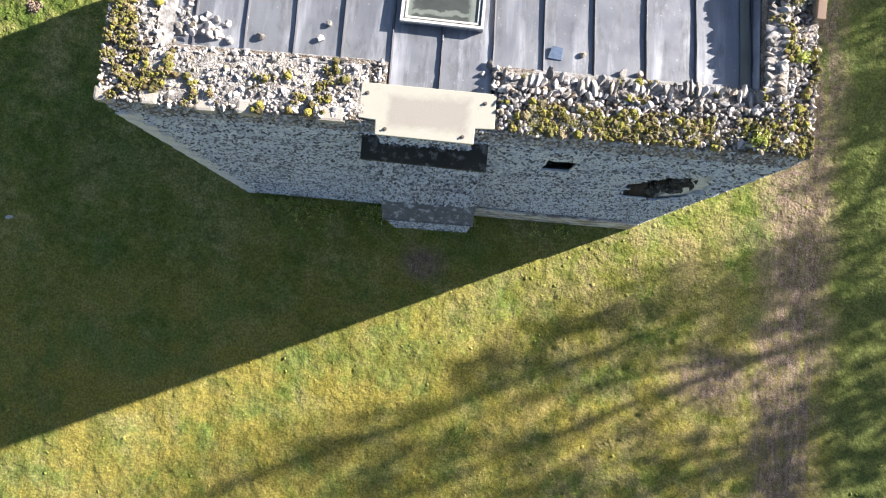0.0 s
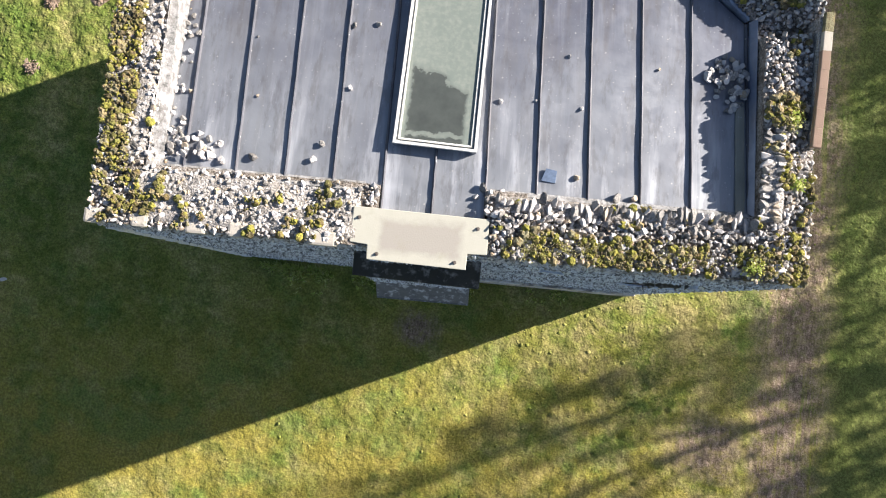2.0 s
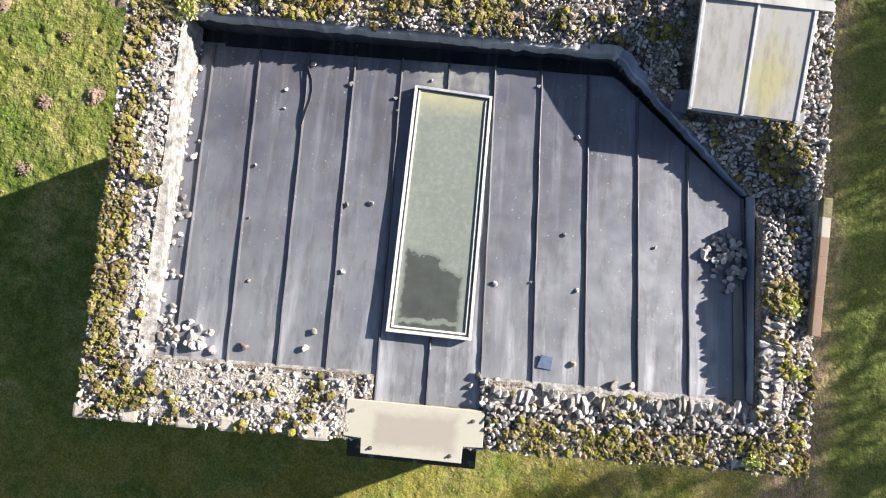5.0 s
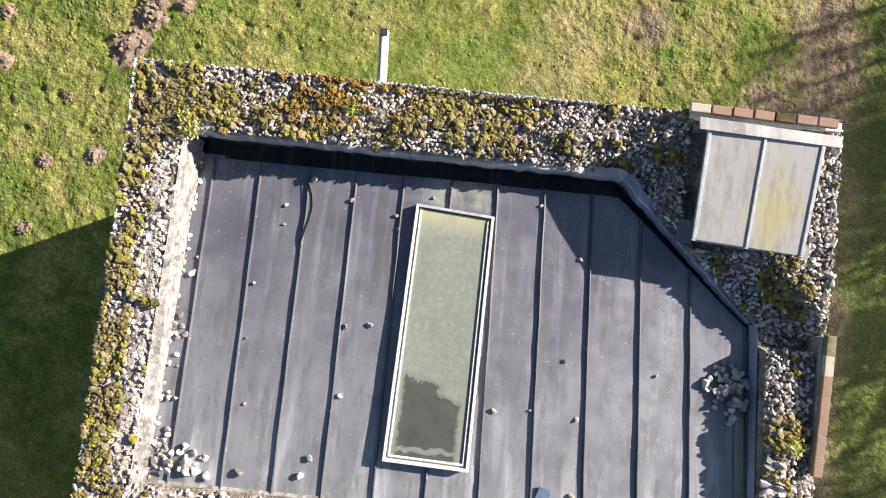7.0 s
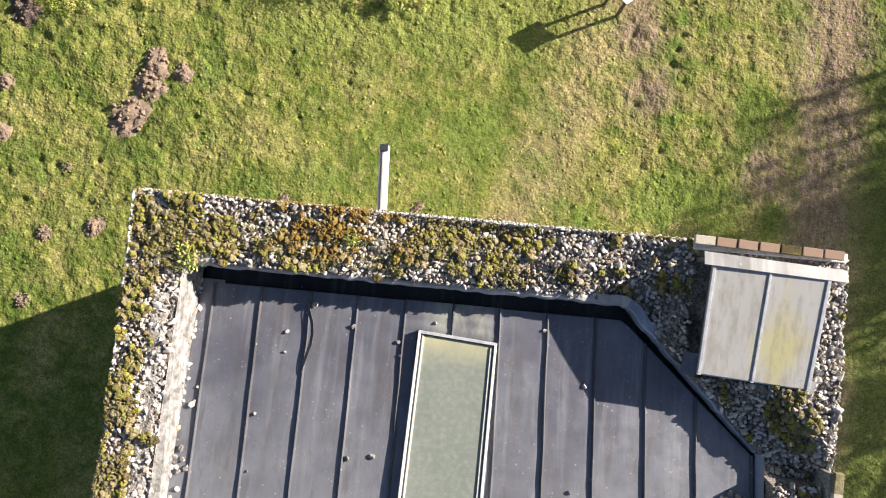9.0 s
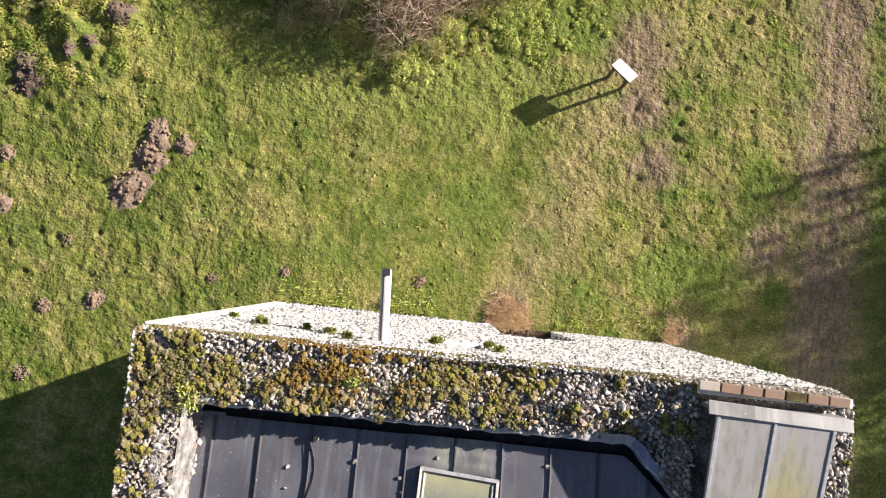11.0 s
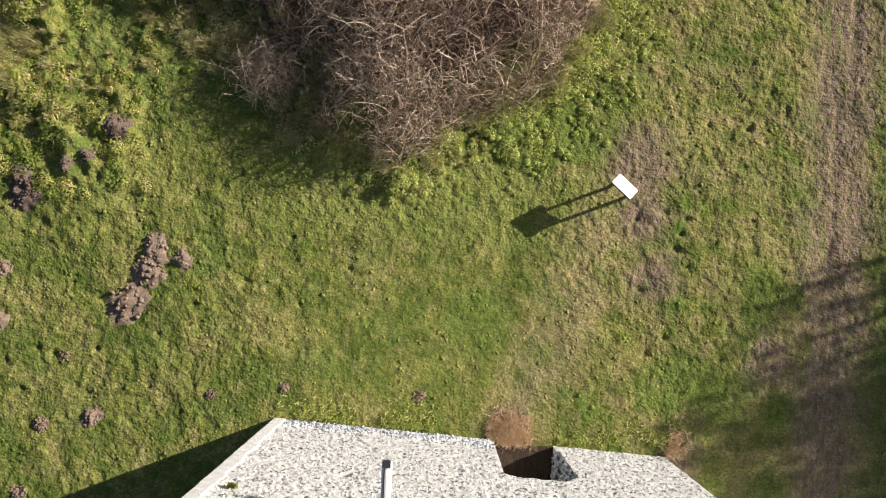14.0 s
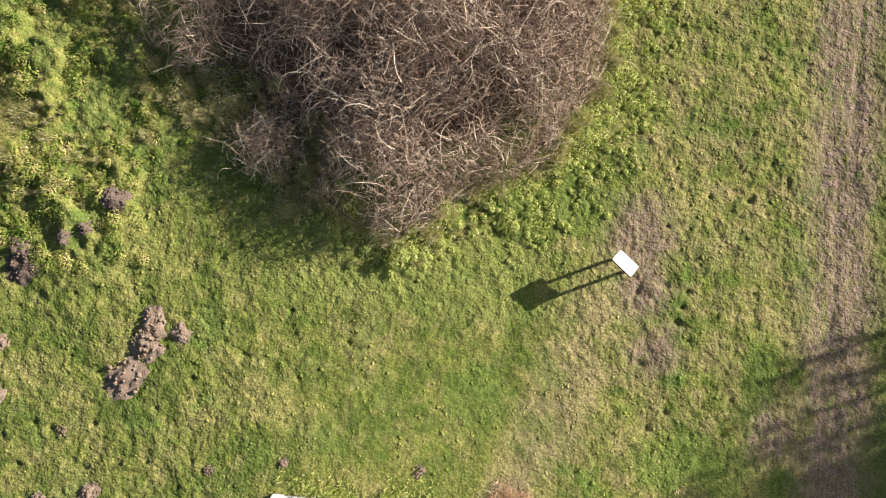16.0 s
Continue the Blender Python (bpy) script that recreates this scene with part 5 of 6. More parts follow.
def parapet_moss():
    rng = np.random.default_rng(37)
    n = 95000
    x, y = rng.uniform(-3.8, 4.7, n), rng.uniform(-4.7, 1.0, n)
    ok = inside(x, y, RIM_RING) & ~inside(x, y, WELL)
    ok &= ~((x > -0.72) & (x < 0.9) & (y > -4.85) & (y < -4.15)) & ~((x > 2.9) & (x < 4.3) & (y > -0.6) & (y < 1.0))
    x, y = x[ok], y[ok]
    want = 0.16 + 0 * x
    want = np.where(y > 0.1, 0.64 - 0.25 * (y < 0.3) - 0.2 * (x > 1.0), want)
    want = np.where((x < -3.36) & (y < 0.1), 0.66, want)
    want = np.where((y < -4.28) & (x > 0.85), 0.64, want)
    want = np.where((y < -4.2) & (x < -0.5), 0.5, want)
    want = np.where((y < -4.0) & (x < -2.9), 0.72, want)
    want = np.where((x > 4.15) & (y < -3.2), 0.55, want)
    want = np.where((x > 4.2) & (y > -0.6), 0.0, want)
    for px, py, r in ((4.2, -2.65, 0.22), (4.15, -0.9, 0.3), (4.05, -4.42, 0.18), (4.35, -4.2, 0.16), (-0.5, -4.4, 0.15), (-1.0, -4.1, 0.14)):
        want = np.where(np.hypot(x - px, y - py) < r, 0.95, want)
    mask = fractal(x, y, 2.6, 91) * 0.5 + 0.25 * value_noise(x, y, 7, 94) + 0.25 * value_noise(x, y, 14, 95)
    keep = mask < 0.28 + 0.34 * want
    keep &= rng.uniform(0, 1, len(x)) < 0.97
    x, y = x[keep], y[keep]
    m = len(x)
    r = rng.uniform(0.009, 0.025, m)
    c = np.stack([x, y, rim_z(x, y) + 0.012 + rng.uniform(0, 0.045, m)], 1)
    s = np.stack([r, r * rng.uniform(0.7, 1, m), r * 0.75], 1)
    v, f = blobs(c, s, turns(m, 0.4, rng), OCTA, 0.2, rng)
    # full cushions, a hand's breadth and less
    pick = rng.choice(m, 2300, False)
    hx, hy = x[pick], y[pick]
    hr = rng.uniform(0.018, 0.05, 2300) * (0.8 + 0.5 * value_noise(hx, hy, 3, 98))
    hc = np.stack([hx, hy, rim_z(hx, hy) + hr * 0.55], 1)
    v, f = join([(v, f), blobs(hc, np.stack([hr, hr * 0.9, hr * 0.85], 1), turns(2300, 0.3, rng), ICO2, 0.16, rng)])
    k = 3000
    kx, kt = rng.uniform(-3.6, 2.8, k), rng.uniform(0.3, 1, k)
    ok = fractal(kx, kt, 2.5, 99) < 0.55
    kx, kt = kx[ok], kt[ok]
    kr = rng.uniform(0.007, 0.02, len(kx))
    kc = np.stack([kx, 1.03 - 0.05 * kt, EAVE_Z + (rim_z(kx, 0.9 + 0 * kx) - EAVE_Z) * kt + 0.015], 1)
    v, f = join([(v, f), blobs(kc, np.stack([kr, kr, kr], 1), turns(len(kx), 3, rng), OCTA, 0.2, rng)])
    part("moss", mesh_np("moss", v, f, MOSS, False), parent=parapet, kind="stuff", label="olive and yellow cushions of moss")
    k = 260
    tx = np.concatenate([rng.normal(-3.2, 0.13, k), rng.normal(1.9, 0.7, k), rng.normal(-1.6, 0.9, k)])
    ty = np.concatenate([rng.normal(0.42, 0.17, k), rng.normal(-4.47, 0.06, k), rng.normal(0.5, 0.15, k)])
    ok = inside(tx, ty, RIM_RING) & ~inside(tx, ty, WELL) & ~((tx > -0.8) & (tx < 1.05) & (ty < 0))
    tx, ty = tx[ok], ty[ok]
    v, f = blades(tx, ty, rim_z(tx, ty) + 0.02, 5, np.full(len(tx), 0.07), 0.005, 0.9, rng)
    part("dry_grass", mesh_np("dry_grass", v, f, TUSSOCK), parent=parapet, kind="stuff", label="tufts of dry grass rooted in the rubble")


parapet_flints()
parapet_moss()


def mortar_bed(x0, x1, y0, y1, lift):
    """Lime mortar packed between the stones of one stretch."""
    nx, ny = int((x1 - x0) / 0.05) + 2, int((y1 - y0) / 0.05) + 2
    X, Y = np.meshgrid(np.linspace(x0, x1, nx), np.linspace(y0, y1, ny), indexing="ij")
    z = rim_z(X, Y) + lift + (fractal(X, Y, 6, 88) - 0.5) * 0.05
    z[0], z[-1], z[:, 0], z[:, -1] = z[0] - 0.06, z[-1] - 0.06, z[:, 0] - 0.06, z[:, -1] - 0.06
    k = (np.arange(nx - 1)[:, None] * ny + np.arange(ny - 1)[None]).ravel()
    me = mesh_np("mortar_bed", np.stack([X, Y, z], -1).reshape(-1, 3), np.stack([k, k + ny, k + ny + 1, k + 1], 1), BED_MORTAR, True)
    part("mortar_bed", me, parent=parapet, label="pale lime mortar between the stones")


mortar_bed(0.9, 3.9, -4.12, -3.9, 0.012)
mortar_bed(3.95, 4.24, -3.97, -2.9, 0.022)
mortar_bed(-3.3, -0.6, -4.6, -3.95, 0.012)
mortar_bed(-3.4, -3.13, -3.9, -0.15, 0.01)

# small plants rooted in the parapet
pr = np.random.default_rng(40)
crop = []
for px, py, r in ((-2.97, 0.2, 0.12), (-3.05, 0.32, 0.09), (4.28, -2.75, 0.12), (3.92, -4.5, 0.11), (4.36, -3.5, 0.07), (-1.1, 0.62, 0.1)):
    n = 150
    d = np.abs(pr.normal(0, 1, (n, 3))) * np.where(pr.uniform(0, 1, (n, 3)) < 0.5, -1, 1) * np.array((0.5, 0.5, 0.35))
    c = np.array((px, py, float(rim_z(px, py)) + 0.05)) + d * r
    e, g = pr.normal(0, 0.011, (n, 3)), pr.normal(0, 0.011, (n, 3))
    crop.append(np.stack([c - e, c + g, c + e, c - g], 1).reshape(-1, 3))
v = np.concatenate(crop)
part("stonecrop", mesh_np("stonecrop", v, np.arange(len(v)).reshape(-1, 4), LUSH), parent=parapet, kind="stuff", label="small green stonecrop rooted among the flints")

for x, y, w in ((-2.50, -4.58, 0.12), (-1.98, -4.58, 0.14), (-1.02, -4.59, 0.17), (-3.68, -4.56, 0.11), (-3.14, -4.56, 0.1)):
    z = float(rim_z(x, y))
    part("edge_block", box_bm(x - w, x + w, y - 0.09, y + 0.09, z - 0.12, z + 0.025, 0.035), EDGEBLOCK, parapet, "weathered buff block bedded in the edge")

# brick courses on the parapet
brick_mesh = bpy.data.meshes.new("brick")
qb = box_bm(-0.115, 0.115, -0.052, 0.052, -0.034, 0.034, 0.009)
qb.to_mesh(brick_mesh)
qb.free()
brick_mesh.materials.append(BRICK)
pale_brick, mossy_brick = brick_mesh.copy(), brick_mesh.copy()
pale_brick.materials[0], mossy_brick.materials[0] = EDGEBLOCK, MOSS
stair_bricks = part("brick_course", box_bm(2.84, 4.6, 0.88, 0.985, 6.95, 7.145, 0.01), MORTAR, parapet, "single course of worn red bricks")
for i in range(7):
    ob = part("brick", brick_mesh, parent=stair_bricks)
    if i in (0, 4):
        ob.data = (pale_brick, mossy_brick)[i // 4]
    ob.matrix_basis = pose(2.93 + i * 0.243, 0.985 - i * 0.006, 7.18 + i * 0.006, random.uniform(-2, 2), random.uniform(-2, 2), -2 + random.uniform(-1.5, 1.5))
east_bricks = part("brick_course", box_bm(4.5, 4.57, -3.04, -1.5, 6.9, 7.222, 0.01), BED_MORTAR, parapet, "single course of worn red bricks")
for i in range(7):
    ob = part("brick", brick_mesh, parent=east_bricks)
    if i > 4:
        ob.data = (pale_brick, mossy_brick)[i - 5]
    ob.matrix_basis = pose(4.53 + i * 0.008, -2.94 + i * 0.225, 7.26, random.uniform(-2, 2), random.uniform(-2, 2), 90 - 2 + random.uniform(-1.5, 1.5))

# ---------- lead roof ----------
roof = part("roof", box_bm(-3.0, -0.45, 0.05, 0.1, 6.2, 6.3, 0.004), LEAD_SHADED, tower, "sloping lead roof with rolled seams")
ROLL_N = [-2.82, -2.231, -1.621, -1.032, -0.44, 0.152, 0.727, 1.319, 1.912, 2.527, 3.146, 3.807]
ROLL_S = [-2.745, -2.136, -1.553, -0.981, -0.396, 0.198, 0.806, 1.401, 2.005, 2.623, 3.216, 3.9]


def roll_x(i, y):
    return ROLL_N[i] + (ROLL_S[i] - ROLL_N[i]) * (-y / 3.7)


def north_end(x):
    return -0.04 if x < 2.25 else -0.04 - (x - 2.25) * 0.93


def lead_sheet(i, y0, y1=None, x0=None, x1=None):
    """One bay of lead between two rolls."""
    ya, yb = (north_end(roll_x(i, 0)), north_end(roll_x(i + 1, 0))) if y1 is None else (y1, y1)
    xa = (lambda y: roll_x(i, y) if x0 is None else x0)
    xb = (lambda y: roll_x(i + 1, y) if x1 is None else x1)
    n, m = 6, 14
    rng = random.Random(i * 7 + int(-y0 * 10))
    grid, faces = [], []
    for a in range(n + 1):
        s = a / n
        ye = ya + (yb - ya) * s
        if y1 is None:
            ye = north_end(roll_x(i, 0) + (roll_x(i + 1, 0) - roll_x(i, 0)) * s)
        for b in range(m + 1):
            y = y0 + (ye - y0) * b / m
            x = xa(y) + (xb(y) - xa(y)) * s
            grid.append((x, y, roof_z(y) + 0.006 * math.sin(s * 3.1416) * math.sin(b * 1.3 + i) + rng.uniform(-0.002, 0.002)))
    for a in range(n):
        for b in range(m):
            k = a * (m + 1) + b
            faces.append((k, k + m + 1, k + m + 2, k + 1))
    top = np.array(grid)
    low = top - np.array((0, 0, 0.02))
    k = len(top)
    f = np.array(faces)
    rim = []
    for a in range(n):
        for b0 in (0, m):
            p, q = a * (m + 1) + b0, (a + 1) * (m + 1) + b0
            rim.append((p, q, q + k, p + k))
    for b in range(m):
        for a0 in (0, n):
            p, q = a0 * (m + 1) + b, a0 * (m + 1) + b + 1
            rim.append((p, q, q + k, p + k))
    me = mesh_np("lead_sheet", np.concatenate([top, low]), np.concatenate([f, f[:, ::-1] + k, np.array(rim)]), LEAD, False)
    bm = bmesh.new()
    bm.from_mesh(me)
    bmesh.ops.recalc_face_normals(bm, faces=bm.faces)
    bm.to_mesh(me)
    bm.free()
    for q in me.polygons:
        q.use_smooth = True
    me.set_sharp_from_angle(angle=radians(40))
    return part("lead_sheet", me, parent=roof)


for i in range(11):
    if i in (4, 5):
        lead_sheet(i, -0.44, -0.03)
        lead_sheet(i, -4.22, -3.38)
    else:
        lead_sheet(i, -3.94)
lead_sheet(4, -3.38, -0.44, None, -0.27)
lead_sheet(5, -3.38, -0.44, 0.63, None)
lead_sheet(0, -3.94, 0.0, -3.0, -2.70)
lead_sheet(10, -3.94, -1.62, 3.8, 3.9).location.z = -0.012
ROLL_RING = [(-0.016, -0.01), (-0.017, 0.012), (-0.012, 0.028), (0.0, 0.034), (0.012, 0.028), (0.017, 0.012), (0.016, -0.01)]
for i in range(12):
    spans = [(-3.93, north_end(ROLL_N[i]))]
    if i == 4:
        spans = [(-4.2, -0.03)]
    if i == 5:
        spans = [(-4.2, -3.4), (-0.42, -0.03)]
    if i == 6:
        spans = [(-3.93, -0.03)]
    for y0, y1 in spans:
        path = []
        for k in range(13):
            y = y0 + (y1 - y0) * k / 12
            path.append((roll_x(i, y) + random.uniform(-0.004, 0.004), y, roof_z(y) + random.uniform(-0.002, 0.003)))
        part("seam_roll", sweep_bm(path, ROLL_RING), LEAD_ROLL, roof)
# gutters and flashings
gut = bmesh.new()
for p, q in (((-3.0, 0.06, 6.4), (2.3, 0.06, 6.42)), ((2.15, 0.14, 6.42), (3.95, -1.68, 6.44))):
    a, b = Vector(p), Vector(q)
    side = (b - a).cross(Vector((0, 0, 1))).normalized() * 0.17
    vs = [gut.verts.new(c) for c in (a - side, a + side, b + side, b - side)]
    gut.faces.new(vs)
bmesh.ops.solidify(gut, geom=list(gut.faces), thickness=0.02)
part("gutter", gut, LEAD_SHADED, roof, "lead gutter coloured dark for its shade")
def edge_line():
    bends = [(-3.05, 0.2, 6.97), (2.18, 0.18, 6.77), (2.26, 0.13, 6.76), (3.88, -1.43, 6.77)]
    out = []
    for a, b, k in zip(bends, bends[1:], (60, 2, 30)):
        for i in range(k):
            x, y, z = lerp(a, b, i / k)
            out.append((x + random.uniform(-0.01, 0.01), y + random.uniform(-0.014, 0.014), z + random.uniform(-0.016, 0.016)))
    return out + [bends[-1]]


EDGE = edge_line()
part("upstand", sweep_bm([(x, y, z - 0.34) for x, y, z in EDGE], [(-0.012, -0.3), (-0.012, 0.34), (0.012, 0.34), (0.012, -0.3)]), LEAD_SHADED, roof, "lead upstand coloured dark for its shade")
LIP = [(-0.09, 0.0), (-0.09, 0.03), (-0.03, 0.036), (0.012, 0.032), (0.03, 0.015), (0.046, -0.11), (0.036, -0.115), (0.015, 0.0)]
part("edge_flashing", sweep_bm(EDGE[:62], LIP), LEAD_PALE, roof, "pale dressed lead flashing over the parapet edge")
# the skew stretch gets the darker, sky-blue lead in place of real shade
part("edge_flashing", sweep_bm(EDGE[61:], LIP), LEAD_SKY_TINT, roof, "dressed lead flashing over the parapet edge")
part("west_flashing", prism_bm([(-3.14, -3.94, 7.18), (-2.98, -3.94, roof_z(-3.94) + 0.012), (-2.99, 0.15, roof_z(0.15) + 0.012), (-3.07, 0.2, 6.97)], 0.012, (0.4, 0, 0.9)), LIMED, roof, "whitened lead flashing")
part("south_flashing", prism_bm([(-3.05, -3.88, roof_z(-3.88) + 0.006), (-0.6, -3.88, roof_z(-3.88) + 0.006), (-0.6, -4.0, 7.18), (-3.05, -4.0, 7.18)], 0.01, (0, 0.4, 0.9)), LIMED, roof, "whitened lead flashing")
part("south_flashing", prism_bm([(0.87, -3.84, roof_z(-3.84) + 0.006), (3.9, -3.86, roof_z(-3.86) + 0.006), (3.9, -3.95, 7.17), (0.87, -3.95, 7.17)], 0.01, (0, 0.4, 0.9)), LIMED, roof, "whitened lead flashing")
part("cover_strip", prism_bm([(3.74, -3.85, roof_z(-3.85) + 0.012), (3.85, -3.85, roof_z(-3.85) + 0.012), (3.83, -2.5, roof_z(-2.5) + 0.012), (3.73, -2.5, roof_z(-2.5) + 0.012)], 0.012), STAINED, roof, "olive-stained strip of lead")
part("east_flashing", prism_bm([(3.885, -3.86, roof_z(-3.86) + 0.008), (3.93, -3.9, 7.17), (3.945, -1.44, 6.86), (3.885, -1.46, roof_z(-1.46) + 0.008)], 0.012, (-0.5, 0, 0.86)), LEAD_SKY_TINT, roof, "dull lead flashing")
# waterspout
sp = sweep_bm([(-0.83, 0.2, 6.16), (-0.90, 1.1, 6.1), (-0.95, 1.95, 6.02)],
              [(-0.06, 0.05), (-0.068, 0.0), (-0.05, -0.055), (0.0, -0.07), (0.05, -0.055), (0.068, 0.0), (0.06, 0.05), (0.0, 0.06)])
slot = sweep_bm([(-0.845, 0.2, 6.22), (-0.915, 1.1, 6.16), (-0.965, 1.95, 6.08)], [(-0.022, -0.02), (-0.022, 0.014), (-0.004, 0.014), (-0.004, -0.02)])
spout = part("waterspout", sp, LEAD_WHITE, tower, "long pale lead waterspout jutting from the wall")
# the spout is solid: near-black inserts paint the shade of its hollows
part("spout_mouth", sweep_bm([(-0.946, 1.87, 6.045), (-0.951, 1.956, 6.033)], [(-0.05, 0.07), (-0.05, 0.0), (0.0, -0.05), (0.05, 0.0), (0.05, 0.07)]), SHADOWED, spout, "dark plug standing in for the open end's shade")
part("channel", slot, SHADOWED, spout, "dark strip standing in for a shaded slot")

# flints on the sloping outer skirt of the parapet
skirt = []
for a, b, out in (("nw", "ne", (0, 0.8, 0.6)), ("sw", "se", (0, -1, 0)), ("se", "ne", (1, 0, 0)), ("sw", "nw", (-1, 0, 0))):
    hi0, hi1 = (float(rim_z(*RIM[k])) - 0.02 for k in (a, b))
    point, along, length, height = flat_face((*EAVE[a], EAVE_Z), (*EAVE[b], EAVE_Z), (*RIM[a], (hi0 + hi1) / 2), (*RIM[b], (hi0 + hi1) / 2))
    skirt.append(face_flints(point, out, along, length, height, 0.055, rng, None, 1.1, 0.8, 0.8))
v, f = join(skirt)
part("parapet_facing", mesh_np("parapet_facing", v, f, FLINT_SUNNY), parent=parapet, kind="stuff", label="flints along the outer edge")

# ---------- things on the tower ----------
def quad_rail(name, a, b, a2, b2, depth, material, parent, label=""):
    """A bar between two edges a-b and a2-b2, of some depth downwards."""
    return part(name, prism_bm([a, b, b2, a2], depth, (0, 0, -1), 0.004), material, parent, label)


def inset(corners, d):
    """A ring of four corners moved inwards by d."""
    out = []
    pts = [Vector(c) for c in corners]
    for i, p in enumerate(pts):
        u, w = (pts[(i + 1) % 4] - p).normalized(), (pts[i - 1] - p).normalized()
        out.append(p + (u + w) * d)
    return out


def skylight():
    top = thing("skylight", "long white-framed skylight with algae-stained glass, on lead roof", "skylight")
    ring = [Vector((x, y, roof_z(y) + h)) for x, y, h in ((-0.325, -3.40, 0.125), (0.665, -3.43, 0.125), (0.715, -0.45, 0.1), (-0.25, -0.38, 0.1))]
    a, b, c = inset(ring, 0.034), inset(ring, 0.055), inset(ring, 0.078)
    for i, (name, mat) in enumerate((("frame_rail", WHITEPAINT), ("frame_rail", WHITEPAINT), ("head_rail", ALUMINIUM), ("frame_rail", WHITEPAINT))):
        j = (i + 1) % 4
        quad_rail(name, ring[i], ring[j], a[i], a[j], 0.05, mat, top)
        low = [Vector((p.x, p.y, roof_z(p.y) - 0.06)) for p in (ring[i], ring[j])]
        up = [p - Vector((0, 0, 0.045)) for p in (ring[i], ring[j])]
        nrm = (ring[j] - ring[i]).cross(Vector((0, 0, 1))).normalized()
        part("kerb", prism_bm([low[0] - nrm * 0.01, low[1] - nrm * 0.01, up[1] - nrm * 0.01, up[0] - nrm * 0.01], 0.05, -nrm), LEAD, top, "lead-covered upstand")
        lo = Vector((0, 0, -0.018))
        if i != 2:
            quad_rail("glazing_bead", b[i] + lo, b[j] + lo, c[i] + lo, c[j] + lo, 0.02, WHITEPAINT, top)
    g = inset(ring, 0.05)
    part("pane", prism_bm([p + Vector((0, 0, -0.045)) for p in g], 0.008), ALGAE_GLASS, top, "glass filmed with green algae, clear and dark at the foot")
    w = inset(ring, 0.06)
    well = bmesh.new()
    for i in range(4):
        p, q = w[i], w[(i + 1) % 4]
        well.faces.new([well.verts.new(k) for k in (p - Vector((0, 0, 0.08)), q - Vector((0, 0, 0.08)), q - Vector((0, 0, 1.4)), p - Vector((0, 0, 1.4)))])
    well.faces.new([well.verts.new(p - Vector((0, 0, 1.4))) for p in w])
    bmesh.ops.solidify(well, geom=list(well.faces), thickness=0.01)
    part("light_well", well, DARKROOM, top, "dim plastered shaft")


def hatch():
    top = thing("roof_hatch", "two-pane milky plastic stair hatch in an aluminium frame", "hatch")
    tl, tr, br, bl = (Vector(p) for p in ((3.0, 0.72, 7.32), (4.3, 0.67, 7.33), (4.23, -0.6, 7.16), (2.98, -0.53, 7.15)))

    def at(s, t, z=0.0):
        return (bl * (1 - s) + br * s) * (1 - t) + (tl * (1 - s) + tr * s) * t + Vector((0, 0, z))

    for s0, s1 in ((0.015, 0.479), (0.501, 0.985)):
        part("pane", prism_bm([at(s0, 0.0), at(s1, 0.0), at(s1, 0.985), at(s0, 0.985)], 0.012), MILKY, top, "yellow-stained milky plastic sheet")
    for s0, s1, n in ((-0.012, 0.02, "side_bar"), (0.478, 0.502, "middle_bar"), (0.98, 1.012, "side_bar")):
        part(n, prism_bm([at(s0, 0.0, -0.02), at(s1, 0.0, -0.02), at(s1, 1.0, -0.02), at(s0, 1.0, -0.02)], 0.045, (0, 0, 1), 0.005), ALUMINIUM, top)
        part("end_cap", prism_bm([at(s0, -0.012, -0.01), at(s1, -0.012, -0.01), at(s1, 0.004, -0.01), at(s0, 0.004, -0.01)], 0.03), WHITEPAINT, top)
    part("sill_bar", prism_bm([at(0, -0.012, -0.05), at(1, -0.012, -0.05), at(1, 0.01, -0.05), at(0, 0.01, -0.05)], 0.045, (0, 0, 1), 0.004), ALUMINIUM, top)
    for s0, s1, t0, t1 in ((0.05, 0.09, 0.04, 0.95), (0.91, 0.95, 0.04, 0.95), (0.09, 0.91, 0.04, 0.08), (0.09, 0.91, 0.91, 0.95)):
        ring = [at(s0, t0, -0.03), at(s1, t0, -0.03), at(s1, t1, -0.03), at(s0, t1, -0.03)]
        bm = bmesh.new()
        hi = [bm.verts.new(p) for p in ring]
        lo = [bm.verts.new((p.x, p.y, 6.95)) for p in ring]
        bm.faces.new(hi)
        bm.faces.new(lo[::-1])
        for i in range(4):
            bm.faces.new((lo[i], lo[(i + 1) % 4], hi[(i + 1) % 4], hi[i]))
        bmesh.ops.recalc_face_normals(bm, faces=bm.faces)
        part("kerb", bm, TIMBER, top, "dark weathered timber kerb")
    part("head_flashing", prism_bm([(2.88, 0.70, 7.345), (4.5, 0.64, 7.34), (4.5, 0.78, 7.3), (2.88, 0.85, 7.31)], 0.02, (0, 0, 1), 0.006), LEAD_MID, top, "stained white lead flashing")
    part("head_board", box_bm(2.92, 4.46, 0.74, 0.79, 6.95, 7.31, 0.006), LEAD_MID, top)
    part("apron", prism_bm([(2.80, -0.56, 7.05), (2.97, -0.58, 7.08), (2.98, -0.32, 7.12), (2.84, -0.3, 7.06)], 0.012), LEAD, top, "crumpled lead apron")
    part("foot_apron", prism_bm([(4.1, -0.72, 7.12), (4.3, -0.74, 7.12), (4.32, -0.5, 7.17), (4.12, -0.5, 7.17)], 0.015), LEAD_PALE, top, "crumpled lead apron")


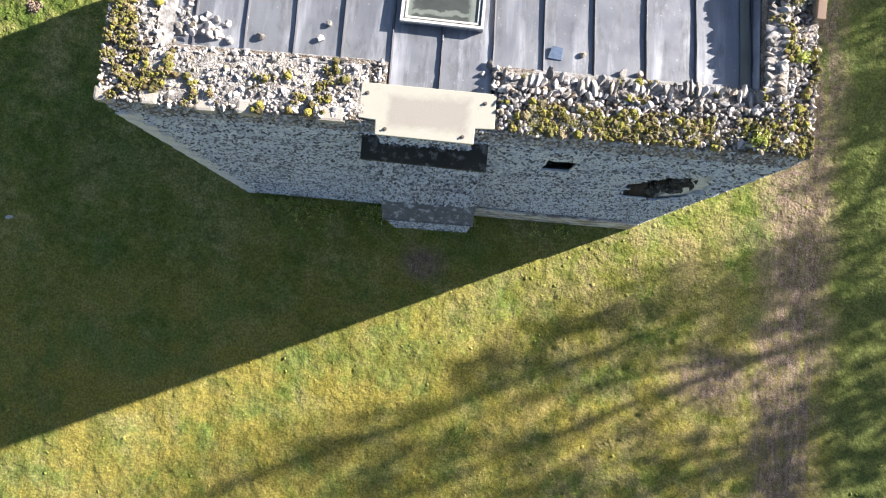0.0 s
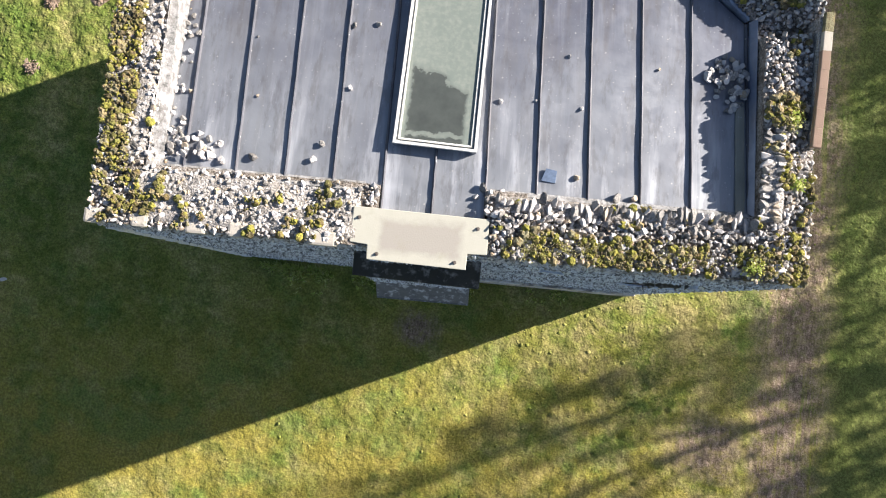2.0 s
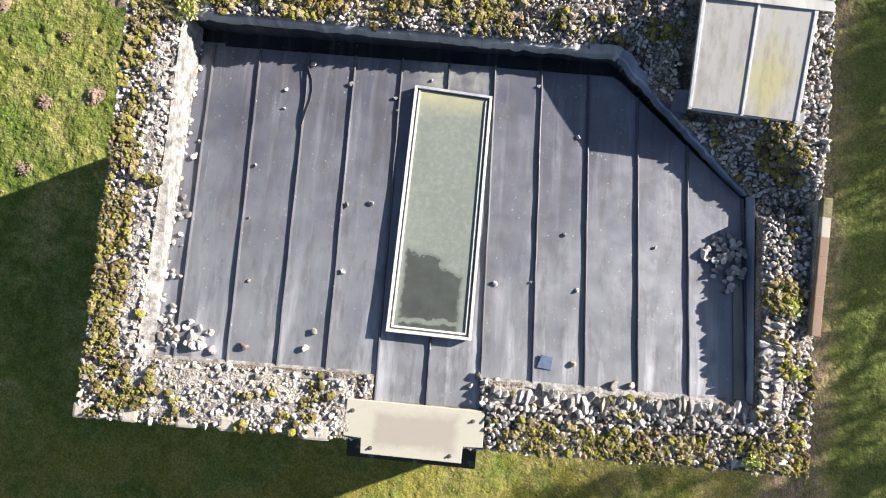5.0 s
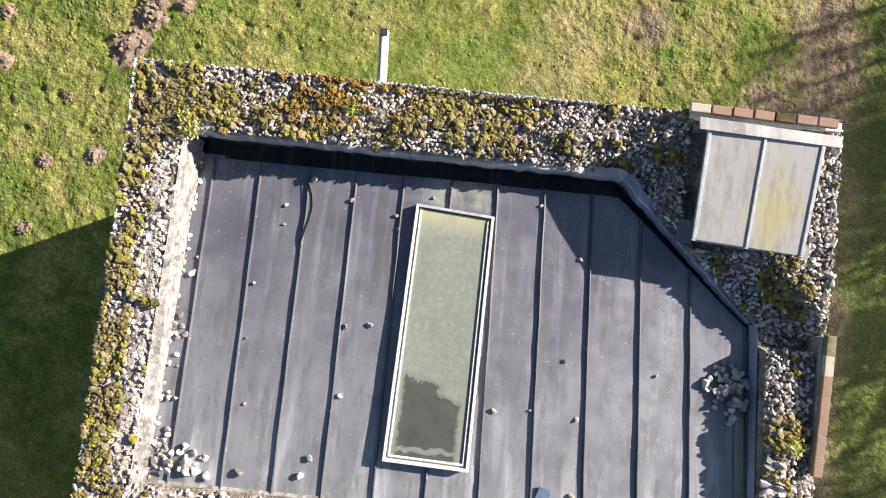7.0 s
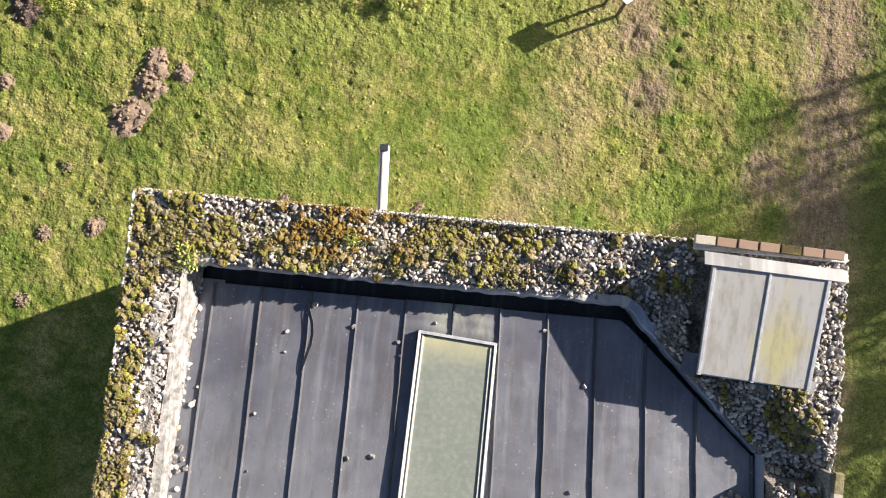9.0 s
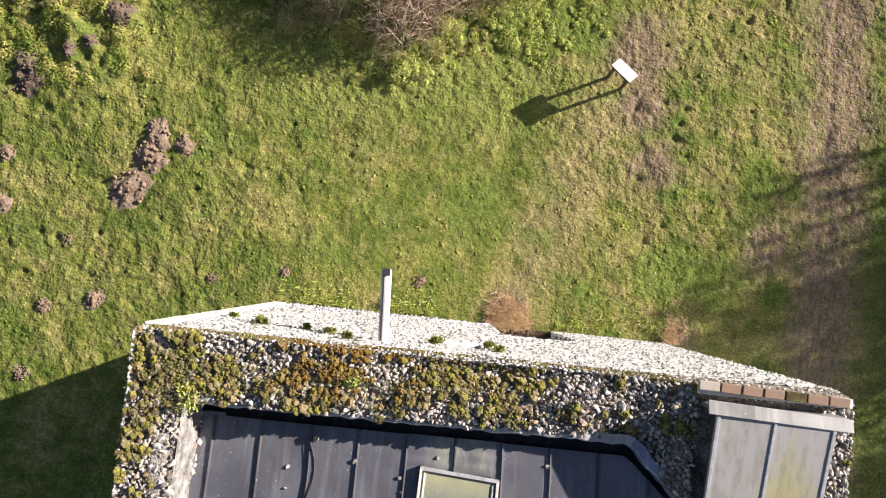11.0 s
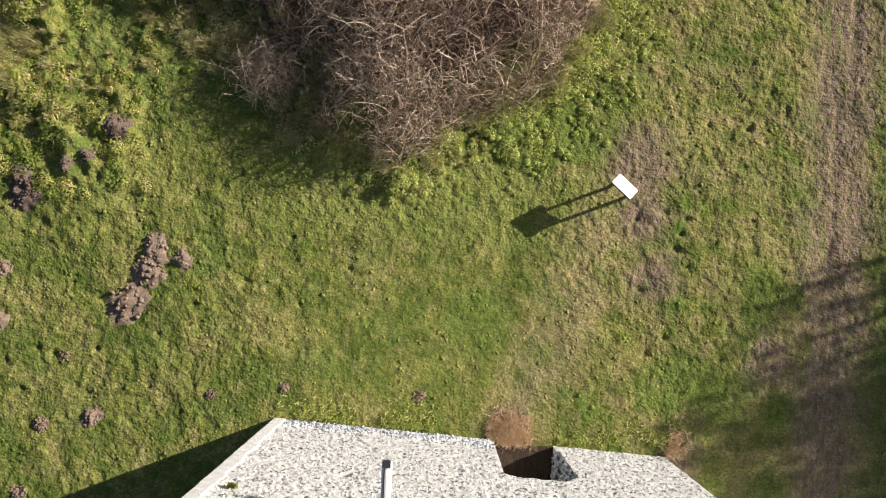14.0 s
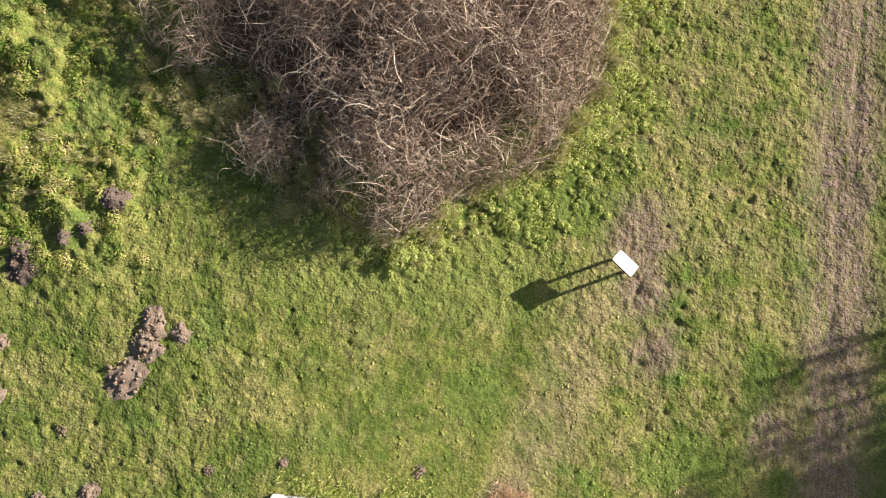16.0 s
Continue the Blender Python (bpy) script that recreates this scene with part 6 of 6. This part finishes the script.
def cover_slab():
    top = thing("cover_slab", "cream cross-shaped cover slab bolted over the old flue", "slab")
    ring = [(-0.705, -4.6), (-0.50, -4.615), (-0.495, -4.785), (0.655, -4.81), (0.66, -4.625), (0.885, -4.615), (0.88, -4.205), (-0.69, -4.185)]
    part("slab", prism_bm([(x, y, 7.165) for x, y in ring], 0.045, (0, 0, 1), 0.008), SLAB, top)
    for x, y in ((-0.615, -4.31), (0.755, -4.325), (-0.38, -4.715), (0.52, -4.735)):
        bm = bmesh.new()
        bmesh.ops.create_cone(bm, cap_ends=True, segments=6, radius1=0.015, radius2=0.013, depth=0.024, matrix=Matrix.Translation((x, y, 7.222)))
        bmesh.ops.create_cone(bm, cap_ends=True, segments=12, radius1=0.023, radius2=0.023, depth=0.008, matrix=Matrix.Translation((x, y, 7.213)))
        part("bolt", bm, STEEL, top, "rusty bolt and washer")


skylight()
hatch()
cover_slab()

# loose stones on the lead
stone_rng = np.random.default_rng(51)
STONES = []
for i in range(8):
    v, f = blobs(np.zeros((1, 3)), np.array([(1.0, 0.8, 0.7)]), np.eye(3)[None], ICO2, 0.05, stone_rng, 7)
    STONES.append(mesh_np("loose_flint", v, f, FLINT, False))


def loose_stone(x, y, z, r, group, label):
    ob = part("loose_flint", STONES[int(stone_rng.integers(8))])
    tagged(ob, label, "stone", group)
    e = Euler([float(q) for q in stone_rng.uniform(-0.6, 0.6, 2)] + [float(stone_rng.uniform(0, 6.28))])
    ob.matrix_basis = Matrix.LocRotScale((x, y, z + r * 0.5), e, (r, r, r))


def on_roof(x, y, r, label="pale flint lying loose on the lead"):
    loose_stone(x, y, roof_z(y), r, "stones scattered on the roof", label)


for x, y, r in ((-1.17, -3.47, 0.05), (-1.24, -3.68, 0.055), (-1.95, -3.70, 0.065), (-2.3, -3.78, 0.06), (-0.65, -1.9, 0.045), (1.0, -3.87, 0.05),
                (1.87, -3.6, 0.05), (2.35, -3.82, 0.075), (2.56, -3.8, 0.06), (1.82, -0.87, 0.035), (2.8, -2.17, 0.025), (0.78, -3.83, 0.07),
                (0.7, -3.95, 0.05), (0.9, -2.75, 0.04), (-1.05, -0.42, 0.04), (-0.95, -1.95, 0.045), (-0.9, -2.75, 0.04), (-1.85, -0.55, 0.03),
                (-1.85, -0.8, 0.025), (-2.1, -1.55, 0.03), (-2.0, -2.95, 0.025), (1.88, -2.75, 0.035), (1.7, -2.1, 0.03), (-1.55, -0.2, 0.045),
                (-0.48, -0.55, 0.035), (-0.05, -0.28, 0.03), (1.33, -2.7, 0.025), (-0.45, -0.72, 0.03), (1.3, -0.25, 0.035), (-2.1, -2.2, 0.022)):
    on_roof(x, y, r)
for i in range(26):
    y = float(stone_rng.uniform(-3.85, -1.3))
    on_roof(-2.87 + float(stone_rng.uniform(-0.06, 0.07)), y, float(stone_rng.uniform(0.02, 0.05)), "pale flint fallen into the roof edge channel")
for i in range(30):
    x, y = -2.62 + float(stone_rng.normal(0, 0.17)), -3.76 + float(abs(stone_rng.normal(0, 0.13)))
    d = math.hypot(x + 2.7, y + 3.8)
    loose_stone(max(x, -2.92), y, roof_z(y) + max(0, 0.08 - d * 0.3), float(stone_rng.uniform(0.035, 0.065)), "stone heap in the roof corner", "white flint heaped in the roof corner")
for i in range(84):
    a, r = float(stone_rng.uniform(0, 6.28)), 0.33 * math.sqrt(float(stone_rng.uniform(0, 1)))
    x, y = 3.66 + r * math.cos(a) * 0.8, -2.27 + r * math.sin(a) * 1.1
    loose_stone(x, y, roof_z(y) + max(0, 0.1 - r * 0.35), float(stone_rng.uniform(0.028, 0.055)), "stone heap beside the parapet", "grey flint in a fallen heap on the lead")
loose_stone(3.37, -2.2, roof_z(-2.2), 0.07, "stone heap beside the parapet", "large white flint at the edge of the heap")
# a slate fragment and a peeled strip of lead
sl = part("slate_fragment", prism_bm([(1.45, -3.68, 0), (1.62, -3.7, 0), (1.63, -3.55, 0), (1.5, -3.53, 0)], 0.02, (0, 0, 1), 0.003), BLUE_SLATE)
sl.matrix_basis = pose(0, 0, roof_z(-3.6) + 0.01)
tagged(sl, "small square bluish slate offcut lying flat on lead", "offcut")
strip = sweep_bm([(x, y, roof_z(y) + h) for x, y, h in ((-1.64, -0.2, 0.03), (-1.6, -0.3, 0.045), (-1.55, -0.42, 0.06), (-1.53, -0.55, 0.065), (-1.54, -0.68, 0.06),
                                                        (-1.575, -0.82, 0.05), (-1.605, -0.93, 0.035), (-1.625, -1.02, 0.02))],
                 [(-0.02, 0.012), (0.02, -0.006), (0.022, 0.0), (-0.018, 0.02)])
tagged(part("lead_strip", strip, LEAD_ROLL), "curled strip of lead peeled from a seam", "strip")

# ---------- plants on the north wall ----------
plant_rng = np.random.default_rng(52)
for x, z, r in ((-2.66, 5.5, 0.12), (-1.62, 5.9, 0.08), (-3.27, 4.85, 0.07), (-1.33, 6.35, 0.08), (0.62, 6.1, 0.08), (-0.2, 5.85, 0.1), (0.5, 5.75, 0.07), (-2.0, 5.6, 0.06)):
    n = 130
    d = plant_rng.normal(0, 1, (n, 3)) * np.array((1.0, 0.0, 0.6))
    d[:, 1] = np.abs(plant_rng.normal(0, 0.7, n))
    c = np.array((x, 1.06, z)) + d * r * 0.33
    e, g = plant_rng.normal(0, 0.02, (n, 3)), plant_rng.normal(0, 0.02, (n, 3))
    v = np.stack([c - e, c + g, c + e, c - g], 1).reshape(-1, 3)
    ob = part("wall_plant", mesh_np("wall_plant", v, np.arange(n * 4).reshape(-1, 4), CUSHION))
    tagged(ob, "tuft of green weeds rooted in the wall", "plant", "plants on the wall")

# ---------- information board ----------
def info_board():
    top = thing("info_board", "small white lectern sign on two dark posts", "sign")
    hi0, hi1 = Vector((2.93, 6.82, 0.92)), Vector((3.35, 6.48, 0.92))
    lo0, lo1 = Vector((3.15, 7.06, 0.71)), Vector((3.565, 6.725, 0.71))
    n = (hi1 - hi0).cross(lo0 - hi0).normalized()
    n = n if n.z > 0 else -n

    def at(s, t, k=0.0):
        return hi0.lerp(hi1, s).lerp(lo0.lerp(lo1, s), t) + n * k

    part("panel", prism_bm([at(0.06, 0), at(0.94, 0), at(0.985, 0.025), at(1, 0.1), at(1, 0.9), at(0.985, 0.975), at(0.94, 1), at(0.06, 1), at(0.015, 0.975), at(0, 0.9), at(0, 0.1), at(0.015, 0.025)], 0.012, n, 0.003), BOARDWHITE, top, "plain white printed panel")
    part("picture", prism_bm([at(0.3, 0.3, 0.0125), at(0.6, 0.3, 0.0125), at(0.6, 0.72, 0.0125), at(0.3, 0.72, 0.0125)], 0.002, n), BOARDPRINT, top, "faint grey printed picture")
    for t in (0.12, 0.2, 0.82):
        part("text_bar", prism_bm([at(0.2, t, 0.0125), at(0.75, t, 0.0125), at(0.75, t + 0.025, 0.0125), at(0.2, t + 0.025, 0.0125)], 0.002, n), BOARDPRINT, top)
    for s0, s1, t0, t1 in ((0, 1, 0, 0.06), (0, 1, 0.94, 1), (0, 0.04, 0.06, 0.94), (0.96, 1, 0.06, 0.94)):
        part("back_frame", prism_bm([at(s0, t0, -0.002), at(s1, t0, -0.002), at(s1, t1, -0.002), at(s0, t1, -0.002)], 0.025, -n, 0.003), TIMBER, top)
    for s in (0.14, 0.86):
        p = at(s, 0.35, -0.02)
        part("post", box_bm(p.x - 0.03, p.x + 0.03, p.y - 0.03, p.y + 0.03, -0.1, p.z, 0.006), TIMBER, top, "square dark timber post")


info_board()

# ---------- molehills ----------
mole_rng = np.random.default_rng(53)


def molehill(x, y, r, h):
    n = 18
    u = np.linspace(-1.25, 1.25, n)
    X, Y = np.meshgrid(u, u, indexing="ij")
    d = np.hypot(X, Y) + (fractal(X + x * 7, Y + y * 3, 1.6, 101) - 0.5) * 0.6
    d = d * (1 + (fractal(X + x * 3, Y + y * 5, 1.1, 103) - 0.5) * 1.1)
    z = h * np.exp(-(d * 1.35) ** 2) + (fractal(X + x, Y + y, 5.5, 105) - 0.5) * 0.2 * np.clip(1.3 - d, 0, 1) - 0.03
    z = z + ground_height(x + X * r, y + Y * r) - ground_height(x, y)
    v = np.stack([X * r, Y * r, z], -1).reshape(-1, 3)
    k = (np.arange(n - 1)[:, None] * n + np.arange(n - 1)[None]).ravel()
    f = np.stack([k, k + n, k + n + 1, k + 1], 1)
    m = 40
    a, rr = mole_rng.uniform(0, 6.28, m), r * np.sqrt(mole_rng.uniform(0, 1, m)) * 0.95
    s = mole_rng.uniform(0.01, 0.045, m) * r / 0.33
    cz = h * np.exp(-(rr / r * 1.35) ** 2) - 0.01 + ground_height(x + np.cos(a) * rr, y + np.sin(a) * rr) - ground_height(x, y)
    bv, bf = blobs(np.stack([np.cos(a) * rr, np.sin(a) * rr, cz], 1), np.stack([s, s, s * 0.7], 1), turns(m, 3, mole_rng), ICO1, 0.2, mole_rng)
    tri = np.concatenate([f[:, [0, 1, 2]], f[:, [0, 2, 3]]])
    ob = part("molehill", mesh_np("molehill", np.concatenate([v, bv]), np.concatenate([tri, bf + len(v)]), EARTH_DARK if y > 5 else EARTH, True))
    ob.matrix_basis = pose(x, y, float(ground_height(np.array(x), np.array(y))))
    tagged(ob, "crumbled brown molehill in the grass", "molehill", "molehills")


for x, y, r, h in ((-6.97, 4.6, 0.33, 0.16), (-7.05, 4.05, 0.36, 0.17), (-7.45, 3.3, 0.46, 0.15), (-6.28, 4.38, 0.22, 0.13), (-8.1, 7.2, 0.33, 0.17),
                   (-9.1, 6.25, 0.2, 0.13), (-8.62, 6.5, 0.17, 0.12), (-10.05, 5.5, 0.36, 0.17), (-10.12, 5.9, 0.32, 0.16), (-7.93, 0.73, 0.22, 0.13),
                   (-9.02, 0.45, 0.2, 0.1), (-9.35, -1.05, 0.2, 0.1), (-10.3, 2.65, 0.25, 0.13), (-5.35, 1.45, 0.16, 0.06), (-3.75, 1.75, 0.16, 0.06),
                   (-0.72, 1.84, 0.17, 0.07), (-8.7, 2.0, 0.18, 0.05), (-10.3, 3.8, 0.2, 0.1)):
    molehill(x, y, r, h)
white = part("loose_flint", STONES[2])
white.matrix_basis = Matrix.LocRotScale((-9.39, -5.91, 0.03), None, (0.1, 0.07, 0.05))
tagged(white, "white flint lying in the grass", "stone")

# ---------- bramble thicket ----------
def tubes(paths, radii):
    """Three-sided tubes along paths (n, k, 3)."""
    paths = np.asarray(paths)
    n, k, _ = paths.shape
    d = np.gradient(paths, axis=1)
    d /= np.linalg.norm(d, axis=2, keepdims=True) + 1e-9
    ref = np.where(np.abs(d[..., 2:3]) > 0.9, np.array([1.0, 0, 0]), np.array([0, 0, 1.0]))
    s = np.cross(d, ref)
    s /= np.linalg.norm(s, axis=2, keepdims=True) + 1e-9
    t = np.cross(s, d)
    taper = np.linspace(1, 0.35, k)[None, :, None] * np.asarray(radii)[:, None, None]
    rings = [paths + (s * math.cos(a) + t * math.sin(a)) * taper for a in (0, 2.094, 4.189)]
    v = np.stack(rings, 2).reshape(-1, 3)
    base = (np.arange(n)[:, None] * k + np.arange(k - 1)[None]).ravel() * 3
    f = np.concatenate([np.stack([base + i, base + (i + 1) % 3, base + 3 + (i + 1) % 3, base + 3 + i], 1) for i in range(3)])
    return v, f


def thicket():
    rng = np.random.default_rng(54)
    top = thing("bramble_thicket", "leafless tangled thicket of arching brown bramble canes", "thicket")

    def dome(x, y):
        return (1.4 + 1.1 * np.clip((x + 5) / 5, 0, 1)) * np.sqrt(np.clip(1 - np.minimum(thicket_r(x, y), 1) ** 2.2, 0.02, 1)) * (0.55 + 0.8 * fractal(x, y, 0.9, 121))

    def scatter(n, reach):
        x, y = rng.uniform(-8.8, 3.4, n * 5), rng.uniform(6.4, 15.4, n * 5)
        ok = (thicket_r(x, y) < reach) & (fractal(x, y, 1.4, 123) > rng.uniform(0.3, 0.55, len(x)))
        return x[ok][:n], y[ok][:n]

    def arcs(n, reach, k, lo, hi, lift, radius):
        x, y = scatter(n, reach)
        m = len(x)
        a = fractal(x, y, 0.8, 127) * 6 + rng.normal(0, 2.0, m)
        a = a[:, None] + rng.normal(0, 0.5, m)[:, None] * np.linspace(0, 1, k)[None] + np.cumsum(rng.normal(0, 0.2, (m, k)), 1)
        ln = rng.uniform(lo, hi, m)
        s = np.linspace(0, 1, k)[None]
        z0 = dome(x, y) * rng.uniform(0.15, 0.95, m)
        px = x[:, None] + np.cumsum(np.cos(a), 1) * ln[:, None] / k
        py = y[:, None] + np.cumsum(np.sin(a), 1) * ln[:, None] / k
        pz = z0[:, None] + lift * (s * (1 - s) * 4) * rng.uniform(0.2, 1, m)[:, None] * ln[:, None] * 0.3 + rng.normal(0, 0.15, m)[:, None] * s + np.cumsum(rng.normal(0, 0.02, (m, k)), 1)
        edge = thicket_r(px, py)
        pz = np.where(edge > 1.0, pz * np.clip(1.6 - edge * 0.6, 0.3, 1), pz)
        pz = np.maximum(pz, 0.03)
        ok = (edge[:, -1] < 1.03) | (rng.uniform(0, 1, m) < 0.12)
        return tubes(np.stack([px, py, pz], 2)[ok], (rng.uniform(0.6, 1.2, m) * radius)[ok])

    v, f = arcs(5600, 0.98, 7, 0.35, 1.25, 1.0, 0.0088)
    part("cane_tangle", mesh_np("cane_tangle", v, f, CANE), parent=top, kind="stuff", label="arching pale brown canes")
    v, f = arcs(27000, 1.02, 3, 0.14, 0.5, 0.8, 0.0062)
    part("twig_mass", mesh_np("twig_mass", v, f, CANE), parent=top, kind="stuff", label="fine dead twigs")
    # upright shoots rooted in the ground
    x, y = scatter(700, 0.95)
    m = len(x)
    s = np.linspace(0, 1, 6)[None]
    ht = dome(x, y)
    px = x[:, None] + rng.normal(0, 0.35, (m, 1)) * s ** 2
    py = y[:, None] + rng.normal(0, 0.35, (m, 1)) * s ** 2
    v, f = tubes(np.stack([px, py, ht[:, None] * s], 2), rng.uniform(0.006, 0.012, m))
    lob = np.random.default_rng(57)
    m2 = 420
    bx, by = lob.normal(-4.75, 0.42, m2), lob.normal(8.75, 0.38, m2)
    ba, bl = lob.uniform(0, 6.28, m2), lob.uniform(0.25, 0.9, m2)
    q = np.linspace(0, 1, 5)[None]
    tx = bx[:, None] + np.cos(ba)[:, None] * bl[:, None] * (q - 0.4) + lob.normal(0, 0.02, (m2, 5))
    ty = by[:, None] + np.sin(ba)[:, None] * bl[:, None] * (q - 0.4) + lob.normal(0, 0.02, (m2, 5))
    tz = lob.uniform(0.05, 0.75, m2)[:, None] * (0.4 + 0.6 * np.sin(q * 2.6)) + 0.12
    v2, f2 = tubes(np.stack([tx, ty, tz], 2), lob.uniform(0.004, 0.008, m2))
    part("cane_straggle", mesh_np("cane_straggle", v2, f2, CANE), parent=top, kind="stuff", label="sparse outlying canes")
    part("stem_mass", mesh_np("stem_mass", v, f, CANE), parent=top, kind="stuff", label="upright woody stems")


thicket()

# ---------- trees east of the lawn, whose shadows reach it ----------
def bare_tree(x, y, height, spread_r, seed, label, clumps=(), low=0.3, forks=60):
    rng = np.random.default_rng(seed)
    top = thing("tree", label, "tree", "trees east of the lawn")
    k = 10
    s = np.linspace(0, 1, k)
    trunk = np.stack([x + np.cumsum(rng.normal(0, 0.06, k)), y + np.cumsum(rng.normal(0, 0.06, k)), s * height - 0.1], 1)
    v, f = tubes(trunk[None], [0.13])
    part("trunk", mesh_np("trunk", v, f, BARK, True), parent=top)
    t = rng.uniform(low, 0.97, forks)
    start = np.stack([np.interp(t, s, trunk[:, i]) for i in range(3)], 1)
    a = rng.uniform(0, 6.28, forks)
    ln = spread_r * (1.15 - t) * rng.uniform(0.6, 1.2, forks) + 0.5
    q = np.linspace(0, 1, 6)[None]
    limb = np.stack([start[:, :1] + np.cos(a)[:, None] * ln[:, None] * q, start[:, 1:2] + np.sin(a)[:, None] * ln[:, None] * q,
                     start[:, 2:] + ln[:, None] * (0.9 * q + 0.4 * q * q)], 2)
    limb += np.cumsum(rng.normal(0, 0.03, limb.shape), 1)
    v, f = tubes(limb, rng.uniform(0.03, 0.06, forks))
    part("limbs", mesh_np("limbs", v, f, BARK), parent=top)
    m = forks * 10
    pick, at = rng.integers(0, forks, m), rng.integers(1, 6, m)
    o = limb[pick, at]
    d = rng.normal(0, 1, (m, 3)) * np.array([1, 1, 0.6]) + np.array([0, 0, 0.5])
    d /= np.linalg.norm(d, axis=1, keepdims=True)
    tw = o[:, None] + d[:, None] * (rng.uniform(0.3, 0.9, m)[:, None, None] * np.linspace(0, 1, 3)[None, :, None])
    v, f = tubes(tw, rng.uniform(0.006, 0.014, m))
    part("crown", mesh_np("crown", v, f, BARK), parent=top, label="fine bare twigs")
    if clumps:
        for cx, cy, cz, r in clumps:
            # a bough that carries each mass of ivy
            foot = np.array([np.interp(max(cz - 1.2 * r, 1) / height, s, trunk[:, i]) for i in range(3)])
            bough = foot[None] + (np.array([cx, cy, cz]) - foot)[None] * np.linspace(0, 1, 5)[:, None]
            v, f = tubes(bough[None], [0.06])
            part("bough", mesh_np("bough", v, f, BARK), parent=top)
            n = int((330 if height > 10 else 190) * r * r) + 40
            c = np.array([cx, cy, cz]) + rng.normal(0, 0.5 * r, (n, 3))
            ax, bx = rng.normal(0, 0.055, (n, 3)), rng.normal(0, 0.055, (n, 3))
            v = np.stack([c - ax, c + bx, c + ax, c - bx], 1).reshape(-1, 3)
            part("foliage", mesh_np("foliage", v, np.arange(n * 4).reshape(-1, 4), NEEDLES), parent=top, label="dark mass of ivy leaves")


def shade_row(x, q):
    """The place at x on the sun's line with the offset q."""
    return (x * 0.4245 - q - 0.27) / 0.9054


def ivy_mass(gx, gy, r, x):
    """Where ivy at x must hang to shade the lawn at gx, gy."""
    d = (x - gx) / 0.9054
    return x, gy + 0.4245 * d, 0.416 * d, r


IVY = ((26, 8.4, 15.5, 1.5, ((6.3, -6.2, 0.8), (7.7, -5.9, 0.65), (6.9, -7.1, 0.55), (8.8, -6.7, 0.4), (5.0, -6.8, 0.4), (3.2, -7.3, 0.6), (1.7, -8.4, 0.6), (-1.6, -10.4, 0.5))),
       (25, 10.0, 14.0, 1.6, ((0.0, -10.8, 1.0), (10.2, -6.4, 0.5), (8.5, -9.0, 0.5))),
       (23, 1.4, 7.4, 1.0, ((9.0, 2.4, 0.95), (7.3, 1.9, 0.65), (8.3, 1.2, 0.9), (9.6, 2.9, 0.6), (8.1, 2.9, 0.6), (6.5, 1.5, 0.45), (5.6, 1.0, 0.55), (6.4, 0.5, 0.6), (5.3, 1.9, 0.35))),
       (22, 3.2, 7.4, 1.0, ((9.2, 0.2, 0.8), (8.0, -0.6, 0.55), (7.0, 0.6, 0.45), (9.6, 1.4, 0.8))),
       (23, 5.2, 7.4, 1.0, ((9.7, -1.6, 0.55), (9.2, -2.5, 0.45), (9.9, -3.6, 0.45), (8.3, -5.2, 0.45), (9.4, -4.7, 0.6), (9.0, -5.9, 0.55), (9.8, -6.5, 0.6), (8.8, -3.6, 0.4))),
       (25, 11.8, 13.5, 1.8, ((5.8, -10.2, 0.9), (9.9, -8.1, 0.9), (2.8, -11.1, 0.8), (8.5, -10.4, 0.8), (10.1, -9.8, 0.9))))
for i, (x, q, h, r, shade) in enumerate(IVY):
    bare_tree(x, shade_row(x, q), h, r, 200 + i, "tall ivy-clad tree beside the field", [ivy_mass(*g, x) for g in shade], 0.35, 45)
for i, (x, q, h, r) in enumerate(((22, -1.25, 7.0, 0.5), (24, -0.8, 7.3, 0.5), (23, -0.25, 7.6, 0.6), (22, 0.35, 7.6, 0.5), (24, 0.8, 8.0, 0.7), (23, 1.4, 7.2, 0.6),
                                  (22, 2.0, 7.0, 0.6), (24, 2.7, 7.4, 0.7), (23, 3.5, 6.6, 0.6), (22, 4.3, 6.4, 0.6), (24, 5.2, 7.0, 0.7), (22, 6.2, 6.3, 0.6))):
    bare_tree(x, shade_row(x, q), h, r, 230 + i, "slender leafless tree beside the field", (), 0.2, 34)
